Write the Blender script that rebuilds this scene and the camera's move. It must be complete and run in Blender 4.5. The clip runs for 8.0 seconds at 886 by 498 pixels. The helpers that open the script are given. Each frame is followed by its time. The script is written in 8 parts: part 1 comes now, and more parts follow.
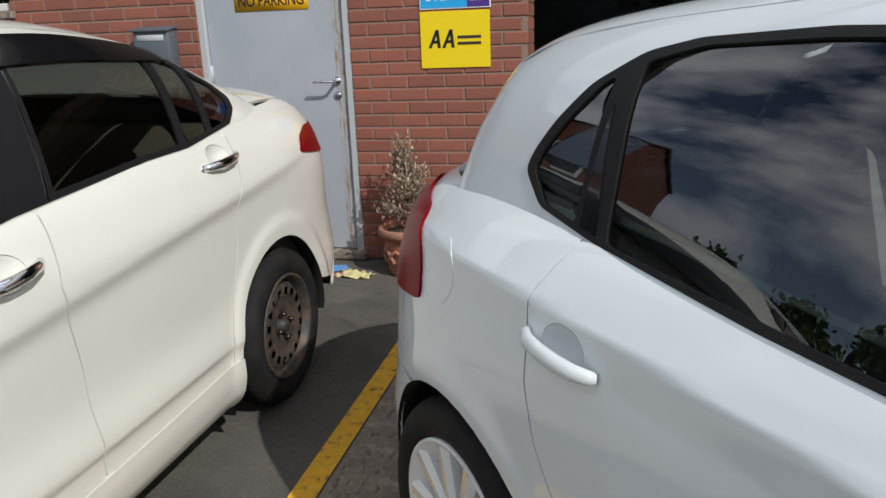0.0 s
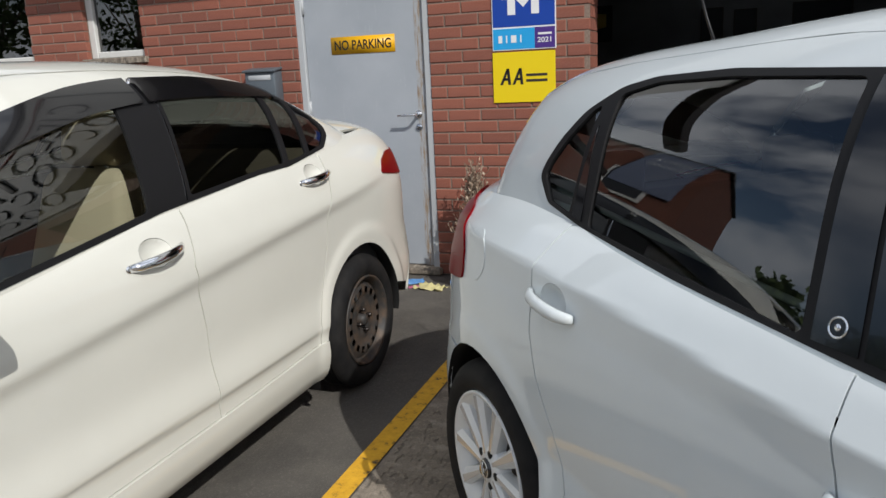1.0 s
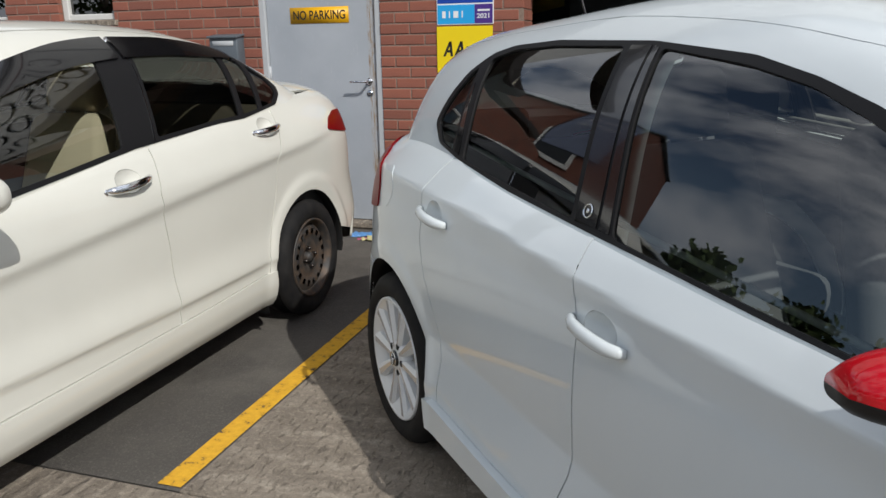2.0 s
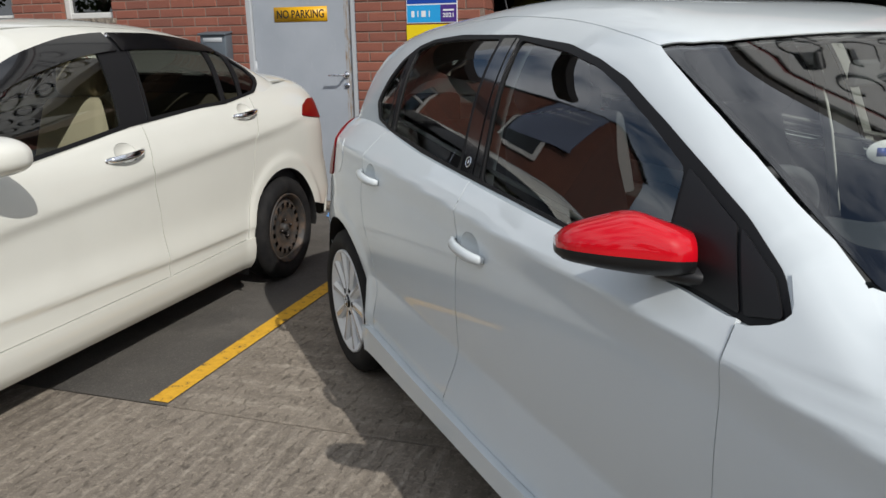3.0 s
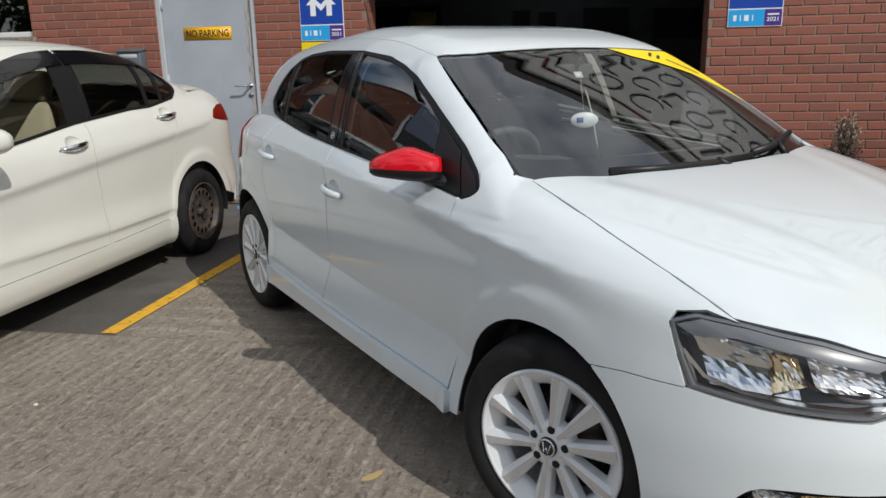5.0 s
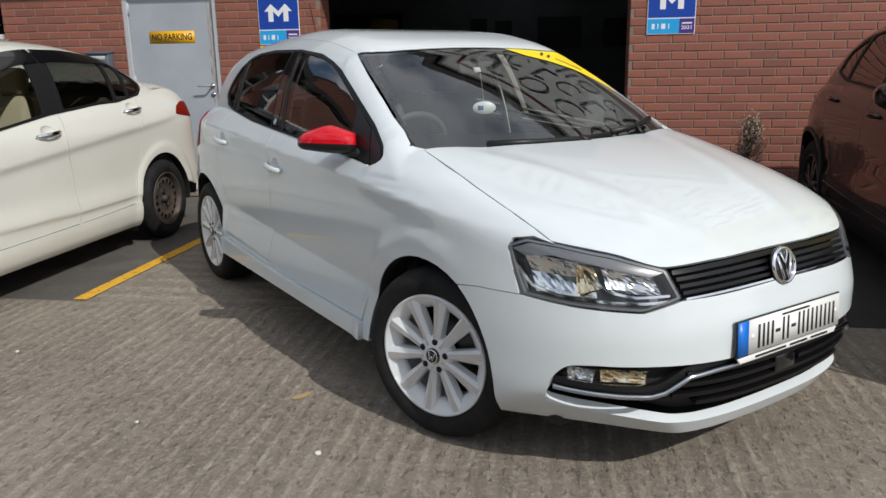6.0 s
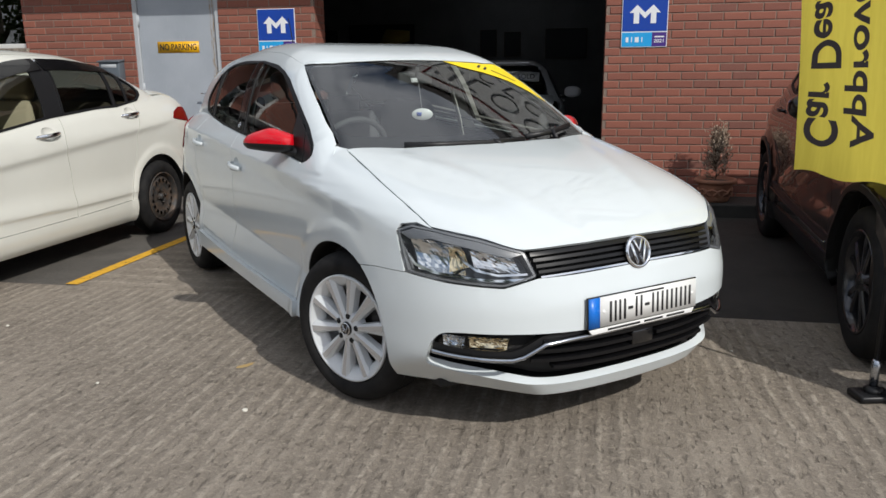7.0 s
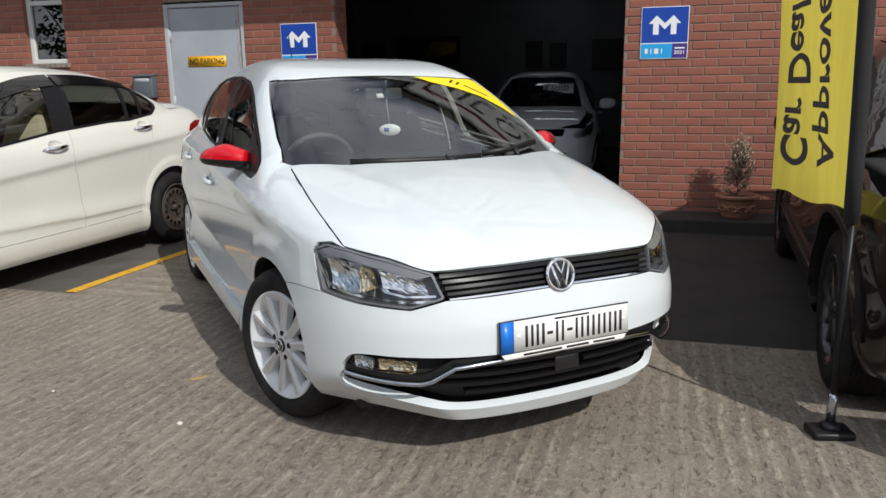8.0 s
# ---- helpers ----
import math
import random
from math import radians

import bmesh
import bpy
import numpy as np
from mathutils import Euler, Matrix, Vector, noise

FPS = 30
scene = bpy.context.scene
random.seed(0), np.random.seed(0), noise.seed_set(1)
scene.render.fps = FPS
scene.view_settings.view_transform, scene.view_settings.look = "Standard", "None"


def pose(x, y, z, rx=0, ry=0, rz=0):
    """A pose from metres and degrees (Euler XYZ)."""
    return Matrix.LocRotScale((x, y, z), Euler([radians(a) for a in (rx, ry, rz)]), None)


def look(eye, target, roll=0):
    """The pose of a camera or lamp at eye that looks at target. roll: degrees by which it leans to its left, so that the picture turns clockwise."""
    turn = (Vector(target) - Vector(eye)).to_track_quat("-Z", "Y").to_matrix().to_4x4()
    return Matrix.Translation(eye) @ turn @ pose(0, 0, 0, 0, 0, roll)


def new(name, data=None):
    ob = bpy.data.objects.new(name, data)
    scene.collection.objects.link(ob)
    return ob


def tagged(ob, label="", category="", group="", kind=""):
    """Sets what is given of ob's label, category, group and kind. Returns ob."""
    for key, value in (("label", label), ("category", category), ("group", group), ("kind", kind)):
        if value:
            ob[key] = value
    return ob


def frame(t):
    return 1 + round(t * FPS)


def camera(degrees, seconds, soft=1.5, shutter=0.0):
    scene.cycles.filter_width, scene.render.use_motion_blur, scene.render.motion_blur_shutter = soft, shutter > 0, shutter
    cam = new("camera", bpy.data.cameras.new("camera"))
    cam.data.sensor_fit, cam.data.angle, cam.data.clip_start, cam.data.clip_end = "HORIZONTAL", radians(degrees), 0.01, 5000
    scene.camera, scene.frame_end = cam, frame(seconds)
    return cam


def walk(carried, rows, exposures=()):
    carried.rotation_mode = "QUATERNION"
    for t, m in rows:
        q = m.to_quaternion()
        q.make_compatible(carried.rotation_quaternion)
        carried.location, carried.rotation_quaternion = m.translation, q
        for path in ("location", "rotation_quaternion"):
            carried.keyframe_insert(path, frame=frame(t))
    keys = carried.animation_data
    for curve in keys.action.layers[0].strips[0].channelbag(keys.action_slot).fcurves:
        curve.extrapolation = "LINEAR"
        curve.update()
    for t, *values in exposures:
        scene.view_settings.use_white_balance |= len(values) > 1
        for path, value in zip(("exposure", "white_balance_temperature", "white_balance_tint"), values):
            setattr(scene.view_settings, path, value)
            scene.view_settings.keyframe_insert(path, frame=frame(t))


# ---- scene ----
cam = camera(61.0, 8.0)
PATH = [
    (0, (0.313, -1.389, 1.367), (-0.136, 0.479, 0.809), -2.2),
    (0.5, (0.337, -1.604, 1.385), (-0.289, 0.23, 0.889), -3.2),
    (1, (0.551, -1.812, 1.373), (-0.125, 0.013, 0.914), -2.7),
    (1.5, (0.732, -2.046, 1.352), (0.107, -0.211, 0.861), -1.5),
    (2, (0.894, -2.263, 1.347), (0.298, -0.427, 0.824), -1.0),
    (3.3, (1.319, -2.853, 1.325), (0.732, -1.016, 0.797), -0.8),
    (3.5, (1.332, -2.944, 1.344), (0.782, -1.097, 0.806), -0.9),
    (4, (1.534, -3.17, 1.326), (1.028, -1.304, 0.812), -1.0),
    (4.2, (1.587, -3.252, 1.32), (1.118, -1.374, 0.818), -1.2),
    (5.3, (1.83, -3.87, 1.305), (1.492, -1.96, 0.818), -1.3),
    (5.5, (1.901, -3.969, 1.27), (1.587, -2.053, 0.792), -1.3),
    (6, (2.072, -4.241, 1.263), (1.771, -2.322, 0.789), -0.9),
    (6.5, (2.269, -4.44, 1.256), (1.946, -2.521, 0.791), -0.6),
    (7, (2.575, -4.547, 1.266), (2.198, -2.635, 0.815), -0.5),
    (7.5, (2.842, -4.516, 1.274), (2.386, -2.617, 0.842), -0.6),
    (8, (3.061, -4.379, 1.286), (2.511, -2.503, 0.862), -0.7),
]
walk(cam, [(t, look(eye, target, roll)) for t, eye, target, roll in PATH], [(0, -0.08), (1.2, -0.12), (2.2, -0.12), (3.5, -0.22), (6.2, -0.20), (7.5, -0.11), (8, -0.08)])

# ---- light ----
SUN_FROM = Vector((0.86, -0.745, 0.965)).normalized()
world = bpy.data.worlds.new("sky")
scene.world = world
world.use_nodes = True
wn = world.node_tree
sky = wn.nodes.new("ShaderNodeTexSky")
sky.sky_type = "NISHITA"
sky.sun_disc = False
sky.sun_elevation = math.asin(SUN_FROM.z)
sky.sun_rotation = math.atan2(SUN_FROM.x, SUN_FROM.y)
sky.air_density, sky.dust_density, sky.ozone_density = 1.0, 1.5, 1.5
# broken cloud over the blue, which the car's glass and paint mirror
tc = wn.nodes.new("ShaderNodeTexCoord")
stretch = wn.nodes.new("ShaderNodeMapping")
stretch.inputs["Scale"].default_value = (1.0, 1.0, 1.5)
cloud = wn.nodes.new("ShaderNodeTexNoise")
cloud.inputs["Scale"].default_value, cloud.inputs["Detail"].default_value, cloud.inputs["Roughness"].default_value = 3.4, 8.0, 0.56
ramp = wn.nodes.new("ShaderNodeValToRGB")
ramp.color_ramp.elements[0].position, ramp.color_ramp.elements[1].position = 0.38, 0.58
mixc = wn.nodes.new("ShaderNodeMix")
mixc.data_type = "RGBA"
mixc.inputs["B"].default_value = (10.2, 10.7, 11.6, 1)
wn.links.new(tc.outputs["Generated"], stretch.inputs["Vector"])
wn.links.new(stretch.outputs["Vector"], cloud.inputs["Vector"])
wn.links.new(cloud.outputs["Fac"], ramp.inputs["Fac"])
wn.links.new(ramp.outputs["Color"], mixc.inputs["Factor"])
wn.links.new(sky.outputs["Color"], mixc.inputs["A"])
wn.links.new(mixc.outputs["Result"], wn.nodes["Background"].inputs["Color"])
wn.nodes["Background"].inputs["Strength"].default_value = 0.100
sun = new("sun", bpy.data.lights.new("sun", "SUN"))
sun.data.energy, sun.data.angle, sun.data.color = 3.6, radians(0.53), (1.0, 0.975, 0.925)
sun.matrix_world = look((8, -8, 9), Vector((8, -8, 9)) - SUN_FROM)

# ---- materials ----
def mat(name, color, rough=0.5, metal=0.0, coat=0.0, spec=0.5, emit=0.0):
    m = bpy.data.materials.new(name)
    m.use_nodes = True
    b = m.node_tree.nodes["Principled BSDF"]
    b.inputs["Base Color"].default_value = (*color, 1)
    b.inputs["Roughness"].default_value = rough
    b.inputs["Metallic"].default_value = metal
    b.inputs["Coat Weight"].default_value = coat
    b.inputs["Coat Roughness"].default_value = 0.03
    b.inputs["Specular IOR Level"].default_value = spec
    if emit:
        b.inputs["Emission Color"].default_value = (*color, 1)
        b.inputs["Emission Strength"].default_value = emit
    return m


def add(m, kind, **inputs):
    n = m.node_tree.nodes.new(kind)
    for key, value in inputs.items():
        n.inputs[key.replace("_", " ")].default_value = value
    return n


def wire(m, a, b):
    m.node_tree.links.new(a, b)


def bsdf(m):
    return m.node_tree.nodes["Principled BSDF"]


def coords(m, scale=(1, 1, 1), kind="Object", turn=0.0):
    c = add(m, "ShaderNodeTexCoord")
    p = add(m, "ShaderNodeMapping")
    p.inputs["Scale"].default_value = scale
    p.inputs["Rotation"].default_value = (0, 0, turn)
    wire(m, c.outputs[kind], p.inputs["Vector"])
    return p.outputs["Vector"]


def noisy(m, vec, scale, detail=4.0, rough=0.55):
    n = add(m, "ShaderNodeTexNoise", Scale=scale, Detail=detail, Roughness=rough)
    wire(m, vec, n.inputs["Vector"])
    return n.outputs["Fac"]


def ramped(m, fac, stops):
    r = add(m, "ShaderNodeValToRGB")
    els = r.color_ramp.elements
    while len(els) < len(stops):
        els.new(0.5)
    for e, (pos, col) in zip(els, stops):
        e.position = pos
        e.color = (*col, 1) if len(col) == 3 else col
    wire(m, fac, r.inputs["Fac"])
    return r.outputs["Color"]


def blend(m, fac, a, b, how="MIX"):
    n = add(m, "ShaderNodeMix")
    n.data_type = "RGBA"
    n.blend_type = how
    for sock, v in (("Factor", fac), ("A", a), ("B", b)):
        if isinstance(v, (int, float)):
            n.inputs[sock].default_value = v
        elif isinstance(v, tuple):
            n.inputs[sock].default_value = (*v, 1)
        else:
            wire(m, v, n.inputs[sock])
    return n.outputs["Result"]


def mathn(m, op, a, b=0.0):
    n = add(m, "ShaderNodeMath")
    n.operation = op
    for i, v in enumerate((a, b)):
        if isinstance(v, (int, float)):
            n.inputs[i].default_value = v
        else:
            wire(m, v, n.inputs[i])
    return n.outputs[0]


def bump(m, height, strength, dist):
    b = add(m, "ShaderNodeBump", Strength=strength, Distance=dist)
    wire(m, height, b.inputs["Height"])
    wire(m, b.outputs["Normal"], bsdf(m).inputs["Normal"])


def paint(name, color, rough=0.28, fleck=0.0, dirt=0.06):
    """Car paint under clear lacquer, with a breath of road dust."""
    m = mat(name, color, rough, fleck, 1.0, 0.08)
    v = coords(m)
    dust = noisy(m, v, 3.0, 6)
    fine = noisy(m, v, 90.0, 3)
    d = ramped(m, dust, [(0.45, (0, 0, 0)), (0.8, (1, 1, 1))])
    wire(m, blend(m, mathn(m, "MULTIPLY", d, dirt * 4), color, tuple(c * 0.8 + 0.02 for c in color)), bsdf(m).inputs["Base Color"])
    cr = mathn(m, "ADD", mathn(m, "MULTIPLY", fine, 0.012), mathn(m, "MULTIPLY", d, dirt * 0.25))
    wire(m, cr, bsdf(m).inputs["Coat Roughness"])
    return m


def glass(name, tint, rough=0.0, ior=2.1):
    """Thin pane: a tinted clear layer under a real mirror reflection."""
    m = bpy.data.materials.new(name)
    m.use_nodes = True
    t = m.node_tree
    t.nodes.remove(bsdf(m))
    out = t.nodes["Material Output"]
    clear = add(m, "ShaderNodeBsdfTransparent", Color=(*tint, 1))
    gloss = add(m, "ShaderNodeBsdfGlossy", Color=(1, 1, 1, 1), Roughness=rough)
    fres = add(m, "ShaderNodeFresnel", IOR=ior)
    mixs = add(m, "ShaderNodeMixShader")
    wire(m, fres.outputs[0], mixs.inputs[0])
    wire(m, clear.outputs[0], mixs.inputs[1])
    wire(m, gloss.outputs[0], mixs.inputs[2])
    wire(m, mixs.outputs[0], out.inputs["Surface"])
    return m


WHITE = paint("pure_white_paint", (0.632, 0.678, 0.692), 0.4)
PEARL = paint("pearl_white_paint", (0.66, 0.655, 0.595), 0.4)
BROWN = paint("dark_brown_paint", (0.012, 0.0075, 0.0065), 0.3, 0.1)
SILVER = paint("silver_paint", (0.82, 0.83, 0.85), 0.4, 0.0)
RED = paint("red_gloss_paint", (0.55, 0.002, 0.010), 0.4)
PLASTIC = mat("black_trim_plastic", (0.010, 0.010, 0.011), 0.42, 0, 0, 0.35)
GLOSSBLACK = mat("gloss_black", (0.006, 0.006, 0.007), 0.12, 0, 0.6)
RUBBER = mat("window_rubber", (0.011, 0.011, 0.012), 0.5, 0, 0, 0.2)
CHROME = mat("chrome", (0.82, 0.83, 0.85), 0.08, 1.0)
SATIN = mat("satin_chrome", (0.50, 0.53, 0.58), 0.16, 1.0)
SHELL = mat("dark_inner_shell", (0.012, 0.012, 0.013), 0.8)
LINER = mat("liner_and_hole_black", (0.01, 0.01, 0.01), 0.9)
PANE = glass("window_glass", (0.78, 0.86, 0.82), ior=1.92)
SCREEN = glass("windscreen_glass", (0.74, 0.81, 0.78), ior=1.85)
PRIVACY = glass("tinted_glass", (0.10, 0.11, 0.11))
LENSGLASS = glass("lamp_lens", (0.94, 0.95, 0.95), ior=1.45)
CABIN = mat("dark_cabin_plastic", (0.062, 0.064, 0.066), 0.7)
CLOTH = mat("grey_seat_cloth", (0.085, 0.087, 0.092), 0.95)
BEIGE = mat("beige_seat_cloth", (0.40, 0.34, 0.24), 0.95)
LINING = mat("pale_headlining", (0.68, 0.67, 0.63), 0.95)
REFLECTOR = mat("lamp_reflector", (0.80, 0.81, 0.82), 0.10, 1.0)
AMBER = mat("warm_bulb_reflector", (0.88, 0.74, 0.50), 0.10, 1.0)
REDLENS = mat("red_lamp_lens", (0.17, 0.001, 0.004), 0.3, 0, 0.0, 0.06)


def tyre_mat():
    m = mat("tyre_rubber", (0.022, 0.022, 0.023), 0.75, 0, 0, 0.2)
    n = noisy(m, coords(m), 14, 5)
    wire(m, ramped(m, n, [(0.3, (0.009, 0.009, 0.010)), (0.8, (0.024, 0.023, 0.022))]), bsdf(m).inputs["Base Color"])
    return m


SLAT = mat("black_grille_plastic", (0.006, 0.006, 0.007), 0.35, 0, 0, 0.3)
TYRE = tyre_mat()
INK = mat("black_ink", (0.012, 0.012, 0.013), 0.5)

# ---- building helpers ----
from mathutils.geometry import delaunay_2d_cdt


def link_mesh(name, me, material, parent=None, label=""):
    ob = new(name, me)
    if material is not None and not me.materials:
        me.materials.append(material)
    if parent is not None:
        ob.parent = parent
    if label:
        ob["label"] = label
    return ob


def part(name, bm, material, parent=None, label="", smooth=True):
    me = bpy.data.meshes.new(name)
    bm.normal_update()
    bm.to_mesh(me)
    bm.free()
    for p in me.polygons:
        p.use_smooth = smooth
    return link_mesh(name, me, material, parent, label)


def thing(name, m, label, category, group="", kind=""):
    ob = new(name)
    ob.empty_display_size = 0.1
    ob.matrix_world = m
    return tagged(ob, label, category, group, kind)


def box_bm(x0, x1, y0, y1, z0, z1, bevel=0.0, seg=2):
    bm = bmesh.new()
    bmesh.ops.create_cube(bm, size=1, matrix=Matrix.LocRotScale(((x0 + x1) / 2, (y0 + y1) / 2, (z0 + z1) / 2), None, (x1 - x0, y1 - y0, z1 - z0)))
    if bevel:
        bmesh.ops.bevel(bm, geom=bm.edges[:], offset=bevel, segments=seg, affect="EDGES", profile=0.5)
    return bm


def turned(bm, m):
    bmesh.ops.transform(bm, matrix=m, verts=bm.verts)
    return bm


def lathe(profile, steps=48, axis="Y", arc=2 * math.pi):
    """Turn a profile of (radius, along) round an axis."""
    bm = bmesh.new()
    rings = []
    full = arc > 6.28
    for i in range(steps if full else steps + 1):
        a = arc * i / steps
        c, s = math.cos(a), math.sin(a)
        ring = []
        for r, h in profile:
            p = {"Y": (r * c, h, r * s), "Z": (r * c, r * s, h), "X": (h, r * c, r * s)}[axis]
            ring.append(bm.verts.new(p))
        rings.append(ring)
    n = len(rings)
    for i in range(n if full else n - 1):
        a, b = rings[i], rings[(i + 1) % n]
        for j in range(len(profile) - 1):
            bm.faces.new((a[j], b[j], b[j + 1], a[j + 1]))
    bmesh.ops.remove_doubles(bm, verts=bm.verts, dist=1e-5)
    bmesh.ops.recalc_face_normals(bm, faces=bm.faces)
    return bm


def tube(points, radius, sides=8, flat=1.0, caps=True):
    """A bar of round or oval section along a line of points."""
    bm = bmesh.new()
    pts = [Vector(p) for p in points]
    rings = []
    for i, p in enumerate(pts):
        d = (pts[min(i + 1, len(pts) - 1)] - pts[max(i - 1, 0)]).normalized()
        up = Vector((0, 0, 1)) if abs(d.z) < 0.95 else Vector((0, 1, 0))
        s = d.cross(up).normalized()
        u = s.cross(d).normalized()
        r = radius[i] if isinstance(radius, (list, tuple)) else radius
        rings.append([bm.verts.new(p + r * (math.cos(2 * math.pi * k / sides) * s + flat * math.sin(2 * math.pi * k / sides) * u)) for k in range(sides)])
    for a, b in zip(rings, rings[1:]):
        for k in range(sides):
            bm.faces.new((a[k], a[(k + 1) % sides], b[(k + 1) % sides], b[k]))
    if caps:
        bm.faces.new(rings[0][::-1])
        bm.faces.new(rings[-1])
    return bm


def prism(outline, depth, bevel=0.0):
    """A flat outline (x, z), given thickness along y from 0 to depth."""
    bm = bmesh.new()
    face = bm.faces.new([bm.verts.new((x, 0, z)) for x, z in outline])
    ext = bmesh.ops.extrude_face_region(bm, geom=[face])
    bmesh.ops.translate(bm, vec=(0, depth, 0), verts=[v for v in ext["geom"] if isinstance(v, bmesh.types.BMVert)])
    bmesh.ops.recalc_face_normals(bm, faces=bm.faces)
    if bevel:
        bmesh.ops.bevel(bm, geom=bm.edges[:], offset=bevel, segments=2, affect="EDGES", profile=0.5)
    return bm


def lettering(text, size, parent, material, m, name="lettering", depth=0.0008, align="CENTER", spacing=1.0, bold=0.0, width=None):
    """Raised letters from the built-in font, turned into a mesh. The text lies in x and z, facing -y."""
    cu = bpy.data.curves.new("text", "FONT")
    cu.body, cu.size, cu.align_x, cu.align_y = text, size, align, "CENTER"
    cu.extrude, cu.space_character, cu.offset = depth, spacing, bold
    tmp = new("text_tmp", cu)
    me = bpy.data.meshes.new_from_object(tmp.evaluated_get(bpy.context.evaluated_depsgraph_get()))
    bpy.data.objects.remove(tmp)
    if width:
        xs = [v.co.x for v in me.vertices]
        k = width / (max(xs) - min(xs))
        for v in me.vertices:
            v.co.x *= k
    me.transform(Matrix.Rotation(radians(90), 4, "X"))
    me.materials.clear()
    ob = link_mesh(name, me, material, parent)
    ob.matrix_local = m
    return ob


# ---- smooth car skins ----
# -- shape core
def curve(knots):
    """A smooth line through (x, value) knots that does not overshoot."""
    xs = np.array([k[0] for k in knots], float)
    ys = np.array([k[1] for k in knots], float)
    d = np.diff(ys) / np.diff(xs)
    t = np.zeros(len(xs))
    t[0], t[-1] = d[0], d[-1]
    for i in range(1, len(xs) - 1):
        if d[i - 1] * d[i] > 0:
            h0, h1 = xs[i] - xs[i - 1], xs[i + 1] - xs[i]
            w1, w2 = 2 * h1 + h0, h1 + 2 * h0
            t[i] = (w1 + w2) / (w1 / d[i - 1] + w2 / d[i])

    def at(x):
        x = np.clip(np.asarray(x, float), xs[0], xs[-1])
        i = np.clip(np.searchsorted(xs, x) - 1, 0, len(xs) - 2)
        h = xs[i + 1] - xs[i]
        u = (x - xs[i]) / h
        return ys[i] * (1 + 2 * u) * (1 - u) ** 2 + t[i] * h * u * (1 - u) ** 2 + ys[i + 1] * u * u * (3 - 2 * u) + t[i + 1] * h * u * u * (u - 1)
    return at


class Skin:
    """A car's outer skin as two smooth closed forms, the lower body and the cabin.
    x runs forward from the rear axle, y to the left, z up from the ground."""

    def __init__(self, **k):
        self.side, self.plan, self.top = curve(k["side"]), curve(k["plan"]), curve(k["top"])
        self.nose, self.tail, self.roof = curve(k["nose"]), curve(k["tail"]), curve(k["roof"])
        self.x0, self.x1, self.zs = k["x0"], k["x1"], k["zs"]
        self.p, self.m, self.n, self.nr = k["p"], k["m"], k["n"], k.get("nr", k["n"])
        self.cab, self.bow = curve(k["cab"]), curve(k["bow"])
        self.zb, self.pg, self.mg = k["zb"], k["pg"], k["mg"]
        self.wheels, self.flare, self.rad = k["wheels"], k["flare"], k["rad"]
        self.extra = k.get("extra")
        self.sharp = k.get("sharp", 0.0)
        self.chin = k.get("chin", 0.0)
        self.ridge = k.get("ridge", lambda x, y: 0.0)
        self.cabx = curve(k.get("cabx", [(-2.0, 1.0), (4.0, 1.0)]))

    def width(self, x, z):
        w = self.side(z) * self.plan(x)
        for wx in self.wheels:
            r = np.hypot(x - wx, z - self.rad)
            w = w + self.flare / (1 + np.exp((r - self.rad - 0.125) / 0.011))
        if self.extra:
            w = w + self.extra(x, z)
        return w

    def body(self, x, y, z):
        t = np.clip((z - self.zs) / (self.top(x) + self.ridge(x, y) - self.zs), 0, 9)
        f = np.clip((x - self.x0) / (self.nose(z) - self.x0), 0, 9)
        r = np.clip((self.x1 - x) / (self.x1 - self.tail(z)), 0, 9)
        form = (np.abs(y) / self.width(x, z)) ** self.p + t ** self.m + f ** self.n + r ** self.nr - 1
        if self.chin:
            # a straight lip across the front, cut off at an angle towards the wheels
            lip = 3.0 * (0.616 * x + 0.788 * np.abs(y) - self.chin - 1.0 * (z - 0.19))
            form = (form + lip + np.sqrt((form - lip) ** 2 + 0.004)) / 2
        return form

    def cabin(self, x, y, z):
        xc = x + self.bow(x) * (y / 0.6) ** 2
        t = np.clip((z - self.zb) / np.maximum(self.roof(xc) - self.zb, 0.01), 0, 9)
        # the corner beside the windscreen is squarer than the roof's edge
        k = np.clip((np.asarray(x) - 0.95) / 0.75, 0, 1)
        k = self.sharp * k * k * (3 - 2 * k)
        return (np.abs(y) / (self.cab(z) * self.cabx(x))) ** (self.pg + k) + t ** (self.mg + k) - 1

    def both(self, x, y, z):
        return np.minimum(self.body(x, y, z), np.where(z > 0.88, self.cabin(x, y, z), 9.0))

    def joint(self, x, y, z):
        """The body with the foot of the front pillar flowing into the wing."""
        a = (np.maximum(self.body(x, y, z) + 1, 0)) ** 0.2 - 1
        b = (np.maximum(self.cabin(x, y, z) + 1, 0)) ** 0.12 - 1
        b = b + 0.5 * (np.clip((2.06 - x) / 0.06, 0, 1) + np.clip((x - 2.36) / 0.3, 0, 1) + np.clip((0.885 - z) / 0.2, 0, 1))
        out = np.clip((np.abs(y) - 0.50) / 0.08, 0, 1)
        b = b + 0.5 * (1 - out)
        k = 0.07
        h = np.clip(k - np.abs(a - b), 0, k) / k
        return np.minimum(a, b) - h * h * h * k / 6


def shoot(fn, o, d, far=2.5):
    """Where rays from inside the form leave it. o and d are (n, 3)."""
    lo, hi = np.zeros(len(o)), np.full(len(o), far)
    for _ in range(36):
        mid = (lo + hi) / 2
        p = o + d * mid[:, None]
        ins = fn(p[:, 0], p[:, 1], p[:, 2]) < 0
        lo, hi = np.where(ins, mid, lo), np.where(ins, hi, mid)
    return o + d * lo[:, None]


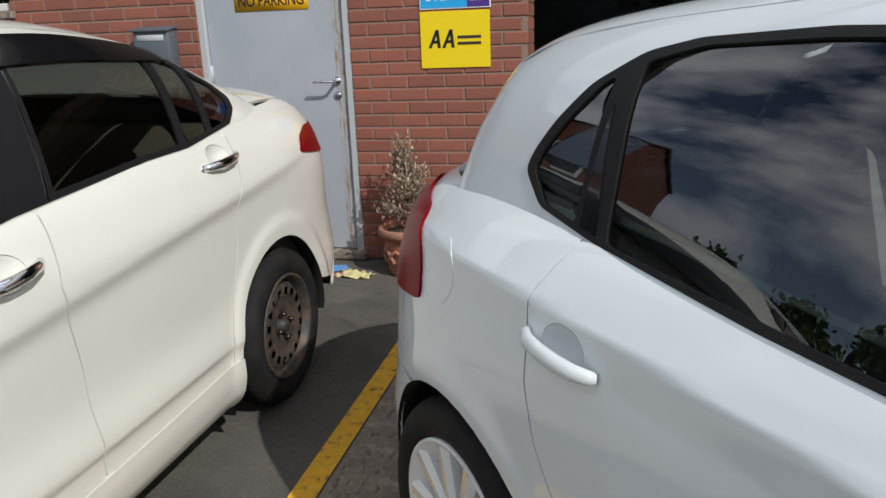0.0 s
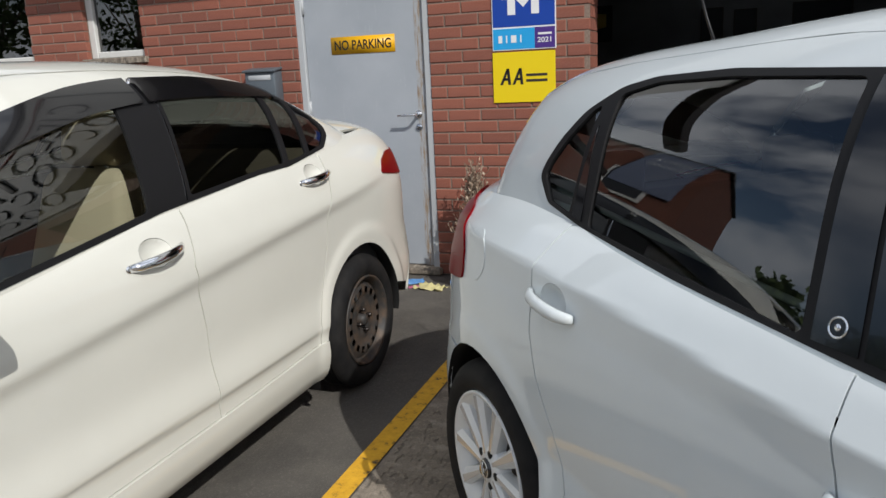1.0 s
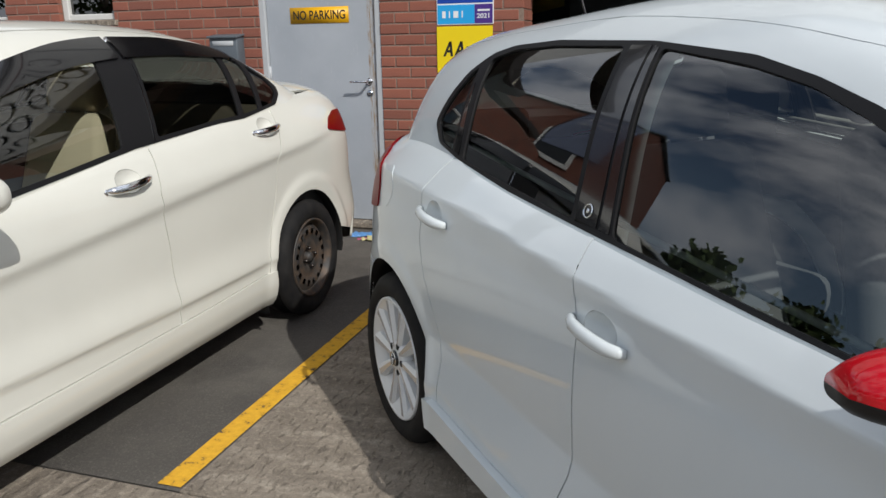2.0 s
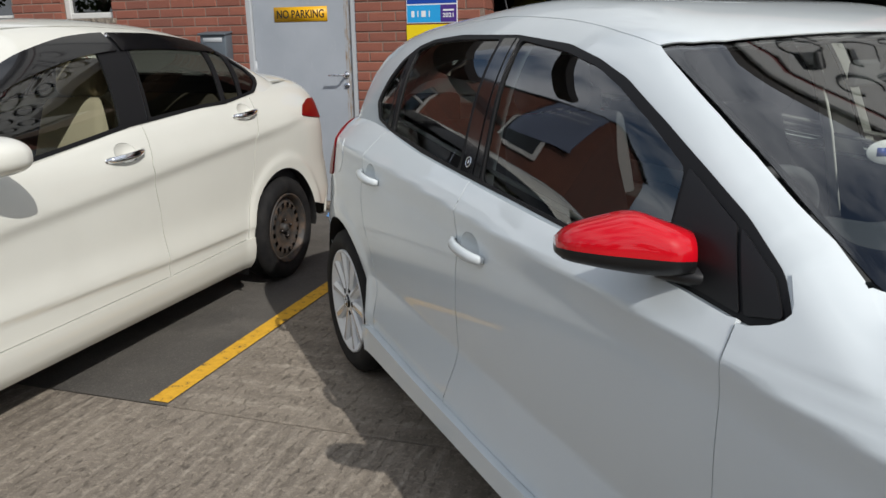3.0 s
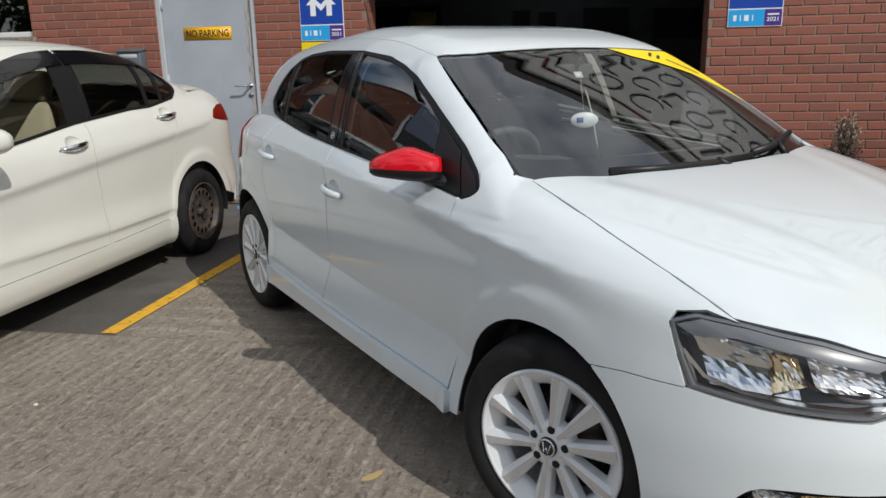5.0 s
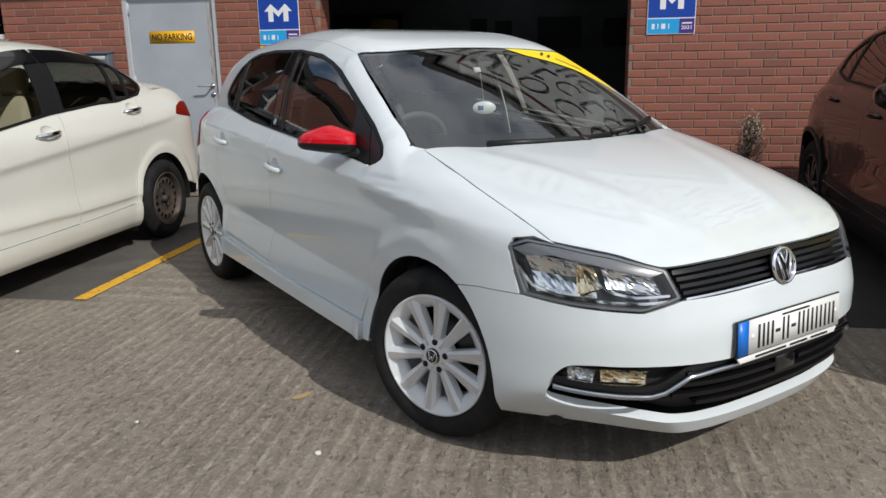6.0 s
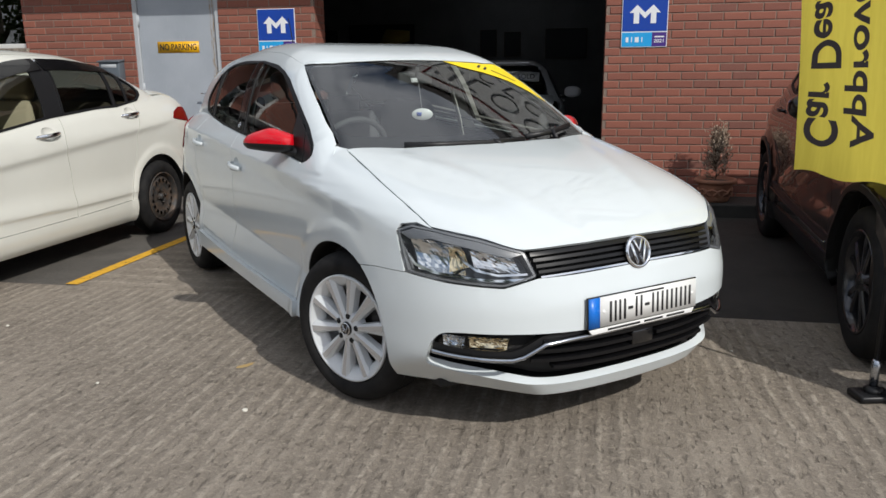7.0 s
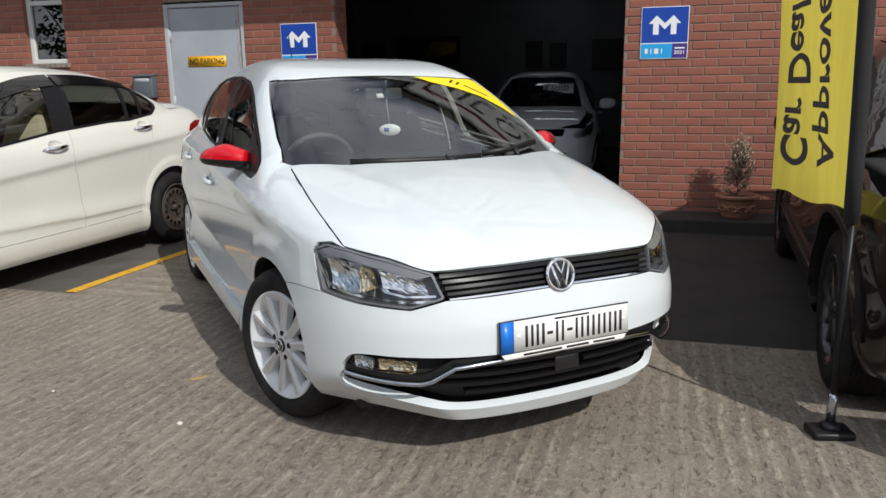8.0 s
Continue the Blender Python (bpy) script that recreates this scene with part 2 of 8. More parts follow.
def slope(fn, p, e=0.004):
    g = np.stack([fn(*(p + e * np.eye(3)[i]).T) - fn(*(p - e * np.eye(3)[i]).T) for i in range(3)], 1)
    return g / np.maximum(np.linalg.norm(g, axis=1), 1e-9)[:, None]


WRAP = 0.8


def chart(skin, kind, form="body"):
    """A way of laying flat outlines on a skin: from the side (x, z), from above (x, y), or wrapped round the nose or tail (angle * WRAP, z)."""
    fn = {"body": skin.body, "cabin": skin.cabin, "both": skin.both, "joint": skin.joint}[form]

    def lay(ab):
        a, b = ab[:, 0], ab[:, 1]
        zero = np.zeros_like(a)
        if kind in ("right", "left"):
            s = -1 if kind == "right" else 1
            o, d = np.stack([a, zero + (s * 0.60 if form == "joint" else 0.0), b], 1), np.tile([0.0, s, 0], (len(a), 1))
        elif kind == "top":
            o, d = np.stack([a, b, zero + (0.85 if form == "cabin" else 0.5)], 1), np.tile([0.0, 0, 1], (len(a), 1))
        else:
            s = 1 if kind == "front" else -1
            xc = skin.x0 if kind == "front" else skin.x1
            o = np.stack([zero + xc, zero, b], 1)
            d = np.stack([s * np.cos(a / WRAP), np.sin(a / WRAP), zero], 1)
        p = shoot(fn, o, d)
        return p, slope(fn, p)
    return lay


def nosed(skin, y, z):
    """The wrapped place of a point of the nose seen from the front (y, z)."""
    p = shoot(skin.body, np.array([[skin.x0, 0.0, z]]) + [[0, y, 0]], np.array([[1.0, 0, 0]]))[0]
    return (WRAP * math.atan2(p[1], p[0] - skin.x0), z)


def flanked(skin, x, z, s=-1):
    """The wrapped place of a point of the nose seen from the side (x, z)."""
    p = shoot(skin.body, np.array([[x, 0.0, z]]), np.array([[0, s, 0.0]]))[0]
    return (WRAP * math.atan2(p[1], p[0] - skin.x0), z)
# -- end of shape core


def rounded(pts, r=0.02, n=4):
    """A closed outline with its corners rounded off."""
    out = []
    k = len(pts)
    for i, p in enumerate(pts):
        rr = p[2] if len(p) > 2 else r
        a, b, c = (Vector(pts[i - 1][:2]), Vector(p[:2]), Vector(pts[(i + 1) % k][:2]))
        if rr <= 0:
            out.append(tuple(b))
            continue
        d0 = min(rr, (a - b).length * 0.45)
        d1 = min(rr, (c - b).length * 0.45)
        s, e = b + (a - b).normalized() * d0, b + (c - b).normalized() * d1
        for j in range(n + 1):
            u = j / n
            out.append(tuple(s * (1 - u) ** 2 + b * 2 * u * (1 - u) + e * u * u))
    return out


def dense(loop, h):
    out = []
    for (ax, ay), (bx, by) in zip(loop, loop[1:] + loop[:1]):
        n = max(1, int(math.hypot(bx - ax, by - ay) / h))
        out += [(ax + (bx - ax) * i / n, ay + (by - ay) * i / n) for i in range(n)]
    return out


def inset(loop, d):
    """The outline drawn in by d (out, where d is negative)."""
    area = sum(a[0] * b[1] - b[0] * a[1] for a, b in zip(loop, loop[1:] + loop[:1]))
    s = 1 if area > 0 else -1
    out = []
    for i, p in enumerate(loop):
        a, c = Vector(loop[i - 1]), Vector(loop[(i + 1) % len(loop)])
        p = Vector(p)
        e0, e1 = (p - a), (c - p)
        if e0.length < 1e-9 or e1.length < 1e-9:
            out.append(tuple(p))
            continue
        n0, n1 = Vector((-e0.y, e0.x)).normalized() * s, Vector((-e1.y, e1.x)).normalized() * s
        n = n0 + n1
        k = d / max(0.35, (1 + n0.dot(n1)) / 2) / 2
        out.append(tuple(p + n * k))
    return out


def within(loops, q):
    """Which of the points q lie inside the outlines (even-odd)."""
    ins = np.zeros(len(q), bool)
    for loop in loops:
        a = np.array(loop)
        b = np.roll(a, -1, 0)
        for (x0, y0), (x1, y1) in zip(a, b):
            if y0 == y1:
                continue
            cross = ((y0 > q[:, 1]) != (y1 > q[:, 1])) & (q[:, 0] < (x1 - x0) * (q[:, 1] - y0) / (y1 - y0) + x0)
            ins ^= cross
    return ins


def panel(name, loops, lay, material, parent, label="", h=0.035, depth=0.012, off=0.0, gap=0.0, edge=None):
    """A curved sheet cut to outlines (the first is its edge, any others are holes), with its rim turned in by depth."""
    if not isinstance(loops[0], list):
        loops = [loops]
    if gap:
        loops = [inset(l, gap if i == 0 else -gap) for i, l in enumerate(loops)]
    loops = [dense(l, h * 0.6) for l in loops]
    pts, edges = [], []
    for l in loops:
        k = len(pts)
        pts += l
        edges += [(k + i, k + (i + 1) % len(l)) for i in range(len(l))]
    arr = np.array(pts)
    lo, hi = arr.min(0), arr.max(0)
    gx, gy = np.meshgrid(np.arange(lo[0] + h / 2, hi[0], h), np.arange(lo[1] + h / 2, hi[1], h))
    g = np.stack([gx.ravel(), gy.ravel()], 1)
    g = g[within(loops, g)] if len(g) else g
    if len(g):
        far = np.ones(len(g), bool)
        for i in range(0, len(arr), 400):
            far &= (np.linalg.norm(g[:, None] - arr[None, i:i + 400], axis=2).min(1) > h * 0.35)
        g = g[far]
    v2, _, f2, *_ = delaunay_2d_cdt([Vector(p) for p in pts] + [Vector(p) for p in g], edges, [], 0, 1e-6)
    v2 = np.array([tuple(v) for v in v2])
    tri = np.array([f for f in f2 if len(f) == 3])
    tri = tri[within(loops, v2[tri].mean(1))]
    p3, nr = lay(v2)
    p3 = p3 + nr * off
    a, b, c = p3[tri[:, 0]], p3[tri[:, 1]], p3[tri[:, 2]]
    flip = (np.cross(b - a, c - a) * nr[tri[:, 0]]).sum(1) < 0
    tri[flip] = tri[flip][:, ::-1]
    verts, faces, normals = [tuple(p) for p in p3], [tuple(int(i) for i in t) for t in tri], [tuple(n) for n in nr]
    if depth:
        seen = {}
        for t in faces:
            for i, j in ((t[0], t[1]), (t[1], t[2]), (t[2], t[0])):
                seen[(i, j)] = 1
        rim = [(i, j) for i, j in seen if (j, i) not in seen]
        top, low = {}, {}
        for i in sorted({k for e in rim for k in e}):
            top[i], low[i] = len(verts), len(verts) + 1
            verts += [tuple(p3[i]), tuple(p3[i] - nr[i] * depth)]
            normals += [(0, 0, 0), (0, 0, 0)]
        faces += [(top[j], top[i], low[i], low[j]) for i, j in rim]
    me = bpy.data.meshes.new(name)
    me.from_pydata(verts, [], faces)
    for p in me.polygons:
        p.use_smooth = True
    me.normals_split_custom_set_from_vertices(normals)
    ob = link_mesh(name, me, material, parent, label)
    if edge is not None:
        me.materials.append(edge)
        for p in list(me.polygons)[len(tri):]:
            p.material_index = 1
    return ob


def ribbon(name, line, lay, width, material, parent, label="", off=0.002, h=0.02, thick=0.004):
    """A strip of even width along an open line of a skin."""
    pts = [Vector(p) for p in line]
    a, b = [], []
    for i, p in enumerate(pts):
        d = (pts[min(i + 1, len(pts) - 1)] - pts[max(i - 1, 0)]).normalized()
        n = Vector((-d.y, d.x)) * width / 2
        a.append(tuple(p + n))
        b.append(tuple(p - n))
    return panel(name, a + b[::-1], lay, material, parent, label, h, thick, off)


def arc(cx, cz, r, a0, a1, n=14, sx=1.0):
    return [(cx + sx * r * math.cos(radians(a0 + (a1 - a0) * i / n)), cz + r * math.sin(radians(a0 + (a1 - a0) * i / n))) for i in range(n + 1)]

# ---- ground and building ----
WALL_Y = 2.93


def concrete_mat(name="tamped_concrete", turn=0.0):
    """Old tamped concrete: broken, worn ridges a hand apart, a sandy top, pits and dark stains."""
    m = mat(name, (0.2, 0.19, 0.17), 0.9)
    v = coords(m)
    big, mid, fine, grit = noisy(m, v, 0.9, 6), noisy(m, v, 5.0, 9, 0.7), noisy(m, v, 40.0, 7, 0.75), noisy(m, v, 190.0, 3, 0.7)
    lane = coords(m, (1.0, 0.35, 1.0), turn=turn)
    pit = noisy(m, lane, 44.0, 6, 0.65)
    tamp = add(m, "ShaderNodeTexWave", Scale=4.1, Distortion=2.6, Detail=5.0, Detail_Scale=1.6, Detail_Roughness=0.66)
    wire(m, coords(m, (1.0, 0.45, 1.0), turn=turn), tamp.inputs["Vector"])
    worn = ramped(m, noisy(m, lane, 2.6, 6, 0.62), [(0.36, (0.10, 0.10, 0.10)), (0.62, (1, 1, 1))])
    broken = ramped(m, noisy(m, v, 16.0, 6, 0.7), [(0.42, (0, 0, 0)), (0.60, (1, 1, 1))])
    base = ramped(m, big, [(0.3, (0.205, 0.172, 0.137)), (0.7, (0.300, 0.256, 0.206))])
    base = blend(m, mathn(m, "MULTIPLY", ramped(m, mid, [(0.46, (0, 0, 0)), (0.70, (1, 1, 1))]), 0.65), base, (0.145, 0.120, 0.094))
    crest = mathn(m, "MULTIPLY", mathn(m, "MULTIPLY", ramped(m, tamp.outputs["Fac"], [(0.80, (0, 0, 0)), (0.96, (1, 1, 1))]), worn), broken)
    base = blend(m, mathn(m, "MULTIPLY", crest, 0.7), base, (0.50, 0.44, 0.36))
    groove = mathn(m, "MULTIPLY", ramped(m, tamp.outputs["Fac"], [(0.0, (1, 1, 1)), (0.25, (0, 0, 0))]), worn)
    base = blend(m, mathn(m, "MULTIPLY", groove, 0.35), base, (0.120, 0.099, 0.077))
    base = blend(m, mathn(m, "MULTIPLY", ramped(m, fine, [(0.50, (0, 0, 0)), (0.64, (1, 1, 1))]), 0.55), base, (0.47, 0.405, 0.325))
    base = blend(m, mathn(m, "MULTIPLY", ramped(m, pit, [(0.58, (0, 0, 0)), (0.68, (1, 1, 1))]), 0.45), base, (0.105, 0.088, 0.070))
    base = blend(m, mathn(m, "MULTIPLY", ramped(m, grit, [(0.56, (0, 0, 0)), (0.66, (1, 1, 1))]), 0.6), base, (0.085, 0.071, 0.057))
    wire(m, base, bsdf(m).inputs["Base Color"])
    ridge = mathn(m, "MULTIPLY", tamp.outputs["Fac"], mathn(m, "MULTIPLY", worn, 0.5))
    hgt = mathn(m, "ADD", ridge, mathn(m, "SUBTRACT", mathn(m, "MULTIPLY", fine, 1.0), mathn(m, "MULTIPLY", ramped(m, pit, [(0.56, (0, 0, 0)), (0.68, (1, 1, 1))]), 0.6)))
    bump(m, hgt, 1.0, 0.011)
    return m


def tarmac_mat(name="old_tarmac", k=1.0):
    m = mat(name, (0.05, 0.05, 0.05), 0.85)
    v = coords(m)
    big, fine, patch, grit = noisy(m, v, 1.1, 6), noisy(m, v, 110.0, 5, 0.75), noisy(m, v, 4.0, 9, 0.66), noisy(m, v, 330.0, 3, 0.7)
    base = ramped(m, big, [(0.3, tuple(k * c for c in (0.070, 0.064, 0.057))), (0.7, tuple(k * c for c in (0.125, 0.114, 0.100)))])
    base = blend(m, mathn(m, "MULTIPLY", ramped(m, patch, [(0.50, (0, 0, 0)), (0.70, (1, 1, 1))]), 0.5), base, tuple(k * c for c in (0.145, 0.131, 0.112)))
    base = blend(m, mathn(m, "MULTIPLY", ramped(m, fine, [(0.52, (0, 0, 0)), (0.68, (1, 1, 1))]), 0.5), base, tuple(k * c for c in (0.24, 0.22, 0.195)))
    base = blend(m, mathn(m, "MULTIPLY", ramped(m, grit, [(0.58, (0, 0, 0)), (0.7, (1, 1, 1))]), 0.5), base, (0.025, 0.024, 0.023))
    stain = noisy(m, v, 1.7, 8, 0.68)
    base = blend(m, mathn(m, "MULTIPLY", ramped(m, stain, [(0.50, (0, 0, 0)), (0.62, (1, 1, 1))]), 0.5), base, tuple(k * c for c in (0.050, 0.047, 0.043)))
    wire(m, base, bsdf(m).inputs["Base Color"])
    bump(m, mathn(m, "ADD", fine, mathn(m, "MULTIPLY", patch, 0.7)), 0.9, 0.008)
    return m


def line_mat():
    m = mat("worn_yellow_paint", (0.75, 0.4, 0.02), 0.7)
    v = coords(m)
    n = noisy(m, v, 22.0, 8, 0.7)
    base = ramped(m, n, [(0.36, (0.07, 0.055, 0.035)), (0.43, (0.62, 0.33, 0.02)), (0.7, (0.78, 0.44, 0.03))])
    wire(m, base, bsdf(m).inputs["Base Color"])
    return m


CONCRETE, TARMAC, YELLOWLINE = concrete_mat(), tarmac_mat(), line_mat()
CROSSED = concrete_mat("cross_tamped_concrete", radians(90))


def sheet(name, x0, x1, y0, y1, z, m, kind="structure", label="", category=""):
    bm = bmesh.new()
    nx, ny = 2, 2
    vs = [[bm.verts.new((x0 + (x1 - x0) * i / nx, y0 + (y1 - y0) * j / ny, z)) for j in range(ny + 1)] for i in range(nx + 1)]
    for i in range(nx):
        for j in range(ny):
            bm.faces.new((vs[i][j], vs[i + 1][j], vs[i + 1][j + 1], vs[i][j + 1]))
    return tagged(part(name, bm, m, None, smooth=False), label, category, kind=kind)


sheet("ground", -400, 400, -400, 400, -0.012, TARMAC, label="dark worn tarmac yard", category="ground")
# concrete apron, in bays with open joints
APRON_EDGE = -0.53
bays = thing("concrete_apron", Matrix.Identity(4), "pale brushed concrete apron in bays", "pavement", kind="structure")
for x0, x1 in ((-14.0, -1.09), (-1.09, 16.0)):
    for y0, y1 in ((-6.2, APRON_EDGE), (-13.0, -6.2)):
        part("slab", box_bm(x0 + 0.003, x1 - 0.003, y0 + 0.004, y1 - 0.004, -0.12, 0.0, 0.005, 1), CONCRETE, bays, smooth=False)
for y0, y1 in ((APRON_EDGE, 1.35),):
    part("slab", box_bm(-0.565, 2.25, y0 + 0.004, y1, -0.12, 0.0, 0.005, 1), CROSSED, bays, smooth=False)
# tarmac between apron and building
sheet("pavement", -9, 11.5, APRON_EDGE + 0.004, WALL_Y + 9.0, -0.004, TARMAC, label="dark patched tarmac strip along the building", category="pavement")
# darker tarmac copy whose tone also holds the shade beside the crossover
DARK_TARMAC = tarmac_mat("shade_dark_tarmac", 0.36)
sheet("pavement", 2.25, 11.5, APRON_EDGE + 0.004, WALL_Y - 0.2, -0.0015, DARK_TARMAC, label="dark tarmac beside the building, with shade in its tone", category="pavement")
lb = bmesh.new()
bmesh.ops.create_grid(lb, x_segments=2, y_segments=30, size=0.5, matrix=Matrix.LocRotScale((-0.612, 1.14, 0.001), None, (0.088, 3.3, 1)))
tagged(part("parking_line", lb, YELLOWLINE, smooth=False), "worn yellow painted parking bay line", "road marking", kind="structure")


def brick_mat():
    m = mat("red_brick", (0.3, 0.1, 0.06), 0.8)
    info = add(m, "ShaderNodeObjectInfo")
    isl = add(m, "ShaderNodeNewGeometry")
    rnd = mathn(m, "FRACT", mathn(m, "ADD", info.outputs["Random"], isl.outputs["Random Per Island"]))
    v = coords(m)
    n, f = noisy(m, v, 9.0, 6), noisy(m, v, 120.0, 4, 0.7)
    base = ramped(m, rnd, [(0.0, (0.215, 0.070, 0.046)), (0.3, (0.265, 0.083, 0.052)), (0.65, (0.305, 0.098, 0.061)), (0.9, (0.245, 0.077, 0.050)), (1.0, (0.165, 0.066, 0.049))])
    base = blend(m, mathn(m, "MULTIPLY", n, 0.5), base, (0.25, 0.10, 0.072))
    base = blend(m, mathn(m, "MULTIPLY", ramped(m, f, [(0.5, (0, 0, 0)), (0.75, (1, 1, 1))]), 0.28), base, (0.42, 0.25, 0.19))
    spot = noisy(m, v, 2.2, 7, 0.65)
    base = blend(m, mathn(m, "MULTIPLY", ramped(m, spot, [(0.46, (0, 0, 0)), (0.66, (1, 1, 1))]), 0.5), base, (0.150, 0.060, 0.045))
    wire(m, base, bsdf(m).inputs["Base Color"])
    bump(m, mathn(m, "ADD", n, f), 0.6, 0.004)
    return m


def mortar_mat():
    m = mat("grey_mortar", (0.2, 0.17, 0.14), 0.95)
    f = noisy(m, coords(m), 90.0, 5, 0.7)
    wire(m, ramped(m, f, [(0.3, (0.17, 0.115, 0.090)), (0.75, (0.31, 0.235, 0.19))]), bsdf(m).inputs["Base Color"])
    bump(m, f, 0.6, 0.003)
    return m


BRICK, MORTAR = brick_mat(), mortar_mat()
COURSE, LONG = 0.075, 0.225


def brick_wall(name, x0, x1, z0, z1, label, depth=0.3, y=WALL_Y):
    """A wall's core, set back to the mortar's face; the bricks are laid on it at the end."""
    w = part(name, box_bm(x0, x1, y + 0.0055, y + depth, z0, z1), MORTAR, None, smooth=False)
    tagged(w, label, "wall", kind="structure")
    return w


GAR0, GAR1 = -0.20, 2.672
DOOR0, DOOR1, DOORTOP = -2.215, -1.232, 2.18
WIN1 = (-4.07, -3.52)
WIN0 = (-5.18, -4.62)
SILL_Z, WINTOP, HEAD = 1.56, 2.72, 3.1
WALL_LABEL = "red brick wall in stretcher bond"
WALLS = []
for nm, x0, x1, z0, z1 in (("wall_left", -9.0, DOOR0, 0.0, SILL_Z), ("wall_left_pier", WIN1[1], DOOR0, SILL_Z, HEAD), ("wall_window_pier", WIN0[1], WIN1[0], SILL_Z, HEAD), ("wall_far_left", -9.0, WIN0[0], SILL_Z, HEAD),
                           ("wall_pier", DOOR1, GAR0, 0.0, HEAD), ("wall_right", GAR1, 11.0, 0.0, HEAD)):
    WALLS.append((brick_wall(nm, x0, x1, z0, z1, WALL_LABEL), x0, x1, z0, z1))
for nm, x0, x1, z0 in (("lintel_window", WIN0[0], WIN0[1], WINTOP), ("lintel_window", WIN1[0], WIN1[1], WINTOP), ("lintel_door", DOOR0, DOOR1, DOORTOP + 0.02), ("lintel_garage", GAR0, GAR1, 2.85)):
    tagged(part(nm, box_bm(x0 - 0.001, x1 + 0.001, WALL_Y + 0.012, WALL_Y + 0.29, z0, HEAD), MORTAR, None, smooth=False), "concrete lintel over an opening", "lintel", kind="structure")

# upper front: dark gutter board, pale cladding with sign lettering given as bars
CLAD = mat("grey_cladding", (0.42, 0.42, 0.41), 0.6)
n_clad = noisy(CLAD, coords(CLAD), 0.8, 5)
wire(CLAD, ramped(CLAD, n_clad, [(0.3, (0.50, 0.50, 0.48)), (0.7, (0.62, 0.62, 0.60))]), bsdf(CLAD).inputs["Base Color"])
SIGNDARK = mat("dark_sign_letters", (0.05, 0.05, 0.054), 0.5)
tagged(part("wall_upper", box_bm(-3.4, 11.0, WALL_Y + 0.02, WALL_Y + 0.3, HEAD, 5.5), CLAD, None, smooth=False), "pale grey cladding on the upper storey", "wall", kind="structure")
fascia = thing("fascia_sign", Matrix.Translation((3.4, WALL_Y - 0.05, 4.15)), "pale fascia with rows of large dark letters", "sign")
part("board", box_bm(-4.3, 6.0, 0.0, 0.05, -0.95, 1.15, 0.01), CLAD, fascia)
rnd = random.Random(4)
for row, (zz, hh) in enumerate(((0.42, 0.52), (-0.12, 0.40), (-0.60, 0.34))):
    x = -3.8 + 0.4 * row
    while x < 5.4:
        w = rnd.choice((0.14, 0.9, 0.9, 0.55)) * hh
        if w > 0.7 * hh:
            a0 = rnd.choice((0.0, 0.7))
            ring = np.linspace(a0, 2 * math.pi - a0, 33)
            part("sign_ring", tube([(x + 0.45 * hh + 0.40 * hh * math.cos(a), -0.01, zz + 0.46 * hh * math.sin(a)) for a in ring], [hh * (0.022 + 0.04 * abs(math.cos(a))) for a in ring], 8, 0.5), SIGNDARK, fascia)
        else:
            part("sign_bar", box_bm(x, x + 0.12 * hh, -0.03, 0.002, zz - hh / 2, zz + hh / 2, 0.01), SIGNDARK, fascia)
        if 0.5 * hh < w < 0.7 * hh:
            for up in (-0.5, 0.45):
                part("sign_bar", box_bm(x + 0.12 * hh, x + w, -0.03, 0.002, zz + up * hh, zz + (up + 0.05) * hh, 0.004), SIGNDARK, fascia)
        x += w + 0.32 * hh
part("red_strip", box_bm(-4.3, 6.0, -0.03, -0.001, 0.86, 0.90, 0.004), mat("dull_red_strip", (0.22, 0.02, 0.02), 0.5), fascia, "thin dull red strip")
GUTTER = mat("dark_brown_fascia_board", (0.03, 0.022, 0.018), 0.6)
tagged(part("canopy", box_bm(-4.0, 1.15, WALL_Y - 0.80, WALL_Y + 0.01, 2.97, 3.12, 0.01), GUTTER, None, smooth=False), "dark boarded canopy along the wall", "canopy", kind="structure")

tagged(part("parapet", box_bm(-9.0, 11.0, WALL_Y - 0.07, WALL_Y + 0.3, 5.5, 5.74, 0.02), GUTTER, None, smooth=False), "dark boarded parapet along the top of the front", "parapet", kind="structure")

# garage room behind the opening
ROOM = mat("gloom_dark_plaster", (0.5, 0.5, 0.48), 0.9)
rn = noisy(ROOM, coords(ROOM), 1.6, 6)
# plaster coloured darker than its own tone, to hold the room's gloom
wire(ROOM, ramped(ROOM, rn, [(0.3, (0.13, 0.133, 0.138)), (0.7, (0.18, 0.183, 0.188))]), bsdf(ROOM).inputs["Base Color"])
FLOORM = mat("dark_garage_floor", (0.05, 0.05, 0.05), 0.5)
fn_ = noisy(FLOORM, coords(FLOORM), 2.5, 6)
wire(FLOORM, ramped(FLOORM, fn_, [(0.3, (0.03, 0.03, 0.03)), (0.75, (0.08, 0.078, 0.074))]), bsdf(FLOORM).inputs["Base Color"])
GX0, GX1, GY1 = -3.6, 5.6, 11.6
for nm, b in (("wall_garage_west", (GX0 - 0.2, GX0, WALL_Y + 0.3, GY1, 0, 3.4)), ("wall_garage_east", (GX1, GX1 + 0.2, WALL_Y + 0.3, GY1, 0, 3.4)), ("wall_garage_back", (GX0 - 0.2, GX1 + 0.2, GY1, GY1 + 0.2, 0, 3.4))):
    tagged(part(nm, box_bm(*b), ROOM, None, smooth=False), "grey plaster wall, coloured darker for the garage gloom", "wall", kind="structure")
tagged(part("ceiling", box_bm(GX0 - 0.2, GX1 + 0.2, WALL_Y + 0.3, GY1 + 0.2, 3.2, 3.4), ROOM, None, smooth=False), "grey garage ceiling, coloured darker for the gloom", "ceiling", kind="structure")
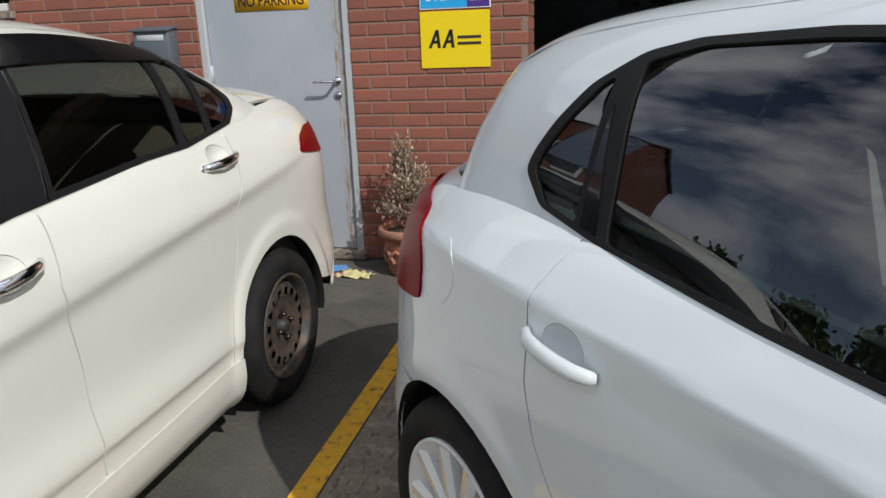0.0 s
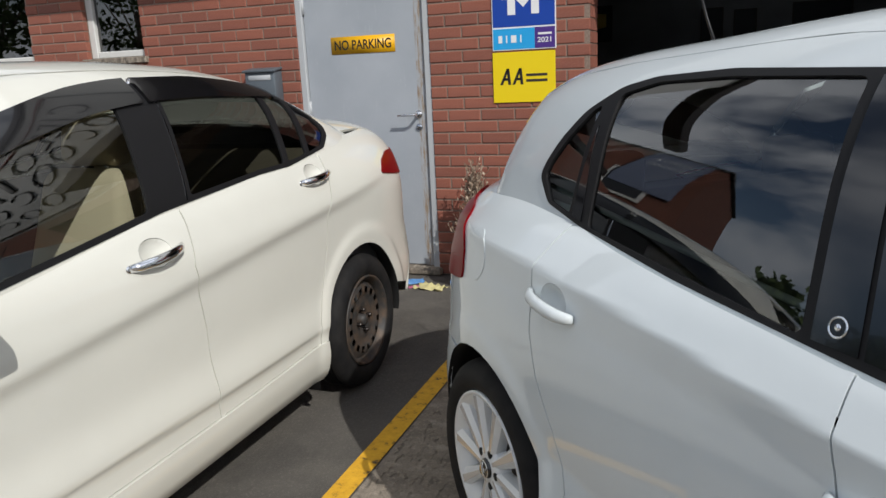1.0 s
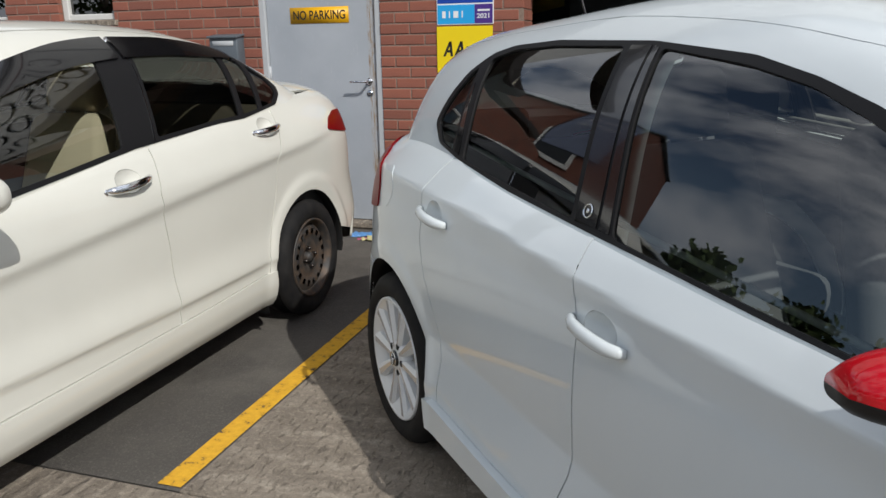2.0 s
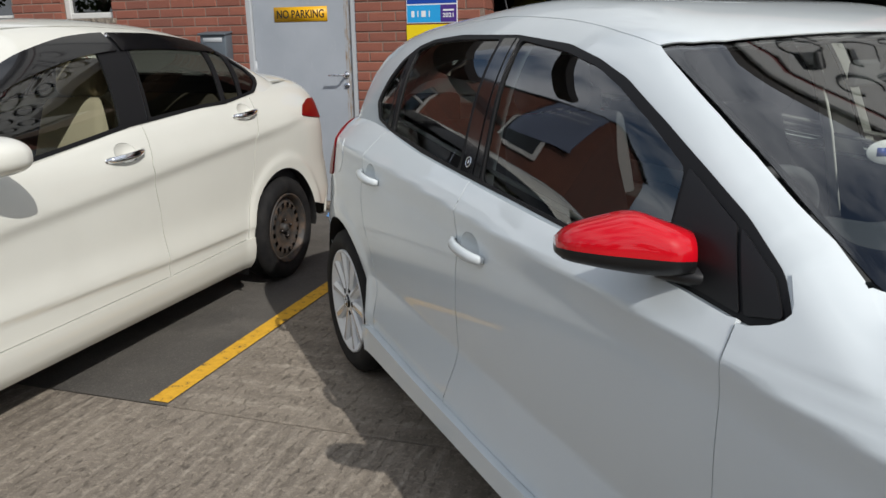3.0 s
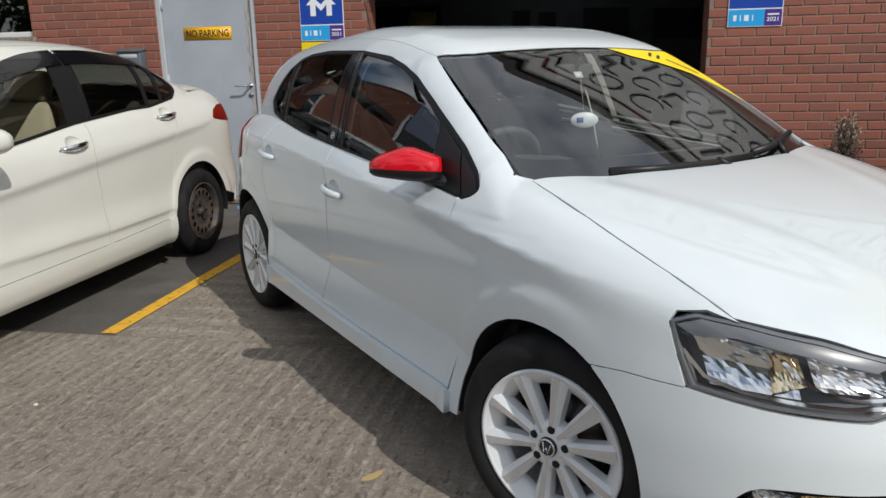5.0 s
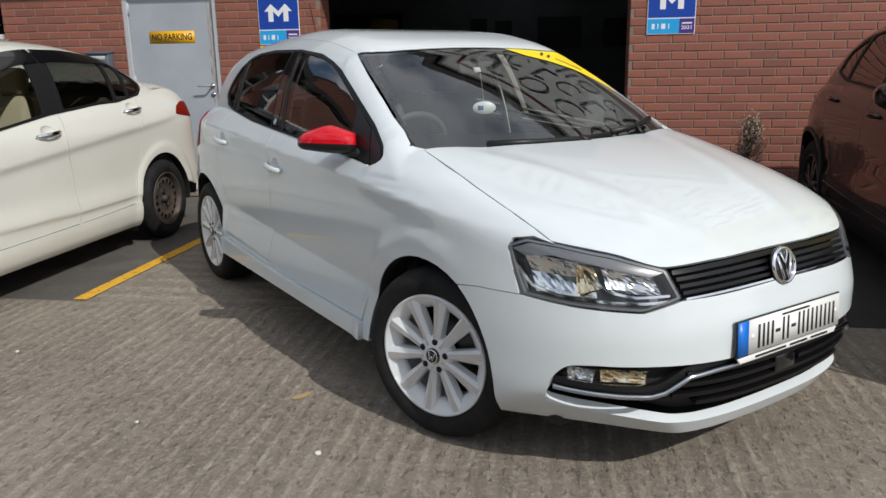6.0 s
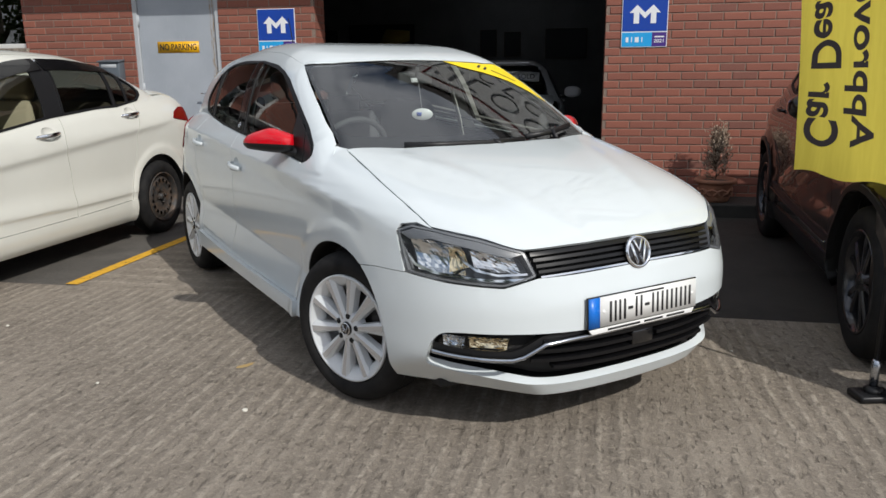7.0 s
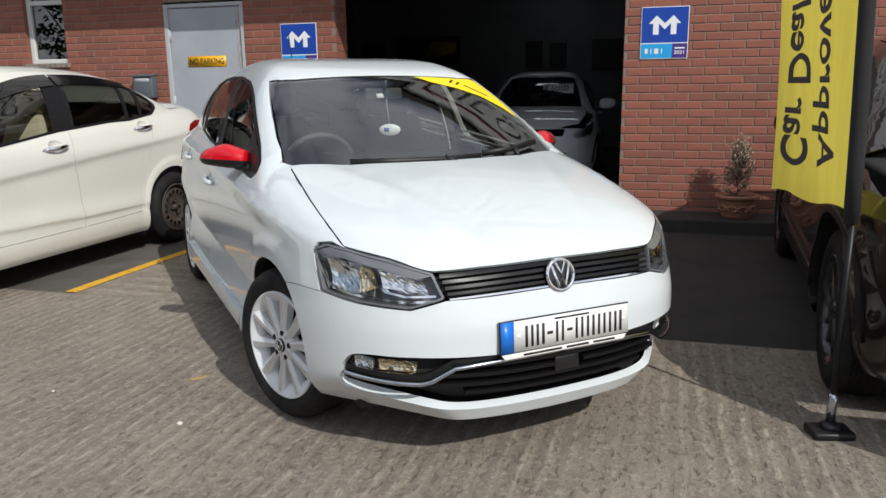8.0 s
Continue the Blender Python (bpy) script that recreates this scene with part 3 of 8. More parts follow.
tagged(part("floor", box_bm(GX0, GX1, WALL_Y + 0.02, GY1, -0.06, 0.002), FLOORM, None, smooth=False), "dark, unevenly toned garage floor", "floor", kind="structure")
tagged(part("roof_slab", box_bm(-9.0, 11.0, WALL_Y + 0.3, GY1 + 0.4, 3.42, 3.6), GUTTER, None, smooth=False), "flat roof", "roof", kind="structure")
# framed boards on the back wall, a light fitting, a bright panel of far daylight
FRAMEDARK = mat("dark_board", (0.015, 0.017, 0.022), 0.6)
POSTERY = mat("poster_yellow", (0.45, 0.33, 0.06), 0.7)
for x0, x1, z0, z1 in ((-2.6, -1.2, 1.75, 2.3), (0.25, 0.55, 1.65, 2.15), (0.75, 1.05, 1.65, 2.1), (1.6, 2.4, 1.6, 2.15), (2.9, 3.7, 1.6, 2.1), (-3.4, -2.9, 1.7, 2.2)):
    b = thing("wall_board", Matrix.Translation(((x0 + x1) / 2, GY1 - 0.005, (z0 + z1) / 2)), "dark framed notice board on the garage wall", "notice board", group="boards on the garage wall")
    w, h = (x1 - x0) / 2, (z1 - z0) / 2
    part("backing", box_bm(-w, w, -0.02, 0.0, -h, h), FRAMEDARK, b, smooth=False)
    for bx in ((-w - 0.02, -w, -h, h), (w, w + 0.02, -h, h), (-w - 0.02, w + 0.02, h, h + 0.02), (-w - 0.02, w + 0.02, -h - 0.02, -h)):
        part("frame", box_bm(bx[0], bx[1], -0.035, 0.0, bx[2], bx[3], 0.003, 1), GUTTER, b, smooth=False)
    if x0 == -2.6:
        part("poster", prism([(-0.1, -0.2), (0.62, -0.05), (0.62, 0.16), (0.1, 0.2)], 0.003), POSTERY, b, "yellow picture on the board").location = (0, -0.026, 0)
TUBEGLASS = mat("light_fitting_diffuser", (0.9, 0.95, 1.0), 0.5, emit=1.2)
for lx, ly in ((1.5, 8.2), (1.0, 10.4)):
    f = thing("ceiling_light", Matrix.Translation((lx, ly, 3.2)), "dim white fluorescent light fitting on the garage ceiling", "ceiling light", group="garage lights")
    part("body", box_bm(-0.6, 0.6, -0.09, 0.09, -0.05, 0.0, 0.01), TUBEGLASS, f)
    for q in range(7):
        part("louvre", box_bm(-0.55 + q * 0.17, -0.53 + q * 0.17, -0.085, 0.085, -0.075, -0.05), TUBEGLASS, f)


# steel door in its frame
def steel_door_mat():
    m = mat("grey_painted_steel", (0.36, 0.39, 0.43), 0.45)
    v = coords(m)
    n, f = noisy(m, v, 2.2, 6), noisy(m, coords(m, (6, 6, 1.0)), 8.0, 6, 0.65)
    base = ramped(m, n, [(0.3, (0.33, 0.36, 0.40)), (0.7, (0.40, 0.43, 0.47))])
    base = blend(m, mathn(m, "MULTIPLY", ramped(m, f, [(0.62, (0, 0, 0)), (0.72, (1, 1, 1))]), 0.35), base, (0.50, 0.52, 0.54))
    wire(m, base, bsdf(m).inputs["Base Color"])
    return m


def rust_mat():
    m = mat("rust_streaked_steel", (0.35, 0.37, 0.40), 0.6)
    n = noisy(m, coords(m, (9, 1, 1.2)), 7.0, 8, 0.7)
    wire(m, ramped(m, n, [(0.46, (0.38, 0.40, 0.43)), (0.58, (0.30, 0.24, 0.18)), (0.75, (0.20, 0.10, 0.05))]), bsdf(m).inputs["Base Color"])
    return m


DOORGREY, RUSTY = steel_door_mat(), rust_mat()
FRAMEGREY = mat("pale_grey_frame", (0.44, 0.46, 0.48), 0.5)
SIGNYELLOW = mat("sign_yellow", (0.80, 0.42, 0.008), 0.4)
door = thing("door_1", Matrix.Translation((0, WALL_Y, 0)), "grey painted steel door, closed, with a yellow sign", "door", kind="structure")
part("leaf", box_bm(DOOR0 + 0.052, DOOR1 - 0.052, 0.035, 0.085, 0.055, DOORTOP - 0.045, 0.004, 1), DOORGREY, door, smooth=False)
part("lock_edge", box_bm(DOOR1 - 0.115, DOOR1 - 0.055, 0.0335, 0.036, 0.055, DOORTOP - 0.05), RUSTY, door, "rust-streaked closing edge", smooth=False)
for x0, x1 in ((DOOR0, DOOR0 + 0.05), (DOOR1 - 0.05, DOOR1)):
    part("jamb", box_bm(x0, x1, 0.01, 0.13, 0.0, DOORTOP, 0.005, 1), FRAMEGREY, door, smooth=False)
part("head", box_bm(DOOR0 + 0.05, DOOR1 - 0.05, 0.01, 0.13, DOORTOP - 0.04, DOORTOP, 0.005, 1), FRAMEGREY, door, smooth=False)
part("threshold", box_bm(DOOR0 - 0.02, DOOR1 + 0.02, -0.05, 0.12, 0.0, 0.05, 0.01, 1), CONCRETE, door, "worn concrete threshold", smooth=False)
for z in (0.45, 1.15, 1.85):
    part("hinge", turned(lathe([(0, -0.06), (0.011, -0.06), (0.011, 0.06), (0, 0.06)], 12, "Z"), Matrix.Translation((DOOR0 + 0.052, 0.028, z))), FRAMEGREY, door)
h = part("lever_handle", tube([(-1.345, 0.03, 1.10), (-1.345, -0.03, 1.10), (-1.36, -0.042, 1.10), (-1.47, -0.042, 1.098)], [0.010, 0.010, 0.009, 0.008], 10), CHROME, door, "chrome lever handle")
part("rose", turned(lathe([(0, 0.026), (0.026, 0.026), (0.026, 0.036)], 20), Matrix.Translation((-1.345, 0, 1.10))), CHROME, h)
part("lock_cylinder", turned(lathe([(0, 0.022), (0.016, 0.022), (0.024, 0.028), (0.024, 0.036)], 20), Matrix.Translation((-1.345, 0, 1.015))), SATIN, h)
sg = thing("warning_sign", Matrix.Translation((-1.727, WALL_Y + 0.034, 1.575)), "yellow sign lettered in black on the steel door", "sign")
part("plate", prism([(-0.237, -0.057), (0.237, -0.057), (0.237, 0.057), (-0.237, 0.057)], -0.003), SIGNYELLOW, sg)
lettering("NO PARKING", 0.088, sg, INK, Matrix.Translation((0, -0.0035, -0.002)), width=0.42, bold=0.0012)

# narrow windows with pale frames and concrete sills
WINWHITE = mat("white_window_frame", (0.62, 0.62, 0.60), 0.5)
WINGLASS = glass("building_glass", (0.25, 0.28, 0.29))
ROOMDARK = mat("dark_room", (0.03, 0.035, 0.04), 0.9)
for i, (x0, x1) in enumerate((WIN1, WIN0)):
    w = thing("window_%d" % (i + 1), Matrix.Translation((0, WALL_Y, 0)), "narrow white-framed window over a concrete sill", "window", kind="structure")
    for a, b, c, d in ((x0, x0 + 0.06, SILL_Z + 0.03, WINTOP), (x1 - 0.035, x1, SILL_Z + 0.03, WINTOP), (x0 + 0.06, x1 - 0.035, WINTOP - 0.06, WINTOP), (x0 + 0.06, x1 - 0.035, SILL_Z + 0.03, SILL_Z + 0.08), (x0 + 0.06, x1 - 0.035, 2.24, 2.29)):
        part("window_frame", box_bm(a, b, 0.05, 0.12, c, d, 0.006, 1), WINWHITE, w, smooth=False)
    part("window_sill", box_bm(x0 - 0.03, x1 + 0.03, -0.03, 0.14, SILL_Z - 0.02, SILL_Z + 0.028, 0.006, 1), CONCRETE, w, smooth=False)
    for z0, z1 in ((SILL_Z + 0.08, 2.24), (2.29, WINTOP - 0.06)):
        part("pane", box_bm(x0 + 0.06, x1 - 0.035, 0.083, 0.087, z0, z1), WINGLASS, w, smooth=False)
    # flat dark sheet, stands in for the unlit room behind the panes
    part("room_backing", box_bm(x0 + 0.02, x1 - 0.02, 0.26, 0.28, SILL_Z, WINTOP), ROOMDARK, w, smooth=False)
    if i == 0:
        part("paper", turned(box_bm(-0.09, 0.08, -0.002, 0.002, -0.05, 0.04), Matrix.Translation((x1 - 0.16, 0.095, SILL_Z + 0.10)) @ Matrix.Rotation(radians(12), 4, "Y")), WINWHITE, w, "pale paper in the corner of the pane", smooth=False)

# letter box beside the door
BOXGREY = mat("slate_grey_box", (0.10, 0.12, 0.14), 0.45)
lbx = thing("letter_box", Matrix.Translation((-2.475, WALL_Y, 1.345)), "slate-grey metal letter box on the brick wall", "letter box")
part("body", box_bm(-0.12, 0.12, -0.10, 0.007, -0.15, 0.09, 0.008), BOXGREY, lbx)
part("lid", turned(box_bm(-0.13, 0.13, -0.12, 0.005, -0.006, 0.010, 0.004), Matrix.Translation((0, 0, 0.102)) @ Matrix.Rotation(radians(8), 4, "X")), BOXGREY, lbx)
part("name_plate", box_bm(-0.09, 0.09, -0.104, -0.099, 0.025, 0.06, 0.002, 1), FRAMEGREY, lbx, "pale worn label")

# kerb-high concrete ledge along the right-hand wall
tagged(part("ledge", box_bm(GAR1 - 0.1, 11.0, 2.44, WALL_Y + 0.02, -0.02, 0.115, 0.012, 2), DARK_TARMAC, None, smooth=False), "low dark ledge at the foot of the brick wall", "kerb", kind="structure")


# trade signs: a dark blue panel with a white double-arrow mark over a bright strip
SIGNBLUE = mat("sign_blue", (0.008, 0.055, 0.36), 0.35)
SIGNCYAN = mat("sign_cyan", (0.02, 0.36, 0.75), 0.35)
SIGNPURPLE = mat("sign_purple", (0.07, 0.03, 0.22), 0.35)
SIGNWHITE = mat("sign_white", (0.8, 0.81, 0.82), 0.4)
AAYELLOW = mat("bright_yellow", (0.83, 0.62, 0.004), 0.4)


def trade_sign(x0, x1, z0, z1):
    s = thing("trade_sign", Matrix.Translation(((x0 + x1) / 2, WALL_Y - 0.004, (z0 + z1) / 2)), "blue trade sign with a white arrow mark on brick", "sign", group="trade signs")
    w, h = (x1 - x0) / 2, (z1 - z0) / 2
    k = -h + 0.30 * 2 * h
    part("plate", box_bm(-w, w, -0.004, 0.004, -h, h, 0.001, 1), SIGNWHITE, s, smooth=False)
    part("blue_panel", box_bm(-w + 0.006, w - 0.006, -0.0055, -0.003, k + 0.006, h - 0.006), SIGNBLUE, s, smooth=False)
    part("bright_strip", box_bm(-w + 0.006, w * 0.34, -0.0055, -0.003, -h + 0.006, k - 0.004), SIGNCYAN, s, smooth=False)
    part("dark_strip", box_bm(w * 0.345, w - 0.006, -0.0055, -0.003, -h + 0.006, k - 0.004), SIGNPURPLE, s, smooth=False)
    # the mark: two arrows joined in the middle
    u = w / 0.2
    pts = [(-0.098, -0.072), (-0.098, 0.020), (-0.135, 0.020), (-0.070, 0.088), (0.0, 0.022), (0.070, 0.088), (0.135, 0.020), (0.098, 0.020), (0.098, -0.072), (0.050, -0.072), (0.050, 0.022), (0.0, -0.030), (-0.050, 0.022), (-0.050, -0.072)]
    m = part("arrow_mark", prism([(x * u, (z + 0.0) * u) for x, z in pts], -0.0015), SIGNWHITE, s, smooth=False)
    m.location = (0, -0.0055, (k + h) / 2 - 0.008)
    x = -w + 0.04 * u
    for bw in (0.024, 0.008, 0.034, 0.008):
        part("letter_bar", box_bm(x, x + bw * u, -0.0066, -0.005, (-h + k) / 2 - 0.022 * u, (-h + k) / 2 + 0.022 * u), SIGNWHITE, s, smooth=False)
        x += (bw + 0.024) * u
    lettering("2021", 0.042 * u, s, SIGNWHITE, Matrix.Translation((w * 0.66, -0.0062, (-h + k) / 2 - 0.014)), width=0.085 * u, bold=0.0006)
    part("letter_bar", box_bm(w * 0.66 - 0.042 * u, w * 0.66 + 0.042 * u, -0.0066, -0.005, (-h + k) / 2 + 0.018 * u, (-h + k) / 2 + 0.030 * u), SIGNWHITE, s, smooth=False)


trade_sign(2.815, 3.228, 1.502, 1.956)
trade_sign(-0.805, -0.400, 1.482, 1.932)
aa = thing("approval_sign", Matrix.Translation((-0.607, WALL_Y - 0.004, 1.316)), "bright yellow approval sign with black marks", "sign")
part("plate", box_bm(-0.200, 0.200, -0.004, 0.004, -0.155, 0.155, 0.001, 1), AAYELLOW, aa, smooth=False)
for x0 in (-0.155, -0.075):
    for pts in ([(0.0, 0), (0.018, 0), (0.062, 0.10), (0.045, 0.10)], [(0.045, 0.10), (0.062, 0.10), (0.072, 0), (0.054, 0)], [(0.02, 0.026), (0.058, 0.026), (0.056, 0.042), (0.027, 0.042)]):
        o = part("mark", prism(pts, -0.0015), INK, aa, smooth=False)
        o.location = (x0, -0.004, -0.045)
for z, w in ((0.012, 0.135), (-0.022, 0.135)):
    part("letter_bar", box_bm(0.015, 0.015 + w, -0.0055, -0.003, z - 0.008, z + 0.008), GUTTER, aa, smooth=False)

# ---- wheels ----
DISC = mat("brake_disc_steel", (0.09, 0.08, 0.075), 0.4, 1.0)
ALLOY = mat("white_silver_alloy", (0.68, 0.70, 0.71), 0.4, 0.0, 0.5)
ALLOYFACE = mat("machined_alloy_face", (0.62, 0.61, 0.60), 0.25, 0.35, 0.3)
DARKALLOY = mat("dark_alloy", (0.05, 0.05, 0.055), 0.25, 0.7, 0.4)


def steel_mat():
    m = mat("rusty_steel_rim", (0.05, 0.045, 0.042), 0.6, 0.3)
    n = noisy(m, coords(m), 16, 6)
    wire(m, ramped(m, n, [(0.42, (0.045, 0.043, 0.042)), (0.62, (0.10, 0.07, 0.05)), (0.8, (0.16, 0.075, 0.035))]), bsdf(m).inputs["Base Color"])
    bump(m, n, 0.3, 0.002)
    return m


STEEL = steel_mat()


def tyre_bm(r, rim, w):
    """A tyre with rounded shoulders and a bead; the wheel's outer face looks along -y."""
    h = w / 2
    prof = [(rim - 0.012, -h + 0.03), (rim + 0.004, -h + 0.012), (rim + 0.016, -h + 0.002), ((rim + r) / 2, -h - 0.006), (r - 0.026, -h + 0.004), (r - 0.011, -h + 0.016), (r - 0.003, -h + 0.034),
            (r, -h + 0.05)]
    k = 3
    for i in range(-k, k + 1):
        y = i * (w - 0.11) / (2 * k + 1)
        prof += [(r, y - 0.006), (r - 0.007, y - 0.003), (r - 0.007, y + 0.003), (r, y + 0.006)]
    prof += [(r, h - 0.05), (r - 0.011, h - 0.016), (r - 0.026, h - 0.004), ((rim + r) / 2, h + 0.004), (rim - 0.012, h - 0.02)]
    return lathe(prof, 72)


def spoke_bm(r0, r1, w0, w1, y0, y1, thick=0.022, ridge=0.006):
    """One spoke along +z, wide at the rim, with a raised middle."""
    bm = bmesh.new()
    rows = []
    n = 6
    for i in range(n + 1):
        u = i / n
        r = r0 + (r1 - r0) * u
        w = (w0 + (w1 - w0) * u ** 1.3) / 2
        y = y0 + (y1 - y0) * u ** 1.6
        rows.append([bm.verts.new(p) for p in ((-w, y + thick, r), (-w, y + 0.004, r), (-w * 0.55, y - ridge, r), (w * 0.25, y - ridge, r), (w, y + 0.004, r), (w, y + thick, r))])
    for a, b in zip(rows, rows[1:]):
        for k in range(5):
            f = bm.faces.new((a[k], a[k + 1], b[k + 1], b[k]))
            f.material_index = 1 if k == 2 else 0
    bm.faces.new(rows[0][::-1])
    bm.faces.new(rows[-1])
    bmesh.ops.recalc_face_normals(bm, faces=bm.faces)
    return bm


def wheel_base(parent, r, rim, w, rim_mat, barrel_mat):
    """The rim of a wheel with its tyre and brake; returns the rim, which carries the rest."""
    h = w / 2
    bm = lathe([(rim - 0.022, h - 0.03), (rim - 0.03, -h + 0.07), (rim - 0.022, -h + 0.03), (rim - 0.010, -h + 0.010), (rim - 0.004, -h + 0.003), (rim + 0.003, -h + 0.003), (rim + 0.004, -h + 0.014), (rim - 0.008, -h + 0.03)], 72)
    wheel = part("wheel", bm, rim_mat, parent)
    part("tyre", tyre_bm(r, rim, w), TYRE, wheel, "black rubber tyre")
    part("brake_disc", lathe([(0.0, -0.01), (0.075, -0.012), (0.08, 0.0), (0.128, 0.0), (0.128, 0.02), (0.0, 0.02)], 48), DISC, wheel, "steel brake disc")
    part("barrel", lathe([(0.0, 0.06), (rim - 0.03, 0.055), (rim - 0.028, h - 0.02)], 48), barrel_mat, wheel)
    return wheel


def alloy_wheel(parent, r=0.302, rim=0.212, w=0.205):
    wheel = wheel_base(parent, r, rim, w, ALLOY, LINER)
    f = -w / 2
    part("dish", lathe([(rim - 0.004, f + 0.006), (rim - 0.016, f + 0.012), (rim - 0.040, f + 0.030), (rim - 0.050, f + 0.050), (rim - 0.044, f + 0.06)], 72), ALLOY, wheel, "white outer ring of the wheel")
    spoke = spoke_bm(0.040, rim - 0.010, 0.027, 0.056, f + 0.016, f + 0.012, 0.034, 0.007)
    me = bpy.data.meshes.new("spoke")
    spoke.to_mesh(me)
    spoke.free()
    me.materials.append(ALLOY)
    me.materials.append(ALLOYFACE)
    for i in range(10):
        o = link_mesh("spoke", me, None, wheel)
        o.matrix_local = Matrix.Rotation(radians(36 * i), 4, "Y")
    part("hub", lathe([(0.0, f + 0.008), (0.05, f + 0.010), (0.066, f + 0.018), (0.072, f + 0.05)], 40), ALLOY, wheel)
    # near-black discs on the hub imitate the shade inside the bolt holes
    for i in range(5):
        a = radians(72 * i + 18)
        bm = lathe([(0.0, f + 0.0085), (0.0112, f + 0.0085), (0.0112, f + 0.03)], 16)
        o = part("bolt_hole_disc", turned(bm, Matrix.Translation((0.0505 * math.cos(a), 0, 0.0505 * math.sin(a)))), LINER, wheel)
    cap = part("hub_cap", lathe([(0.0, f - 0.001), (0.024, f), (0.0275, f + 0.003), (0.0285, f + 0.012)], 32), GLOSSBLACK, wheel, "round hub cap with a silver badge")
    part("badge_ring", lathe([(0.0215, f - 0.0012), (0.024, f - 0.003), (0.0255, f - 0.0008)], 32), CHROME, wheel)
    for sx in (-1, 1):
        part("badge_stroke", tube([(sx * 0.013, f - 0.002, 0.014), (sx * 0.0055, f - 0.002, -0.014), (0, f - 0.002, 0.002)], 0.0018, 6), CHROME, wheel)
    return wheel


def steel_wheel(parent, r=0.30, rim=0.20, w=0.185):
    wheel = wheel_base(parent, r, rim, w, STEEL, STEEL)
    f = -w / 2
    # the pressed disc, with its ring of vent holes
    bm = bmesh.new()
    prof = [(0.03, f + 0.05), (0.05, f + 0.034), (0.085, f + 0.030), (0.105, f + 0.036), (0.122, f + 0.022), (0.150, f + 0.022), (0.172, f + 0.040), (0.192, f + 0.045)]
    n = 64
    rings = [[bm.verts.new((q * math.cos(2 * math.pi * i / n), y, q * math.sin(2 * math.pi * i / n))) for q, y in prof] for i in range(n)]
    for i in range(n):
        a, b = rings[i], rings[(i + 1) % n]
        for j in range(len(prof) - 1):
            if j == 4 and i % 4 in (0, 1):
                continue
            bm.faces.new((a[j], b[j], b[j + 1], a[j + 1]))
    part("rim_disc", bm, STEEL, wheel, "rusty pressed-steel disc with vent holes")
    part("hub_cone", lathe([(0.0, f + 0.012), (0.022, f + 0.014), (0.028, f + 0.03), (0.03, f + 0.05)], 24), STEEL, wheel)
    for i in range(4):
        a = radians(90 * i + 30)
        bm = lathe([(0.0, f + 0.010), (0.008, f + 0.012), (0.010, f + 0.018), (0.010, f + 0.034)], 6)
        part("wheel_nut", turned(bm, Matrix.Translation((0.05 * math.cos(a), 0, 0.05 * math.sin(a)))), DISC, wheel)
    return wheel


def twin_spoke_wheel(parent, r=0.345, rim=0.232, w=0.215):
    wheel = wheel_base(parent, r, rim, w, DARKALLOY, LINER)
    f = -w / 2
    for i in range(5):
        for s in (-1, 1):
            bm = spoke_bm(0.04, rim - 0.014, 0.028, 0.038, f + 0.02, f + 0.024, 0.03, 0.003)
            turned(bm, Matrix.Rotation(radians(72 * i + s * 12), 4, "Y"))
            me = bpy.data.meshes.new("spoke")
            bm.to_mesh(me)
            bm.free()
            me.materials.append(DARKALLOY)
            me.materials.append(SATIN)
            link_mesh("spoke", me, None, wheel)
    part("hub_cap", lathe([(0.0, f + 0.004), (0.03, f + 0.006), (0.05, f + 0.02), (0.06, f + 0.05)], 32), DARKALLOY, wheel)
    return wheel


def put_wheel(car, maker, x, y, z, steer=0.0, spin=0.0, left=False):
    w = maker(car)
    w.matrix_local = Matrix.Translation((x, y, z)) @ Matrix.Rotation(radians(steer + (180 if left else 0)), 4, "Z") @ Matrix.Rotation(radians(spin), 4, "Y")
    return w

# ---- the white hatchback ----
HATCH_AT = Matrix.Translation((0.576, 0.515, 0)) @ Matrix.Rotation(math.atan2(-0.7453, 0.6667), 4, "Z")


HATCH_SIDE = [(0.12, 0.745), (0.20, 0.803), (0.27, 0.822), (0.36, 0.829), (0.46, 0.828), (0.56, 0.822), (0.66, 0.817), (0.76, 0.813), (0.86, 0.804), (0.95, 0.792), (1.0, 0.783), (1.3, 0.775)]
hatch_side = curve(HATCH_SIDE)
hatch_line = curve([(-0.6, 0.985), (-0.2, 0.965), (0.3, 0.944), (0.7, 0.926), (1.03, 0.904), (1.3, 0.888), (1.9, 0.862), (2.29, 0.832), (2.6, 0.80), (3.3, 0.74)])
hatch_low = curve([(0.12, -0.060), (0.20, -0.012), (0.27, 0.0), (0.6, 0.0)])


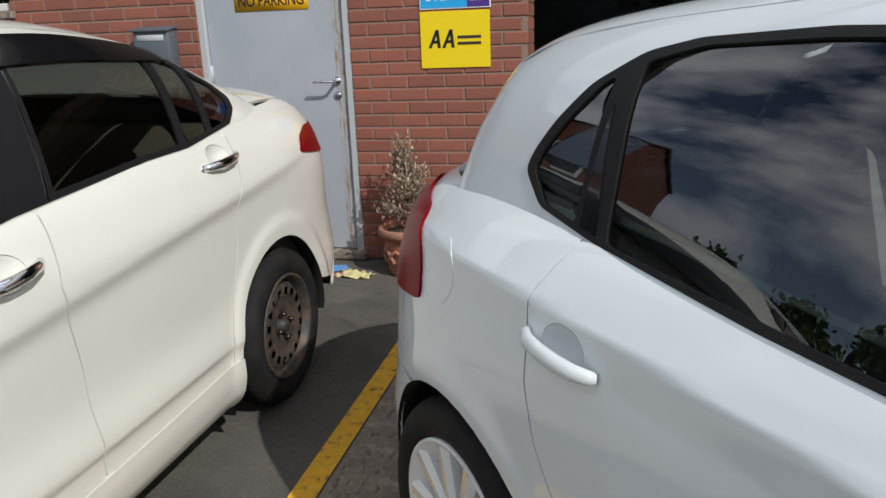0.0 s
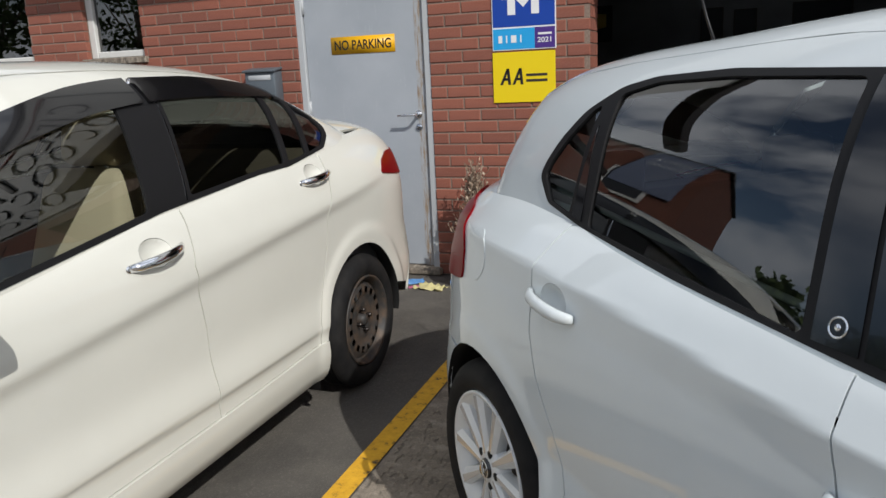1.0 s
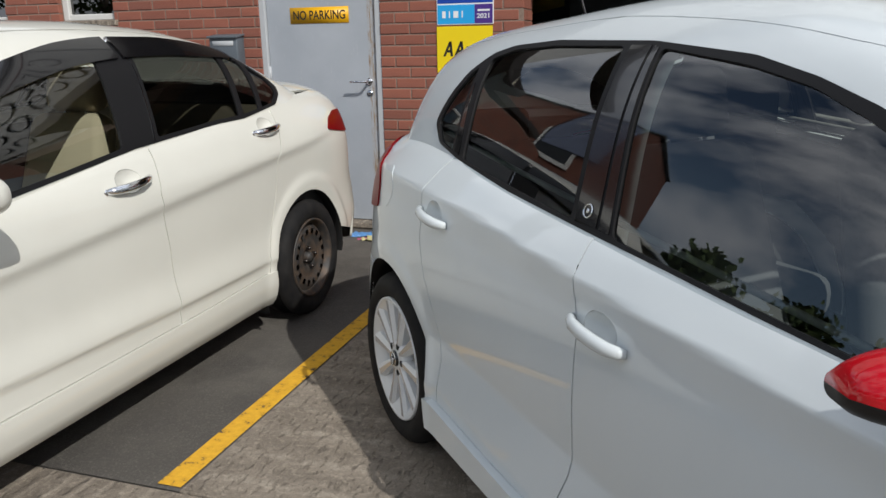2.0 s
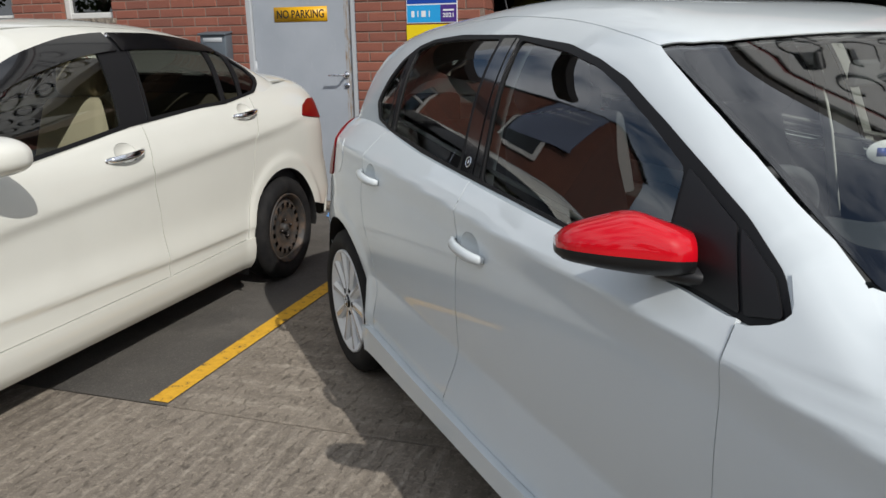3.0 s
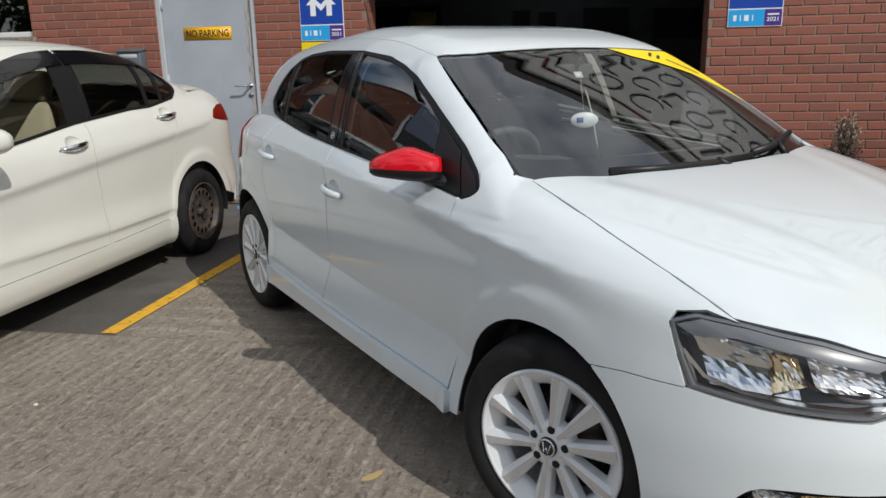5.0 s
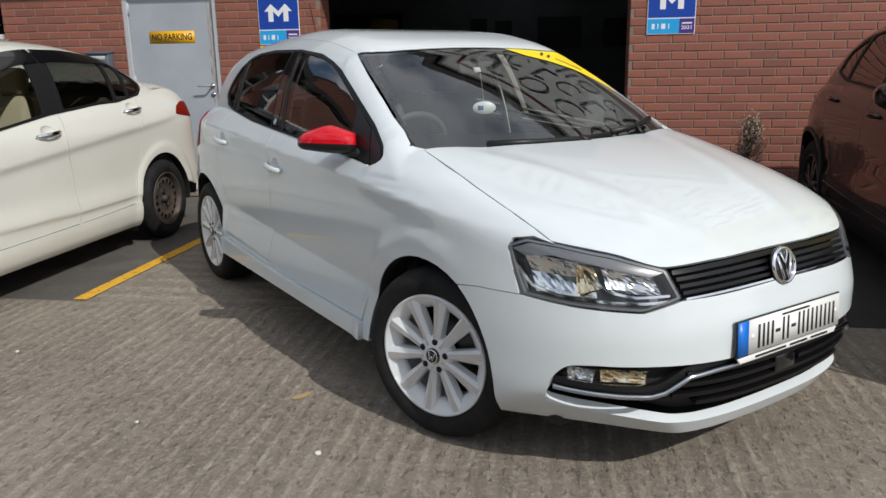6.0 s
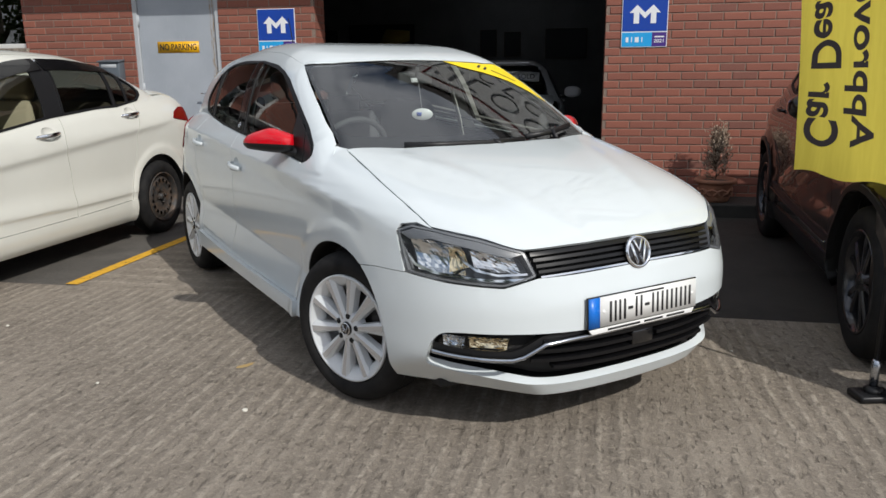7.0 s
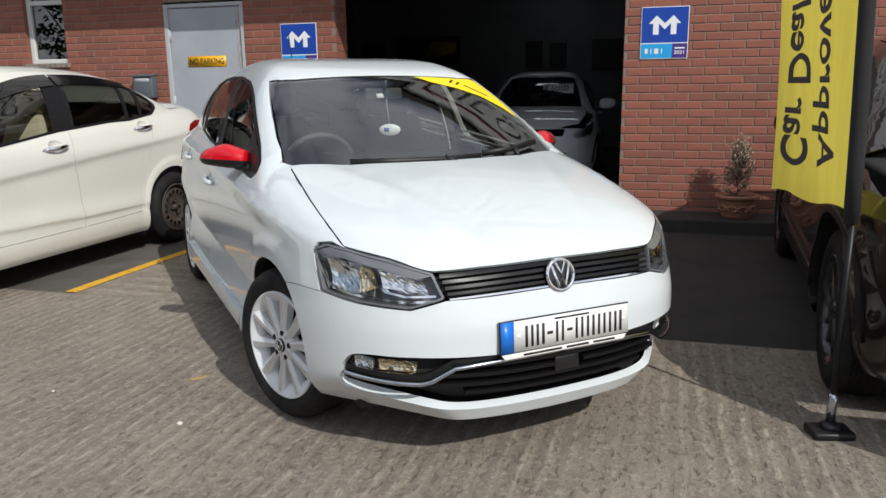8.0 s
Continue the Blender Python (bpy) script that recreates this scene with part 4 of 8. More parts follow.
def hatch_crease(x, z):
    """The doors' gently bowed face between the shoulder crease and the lower crease, and the facet that runs out to the sill."""
    zc = hatch_line(x)
    zl = 0.53 - 0.043 * (x - 0.45)
    face = 0.8155 - 0.36 * (z - 0.69) ** 2
    facet = 0.8155 - 0.36 * (zl - 0.69) ** 2 + 0.19 * (zl - z) + hatch_low(z)
    # the facet dies out towards the arches
    fade = np.clip((0.44 - x) / 0.14, 0, 1) + np.clip((x - 2.05) / 0.16, 0, 1)
    facet = facet - 0.02 * fade * fade
    d = face - facet
    doors = (face + facet + np.sqrt(d * d + 0.0016 ** 2)) / 2
    doors = np.minimum(doors, 0.833) + np.minimum(hatch_low(z), 0) * np.clip(fade, 0, 1)
    doors = np.where(z > 0.86, hatch_side(np.maximum(z, 0.86)) + 0.0020, doors)
    # the front corner is one smooth swell, without the doors' lower crease
    ahead = np.clip((x - 2.44) / 0.30, 0, 1)
    ahead = ahead * ahead * (3 - 2 * ahead)
    behind = np.clip((-0.05 - x) / 0.3, 0, 1)
    k = np.clip(ahead + behind, 0, 1)
    nip = -0.016 / (1 + np.exp(-(z - 0.69) / 0.04)) * np.clip((x - 2.45) / 0.4, 0, 1)
    r = np.hypot(x - 2.47, z - 0.30)
    plain = -0.010 / (1 + np.exp((r - 0.425) / 0.011)) * ahead
    # a sharp shoulder: upright below the line, leaning in above it
    edge = 0.0165 * (1 - 0.75 * np.clip((x - 2.35) / 0.45, 0, 1)) * (1 - 0.8 * np.clip((-0.1 - x) / 0.4, 0, 1))
    away = np.sqrt((z - zc) ** 2 + 0.003 ** 2) - 0.003
    rise = np.where(z > zc, np.exp(-away / 0.038), np.clip(1 - away / 0.075, 0, 1) ** 1.6)
    return nip + plain + (doors - hatch_side(z)) * (1 - k) + edge * rise


def hatch_ridge(x, y):
    """Two soft ridges down the bonnet, drawing together towards the badge, and the wings' shoulders swelling into the pillars."""
    yc = 0.50 - 0.30 * np.clip((x - 2.3) / 0.9, 0, 1)
    wing = np.clip((np.abs(y) - 0.40) / 0.32, 0, 1)
    wing = wing * wing * (3 - 2 * wing)
    fall = np.clip((2.75 - x) / 0.6, 0, 1)
    fall = fall * fall * (3 - 2 * fall)
    return 0.0045 * np.exp(-((np.abs(y) - yc) / 0.055) ** 2) * np.clip((x - 2.2) / 0.2, 0, 1) + 0.036 * wing * fall * np.clip((x - 1.6) / 0.4, 0, 1)


HATCH = Skin(
    side=HATCH_SIDE,
    plan=[(-0.75, 0.97), (-0.3, 1.0), (0.2, 1.005), (1.2, 1.0), (2.2, 0.995), (2.5, 0.98), (3.3, 0.965)],
    top=[(-0.8, 1.13), (0.5, 1.11), (1.6, 1.06), (2.05, 1.02), (2.25, 0.985), (2.6, 0.925), (2.95, 0.845), (3.15, 0.78), (3.35, 0.70)],
    nose=[(0.1, 3.17), (0.2, 3.24), (0.3, 3.285), (0.42, 3.29), (0.50, 3.29), (0.60, 3.27), (0.68, 3.25), (0.76, 3.26), (1.2, 3.2)],
    tail=[(0.1, -0.60), (0.3, -0.67), (0.55, -0.70), (0.8, -0.67), (1.1, -0.60)],
    roof=[(-0.72, 0.922), (-0.62, 1.042), (-0.50, 1.215), (-0.38, 1.315), (-0.1, 1.383), (0.4, 1.419), (0.9, 1.449), (1.3, 1.425), (1.5, 1.388), (1.62, 1.352), (1.75, 1.286), (1.9, 1.206), (2.1, 1.090), (2.30, 0.968), (2.5, 0.845)],
    cab=[(0.7, 0.830), (0.95, 0.7475), (1.05, 0.7140), (1.15, 0.6795), (1.2, 0.6595), (1.3, 0.607), (1.36, 0.566), (1.42, 0.522), (1.5, 0.455)],
    bow=[(-0.6, -0.403), (0.0, -0.319), (0.5, -0.05), (1.0, 0.0), (1.6, 0.065), (2.3, 0.065)],
    cabx=[(-0.6, 0.892), (0.0, 0.950), (0.4, 0.979), (0.8, 0.995), (1.2, 1.0), (3.0, 1.0)],
    x0=2.2, x1=0.25, zs=0.55, p=3.2, m=7.4, n=3.4, nr=3.0, zb=0.75, sharp=1.0, pg=11.0, mg=11.0,
    wheels=(0.0, 2.47), flare=0.010, rad=0.30, extra=hatch_crease, ridge=hatch_ridge, chin=2.272)


def skin_z(skin, x, y, form="body"):
    """The height of a skin over a place (x, y)."""
    return float(chart(skin, "top", form)(np.array([[x, y]]))[0][0, 2])


def mirrored(loop):
    return [(-a, b) for a, b in loop][::-1]


HANDLES = ((0.385, 0.882), (1.18, 0.812))


def dish_rim(hx, hz, a=0.050, b=0.034):
    return [(hx + a * math.cos(t * math.pi / 14) + 0.004, hz + 0.010 + b * math.sin(t * math.pi / 14)) for t in range(28)]


def dished(name, hx, hz, lay, material, parent, a=0.050, b=0.034, deep=0.020):
    """A shallow scoop behind a door handle."""
    rows = []
    for k in (1.03, 0.97, 0.86, 0.7, 0.45, 0.15):
        p, n = lay(np.array(dish_rim(hx, hz, a * k, b * k)))
        d = 0.001 + deep * max(0.0, 1 - k ** 2) ** 0.8
        rows.append(p - n * d)
    bm = bmesh.new()
    vs = [[bm.verts.new(q) for q in r] for r in rows]
    for r0, r1 in zip(vs, vs[1:]):
        for i in range(len(r0)):
            j = (i + 1) % len(r0)
            bm.faces.new((r0[i], r0[j], r1[j], r1[i]))
    bm.faces.new(vs[-1])
    return part(name, bm, material, parent)


def hatchback():
    car = thing("hatchback_car", HATCH_AT, "white five-door hatchback with red mirror caps, parked askew on the concrete", "car")
    K = HATCH
    wp = lambda x, y, z: (WRAP * math.atan2(y, x - K.x0), z)
    nose_body = chart(K, "front")
    # shut lines
    bonnet_y = curve([(2.0, 0.61), (2.19, 0.638), (2.5, 0.660), (2.70, 0.667), (2.86, 0.663), (2.97, 0.654), (3.08, 0.556), (3.182, 0.437)])
    a_seam = [(2.07, 0.30), (2.09, 0.42), (2.075, 0.55), (2.068, 0.85), (2.061, 0.914)]
    b_seam = [(1.05, 0.323), (1.095, 0.46), (1.105, 0.57), (1.112, 0.78), (1.072, 0.972)]
    rail_y = curve([(-0.5, 0.50), (0.8, 0.50), (1.2, 0.525), (1.54, 0.556), (1.7, 0.56)])
    r_arch, f_arch = 0.362, 0.345
    belt = curve([(-0.3, 1.10), (0.14, 1.075), (0.344, 1.032), (0.683, 0.997), (1.0, 0.975), (1.29, 0.955), (1.5, 0.942), (1.92, 0.924), (2.06, 0.912), (2.12, 0.93)])
    sill_top = curve([(0.3, 0.355), (1.0, 0.325), (1.6, 0.315), (2.1, 0.310)])
    along = lambda f, a, b, n=10: [(a + (b - a) * i / n, float(f(a + (b - a) * i / n))) for i in range(n + 1)]
    for s, flank in ((-1, "right"), (1, "left")):
        lay, cab = chart(K, flank), chart(K, flank, "cabin")
        fine = 0.013 if s < 0 else 0.028
        # front wing: below the bonnet's shut line, behind the lamp, over the arch
        ridge = [(x, skin_z(K, x, float(bonnet_y(x)), "joint") + 0.0008) for x in (2.262, 2.30, 2.35, 2.5, 2.65, 2.78, 2.88, 2.965)]
        arch = arc(2.475, 0.30, f_arch, 58, 178)
        tongue = [(2.0625, 0.909), (2.085, 0.910), (2.118, 0.921), (2.134, 0.932), (2.139, 0.941), (2.135, 0.951), (2.104, 0.989), (2.140, 1.012), (2.187, 0.985), (2.215, 0.968), (2.240, 0.954)]
        wing = a_seam[:-1] + tongue + ridge + [(2.90, 0.776), (2.85, 0.768), (2.842, 0.745), (2.86, 0.70), (2.90, 0.611), (2.754, 0.606), (2.66, 0.594)] + arch[0:] + [(2.13, 0.25), (2.055, 0.25)]
        part_name = panel("front_wing", wing, chart(K, flank, "joint"), WHITE, car, gap=0.002, h=fine, off=0.0025)
        # doors
        fdoor = [(b[0], b[1]) for b in b_seam] + along(belt, 1.08, 2.04)[0:] + a_seam[::-1][0:-1] + [(2.06, 0.313)] + along(sill_top, 2.04, 1.06, 6)
        front_door = panel("front_door", [fdoor, dish_rim(*HANDLES[1])], lay, WHITE, car, gap=0.002, h=fine)
        rear_edge = [(0.455, 0.347), (0.455, 0.48), (0.40, 0.60), (0.335, 0.70), (0.30, 0.80), (0.29, 0.95), (0.31, 1.03)]
        rdoor = rear_edge + along(belt, 0.34, 1.05, 8) + b_seam[::-1] + along(sill_top, 1.0, 0.5, 5)
        rear_door = panel("rear_door", [rdoor, dish_rim(*HANDLES[0])], lay, WHITE, car, gap=0.002, h=fine)
        # quarter panel, round the rear arch
        quarter = [(0.42, 0.26), (0.455, 0.345), (0.455, 0.48), (0.40, 0.60), (0.335, 0.70), (0.30, 0.80), (0.29, 0.95), (0.31, 1.035)] + along(belt, 0.30, -0.12, 8) + [(-0.22, 1.02), (-0.24, 0.80), (-0.26, 0.62)] + arc(0.03, 0.30, r_arch, 118, 8) + [(0.375, 0.26)]
        panel("rear_quarter", quarter, lay, WHITE, car, gap=0.002, h=fine)
        # sill, standing proud of the doors
        sill = [(0.42, 0.26)] + along(sill_top, 0.41, 2.08, 14) + [(2.09, 0.25)]
        panel("sill", sill, lay, WHITE, car, off=0.024, depth=0.05)
        # lip of the arches
        for cx, rr in ((0.03, r_arch), (2.475, f_arch)):
            n = 30
            bm = bmesh.new()
            rows = []
            for q in arc(cx, 0.30, rr, 186, -6, n):
                p = chart(K, flank)(np.array([q]))[0][0]
                rows.append([bm.verts.new((p[0], p[1], p[2])), bm.verts.new((p[0], p[1] - s * 0.035, p[2])), bm.verts.new((cx + (p[0] - cx) * 1.04, p[1] - s * 0.06, 0.30 + (p[2] - 0.30) * 1.04)), bm.verts.new((cx + (p[0] - cx) * 1.04, s * 0.40, 0.30 + (p[2] - 0.30) * 1.04))])
            for a, b in zip(rows, rows[1:]):
                for k in range(3):
                    bm.faces.new((a[k], a[k + 1], b[k + 1], b[k]))
            part("arch_liner", bm, LINER, car)
        # handles: a slim bar over a scooped dish
        for (hx, hz), door in zip(HANDLES, (rear_door, front_door)):
            p0 = [lay(np.array([[hx + dx, hz - dx * 0.09]]))[0][0] for dx in (-0.088, -0.078, -0.055, -0.02, 0.02, 0.055, 0.078, 0.088)]
            lift = (0.001, 0.012, 0.023, 0.028, 0.028, 0.023, 0.012, 0.001)
            bar = tube([(p[0], p[1] + s * l, p[2]) for p, l in zip(p0, lift)], [0.007, 0.010, 0.0115, 0.012, 0.012, 0.0115, 0.010, 0.007], 12, 1.25)
            part("door_handle", bar, WHITE, door, "body-coloured pull handle")
            dished("handle_dish", hx, hz, lay, WHITE, door)
        # fuel flap, on the driver's side
        if s < 0:
            flap = [(-0.03 + 0.068 * math.cos(t * math.pi / 12), 0.905 + 0.068 * math.sin(t * math.pi / 12)) for t in range(24)]
            panel("fuel_flap", flap, lay, WHITE, car, h=0.02, depth=0.004, off=0.0015)
        # cabin side: pillars and rail round the window opening
        opening = [(0.096, 1.113), (0.168, 1.058), (0.33, 1.031), (0.67, 0.996), (1.0, 0.974), (1.29, 0.956), (1.5, 0.941), (1.92, 0.917), (2.08, 0.90), (2.145, 0.925), (2.10, 0.985), (1.996, 1.05), (1.872, 1.112), (1.731, 1.180), (1.568, 1.252), (1.44, 1.290), (1.29, 1.322), (1.0, 1.348), (0.62, 1.354), (0.40, 1.342), (0.30, 1.322), (0.205, 1.270), (0.145, 1.204), (0.108, 1.148)]
        opening = rounded(opening, 0.02)
        rail = lambda x: skin_z(K, x, float(rail_y(x)), "cabin") + 0.0015
        frame_loop = [(x, rail(x)) for x in (-0.40, -0.2, 0.0, 0.3, 0.6, 0.9, 1.2, 1.35, 1.45, 1.54)] + [(1.58, skin_z(K, 1.58, 0.557, "cabin")), (1.70, 1.256), (1.815, 1.197), (1.925, 1.137), (2.03, 1.076), (2.11, 1.031), (2.178, 0.988), (2.19, 0.97), (2.162, 0.925), (2.10, 0.88), (1.8, 0.88), (1.2, 0.92), (0.5, 0.98), (0.2, 1.02), (-0.30, 1.03), (-0.48, 1.08)]
        side_frame = panel("side_frame", [frame_loop, opening], cab, WHITE, car, depth=0.02, label="white roof rail and pillars")
        q_glass = rounded([(0.122, 1.117), (0.18, 1.064), (0.278, 1.049), (0.276, 1.11), (0.262, 1.283), (0.235, 1.270), (0.176, 1.206), (0.134, 1.150)], 0.010)
        r_glass = rounded([(0.366, 1.034), (0.966, 0.985), (0.914, 1.338), (0.62, 1.340), (0.42, 1.331), (0.312, 1.306), (0.348, 1.15)], 0.018)
        f_glass = rounded([(1.115, 0.976), (1.85, 0.927), (1.83, 1.105), (1.70, 1.172), (1.555, 1.236), (1.44, 1.275), (1.29, 1.305), (1.038, 1.334)], 0.02)
        panel("window_trim", [opening, q_glass, r_glass, f_glass], cab, RUBBER, car, h=0.03, depth=0.01, off=0.002, label="black rubber window surround")
        panel("pillar_cover", [(0.985, 0.985), (1.062, 0.983), (1.004, 1.338), (0.936, 1.338)], cab, GLOSSBLACK, car, h=0.03, depth=0.004, off=0.0045, label="gloss black door pillar cover")
        panel("pillar_cover", [(1.072, 0.983), (1.106, 0.981), (1.030, 1.334), (1.013, 1.338)], cab, GLOSSBLACK, car, h=0.03, depth=0.004, off=0.0045, label="gloss black door pillar cover")
        panel("quarter_strip", [(0.296, 1.047), (0.338, 1.041), (0.325, 1.11), (0.290, 1.24), (0.292, 1.12)], cab, GLOSSBLACK, car, h=0.03, depth=0.004, off=0.0045, label="gloss black strip behind the rear door glass")
        panel("sail_cover", rounded([(1.86, 0.933), (2.05, 0.912), (1.985, 1.036), (1.84, 1.108)], 0.008), cab, PLASTIC, car, h=0.03, depth=0.006, off=0.006, label="matt black mirror base cover")
        panel("sail_cover", rounded([(2.06, 0.912), (2.128, 0.928), (2.09, 0.977), (1.995, 1.034)], 0.008), cab, PLASTIC, car, h=0.03, depth=0.006, off=0.006, label="matt black triangle on the wing")
        for nm, g in (("quarter_window", q_glass), ("rear_window", r_glass), ("front_window", f_glass)):
            o = panel(nm, inset(g, -0.004), cab, PANE, car, h=0.05, depth=0.0, off=-0.003)
            o.visible_shadow = s < 0
        # round badge on the pillar cover
        p, nrm = cab(np.array([[1.022, 1.012]]))
        bp, bn = Vector(p[0]), Vector(nrm[0])
        ring = lathe([(0.0125, 0.0), (0.014, 0.002), (0.0155, 0.0)], 28, "Z")
        for r2 in (0.0055,):
            bmesh.ops.create_uvsphere(ring, u_segments=10, v_segments=6, radius=r2, matrix=Matrix.Diagonal((1, 1, 0.4, 1)))
        turned(ring, Matrix.Translation(bp + bn * 0.006) @ bn.to_track_quat("Z", "Y").to_matrix().to_4x4())
        part("pillar_badge", ring, CHROME, car, "small round chrome badge")
        # mirror
        mirror_on(car, s)
        # inside of doors and the cabin shell
        panel("door_lining", [(0.52, 0.34), (2.0, 0.33), (2.04, 0.905), (1.0, 0.965), (0.2, 1.03), (-0.25, 1.04), (-0.25, 0.76), (0.22, 0.74), (0.42, 0.60)], lay, CABIN, car, h=0.08, depth=0.0, off=-0.026)
        # rear lamp
        lamp = rounded([(-0.19, 0.995), (-0.40, 1.02), (-0.62, 0.95), (-0.60, 0.80), (-0.34, 0.785), (-0.105, 0.82), (-0.12, 0.90)], 0.03)
        lamp = [(WRAP * s * math.atan2(chart(K, flank)(np.array([[max(a, -0.6), b]]))[0][0, 1] * s, K.x1 - a), b) for a, b in lamp]
        panel("rear_lamp", lamp, chart(K, "rear"), REDLENS, car, h=0.03, depth=0.02, off=0.006, label="red rear lamp wrapped round the corner")
    # tail: bumper and tailgate with its window
    tail = chart(K, "rear")
    e = WRAP * math.atan2(0.80, 0.25 + 0.28)
    wrap_at = lambda x, z: (WRAP * math.atan2(chart(K, "left")(np.array([[x, z]]))[0][0, 1], K.x1 - x), z)
    hem = [wrap_at(x, z) for x, z in [(-0.26, 0.618)] + arc(0.03, 0.30, 0.362, 122, 176, 12)] + [wrap_at(-0.335, 0.25), wrap_at(-0.40, 0.205)]
    panel("rear_bumper", hem + [(-x, z) for x, z in hem[::-1]], tail, WHITE, car, gap=0.002)
    panel("tailgate", [(-e, 0.625), (e, 0.625), (e, 1.05), (-e, 1.05)], tail, WHITE, car, gap=0.002)
    tcab = chart(K, "rear", "cabin")
    win = rounded([(-0.60, 1.08), (0.60, 1.08), (0.50, 1.29), (-0.50, 1.29)], 0.05)
    hatch_edge = [(-0.86, 1.03), (0.86, 1.03), (0.72, 1.2), (0.58, 1.335), (-0.58, 1.335), (-0.72, 1.2)]
    panel("tailgate_frame", [hatch_edge, win], tcab, WHITE, car)
    o = panel("rear_screen", inset(win, -0.004), tcab, PANE, car, depth=0.0, off=-0.003)
    o.visible_shadow = False
    # roof
    tb = chart(K, "top", "cabin")
    half_edge = [(1.575, 0.557), (1.620, 0.506), (1.640, 0.44), (1.645, 0.28), (1.645, 0.10)]
    front_edge = half_edge + [(x, -y) for x, y in half_edge[::-1]]
    roof = front_edge + [(x, -float(rail_y(x))) for x in (1.54, 1.45, 1.35, 1.2, 0.8, 0.4, 0.0, -0.38)] + [(-0.43, -0.3), (-0.45, 0.0), (-0.43, 0.3)] + [(x, float(rail_y(x))) for x in (-0.38, 0.0, 0.4, 0.8, 1.2, 1.35, 1.45, 1.54)]
    panel("roof", roof, tb, WHITE, car, h=0.03, depth=0.003, off=0.0008)
    panel("headlining", [(x * 0.97, y * 0.97) for x, y in roof], tb, LINING, car, h=0.1, depth=0.0, off=-0.03, label="pale grey roof lining")
    part("aerial", tube([(-0.042, 0, 1.375), (-0.10, 0, 1.49), (-0.17, 0, 1.66)], [0.006, 0.004, 0.003], 6), PLASTIC, car, "short black roof aerial")
    # windscreen with its black band
    flip = lambda pts: [(x, -y) for x, y in pts[::-1]]
    brow_edge = [(1.585, 0.560), (1.630, 0.512), (1.651, 0.44), (1.655, 0.28), (1.655, 0.10)]
    post_edge = [(2.205, 0.648), (2.18, 0.648), (2.03, 0.632), (1.815, 0.600), (1.70, 0.581)]
    foot_edge = [(2.365, 0.0), (2.345, 0.30), (2.305, 0.50), (2.262, 0.59), (2.236, 0.628)]
    sc = brow_edge + flip(brow_edge) + flip(post_edge) + flip(foot_edge[1:]) + foot_edge + post_edge
    brow_in = [(1.618, 0.542), (1.652, 0.49), (1.672, 0.40), (1.678, 0.28), (1.680, 0.10)]
    post_in = [(2.12, 0.628), (2.03, 0.616), (1.84, 0.588), (1.72, 0.567)]
    foot_in = [(2.235, 0.0), (2.225, 0.2), (2.195, 0.42), (2.155, 0.575)]
    clear = brow_in + flip(brow_in) + flip(post_in) + flip(foot_in[1:]) + foot_in + post_in
    o = panel("windscreen", sc, tb, SCREEN, car, h=0.05, depth=0.0, off=-0.002)
    o.visible_shadow = False
    panel("windscreen_band", [inset(sc, 0.001), rounded(clear, 0.03)], tb, GLOSSBLACK, car, h=0.04, depth=0.0, off=-0.006, label="black printed edge of the windscreen")
    # bonnet
    bl = [(x, float(bonnet_y(x))) for x in (2.238, 2.3, 2.45, 2.6, 2.75, 2.87, 2.95)]
    brow_z = curve([(0.0, 0.709), (0.25, 0.708), (0.43, 0.704), (0.55, 0.743), (0.65, 0.767)])
    lip = [(float(shoot(K.body, np.array([[K.x0, y, float(brow_z(y))]]), np.array([[1.0, 0, 0]]))[0, 0]), y) for y in np.linspace(0.645, 0.0, 40)]
    front = lip + [(x, -y) for x, y in lip[:-1][::-1]]
    back = [(2.246, -0.60), (2.272, -0.51), (2.304, -0.40), (2.335, -0.2), (2.346, 0.0), (2.335, 0.2), (2.304, 0.40), (2.272, 0.51), (2.246, 0.60)]
    panel("bonnet", bl + front + [(x, -y) for x, y in bl][::-1] + back, chart(K, "top"), WHITE, car, h=0.02, gap=0.0015)
    for s in (-1, 1):
        panel("wing_corner", [(2.178, s * 0.708), (2.264, s * 0.708), (2.264, s * 0.634), (2.228, s * 0.634), (2.190, s * 0.66)], chart(K, "top", "joint"), WHITE, car, h=0.015, depth=0.004, off=-0.002)
    # nose: bumper with its lower opening
    edge = [wp(2.66, -0.783, 0.594), wp(2.754, -0.767, 0.6055), wp(2.90, -0.722, 0.6105), wp(3.045, -0.65, 0.596), wp(3.18, -0.515, 0.586), wp(3.222, -0.41, 0.615), wp(3.245, -0.28, 0.617), wp(3.259, -0.15, 0.62), wp(3.262, 0.0, 0.622)]
    low = [wp(3.222, 0.0, 0.174), wp(3.216, -0.32, 0.188), wp(3.13, -0.52, 0.196), wp(3.03, -0.64, 0.20), wp(2.9, -0.71, 0.198), flanked(K, 2.79, 0.20), flanked(K, 2.815, 0.26)]
    side_arch = [flanked(K, x, z) for x, z in arc(2.475, 0.30, f_arch, 4, 56, 10)]
    half = edge[::-1] + side_arch[::-1] + low[::-1]
    loop = half[:-1] + [(0.0, 0.178)] + mirrored(half[1:-1])
    mouth_half = [wp(3.289, 0, 0.424), wp(3.28, -0.25, 0.428), wp(3.215, -0.50, 0.436), wp(3.11, -0.63, 0.436), wp(3.05, -0.678, 0.428), wp(3.01, -0.697, 0.385), wp(2.985, -0.706, 0.296), wp(3.07, -0.66, 0.276), wp(3.167, -0.562, 0.262), wp(3.225, -0.45, 0.248), wp(3.255, -0.339, 0.238), wp(3.262, -0.2, 0.234), wp(3.266, 0, 0.231)]
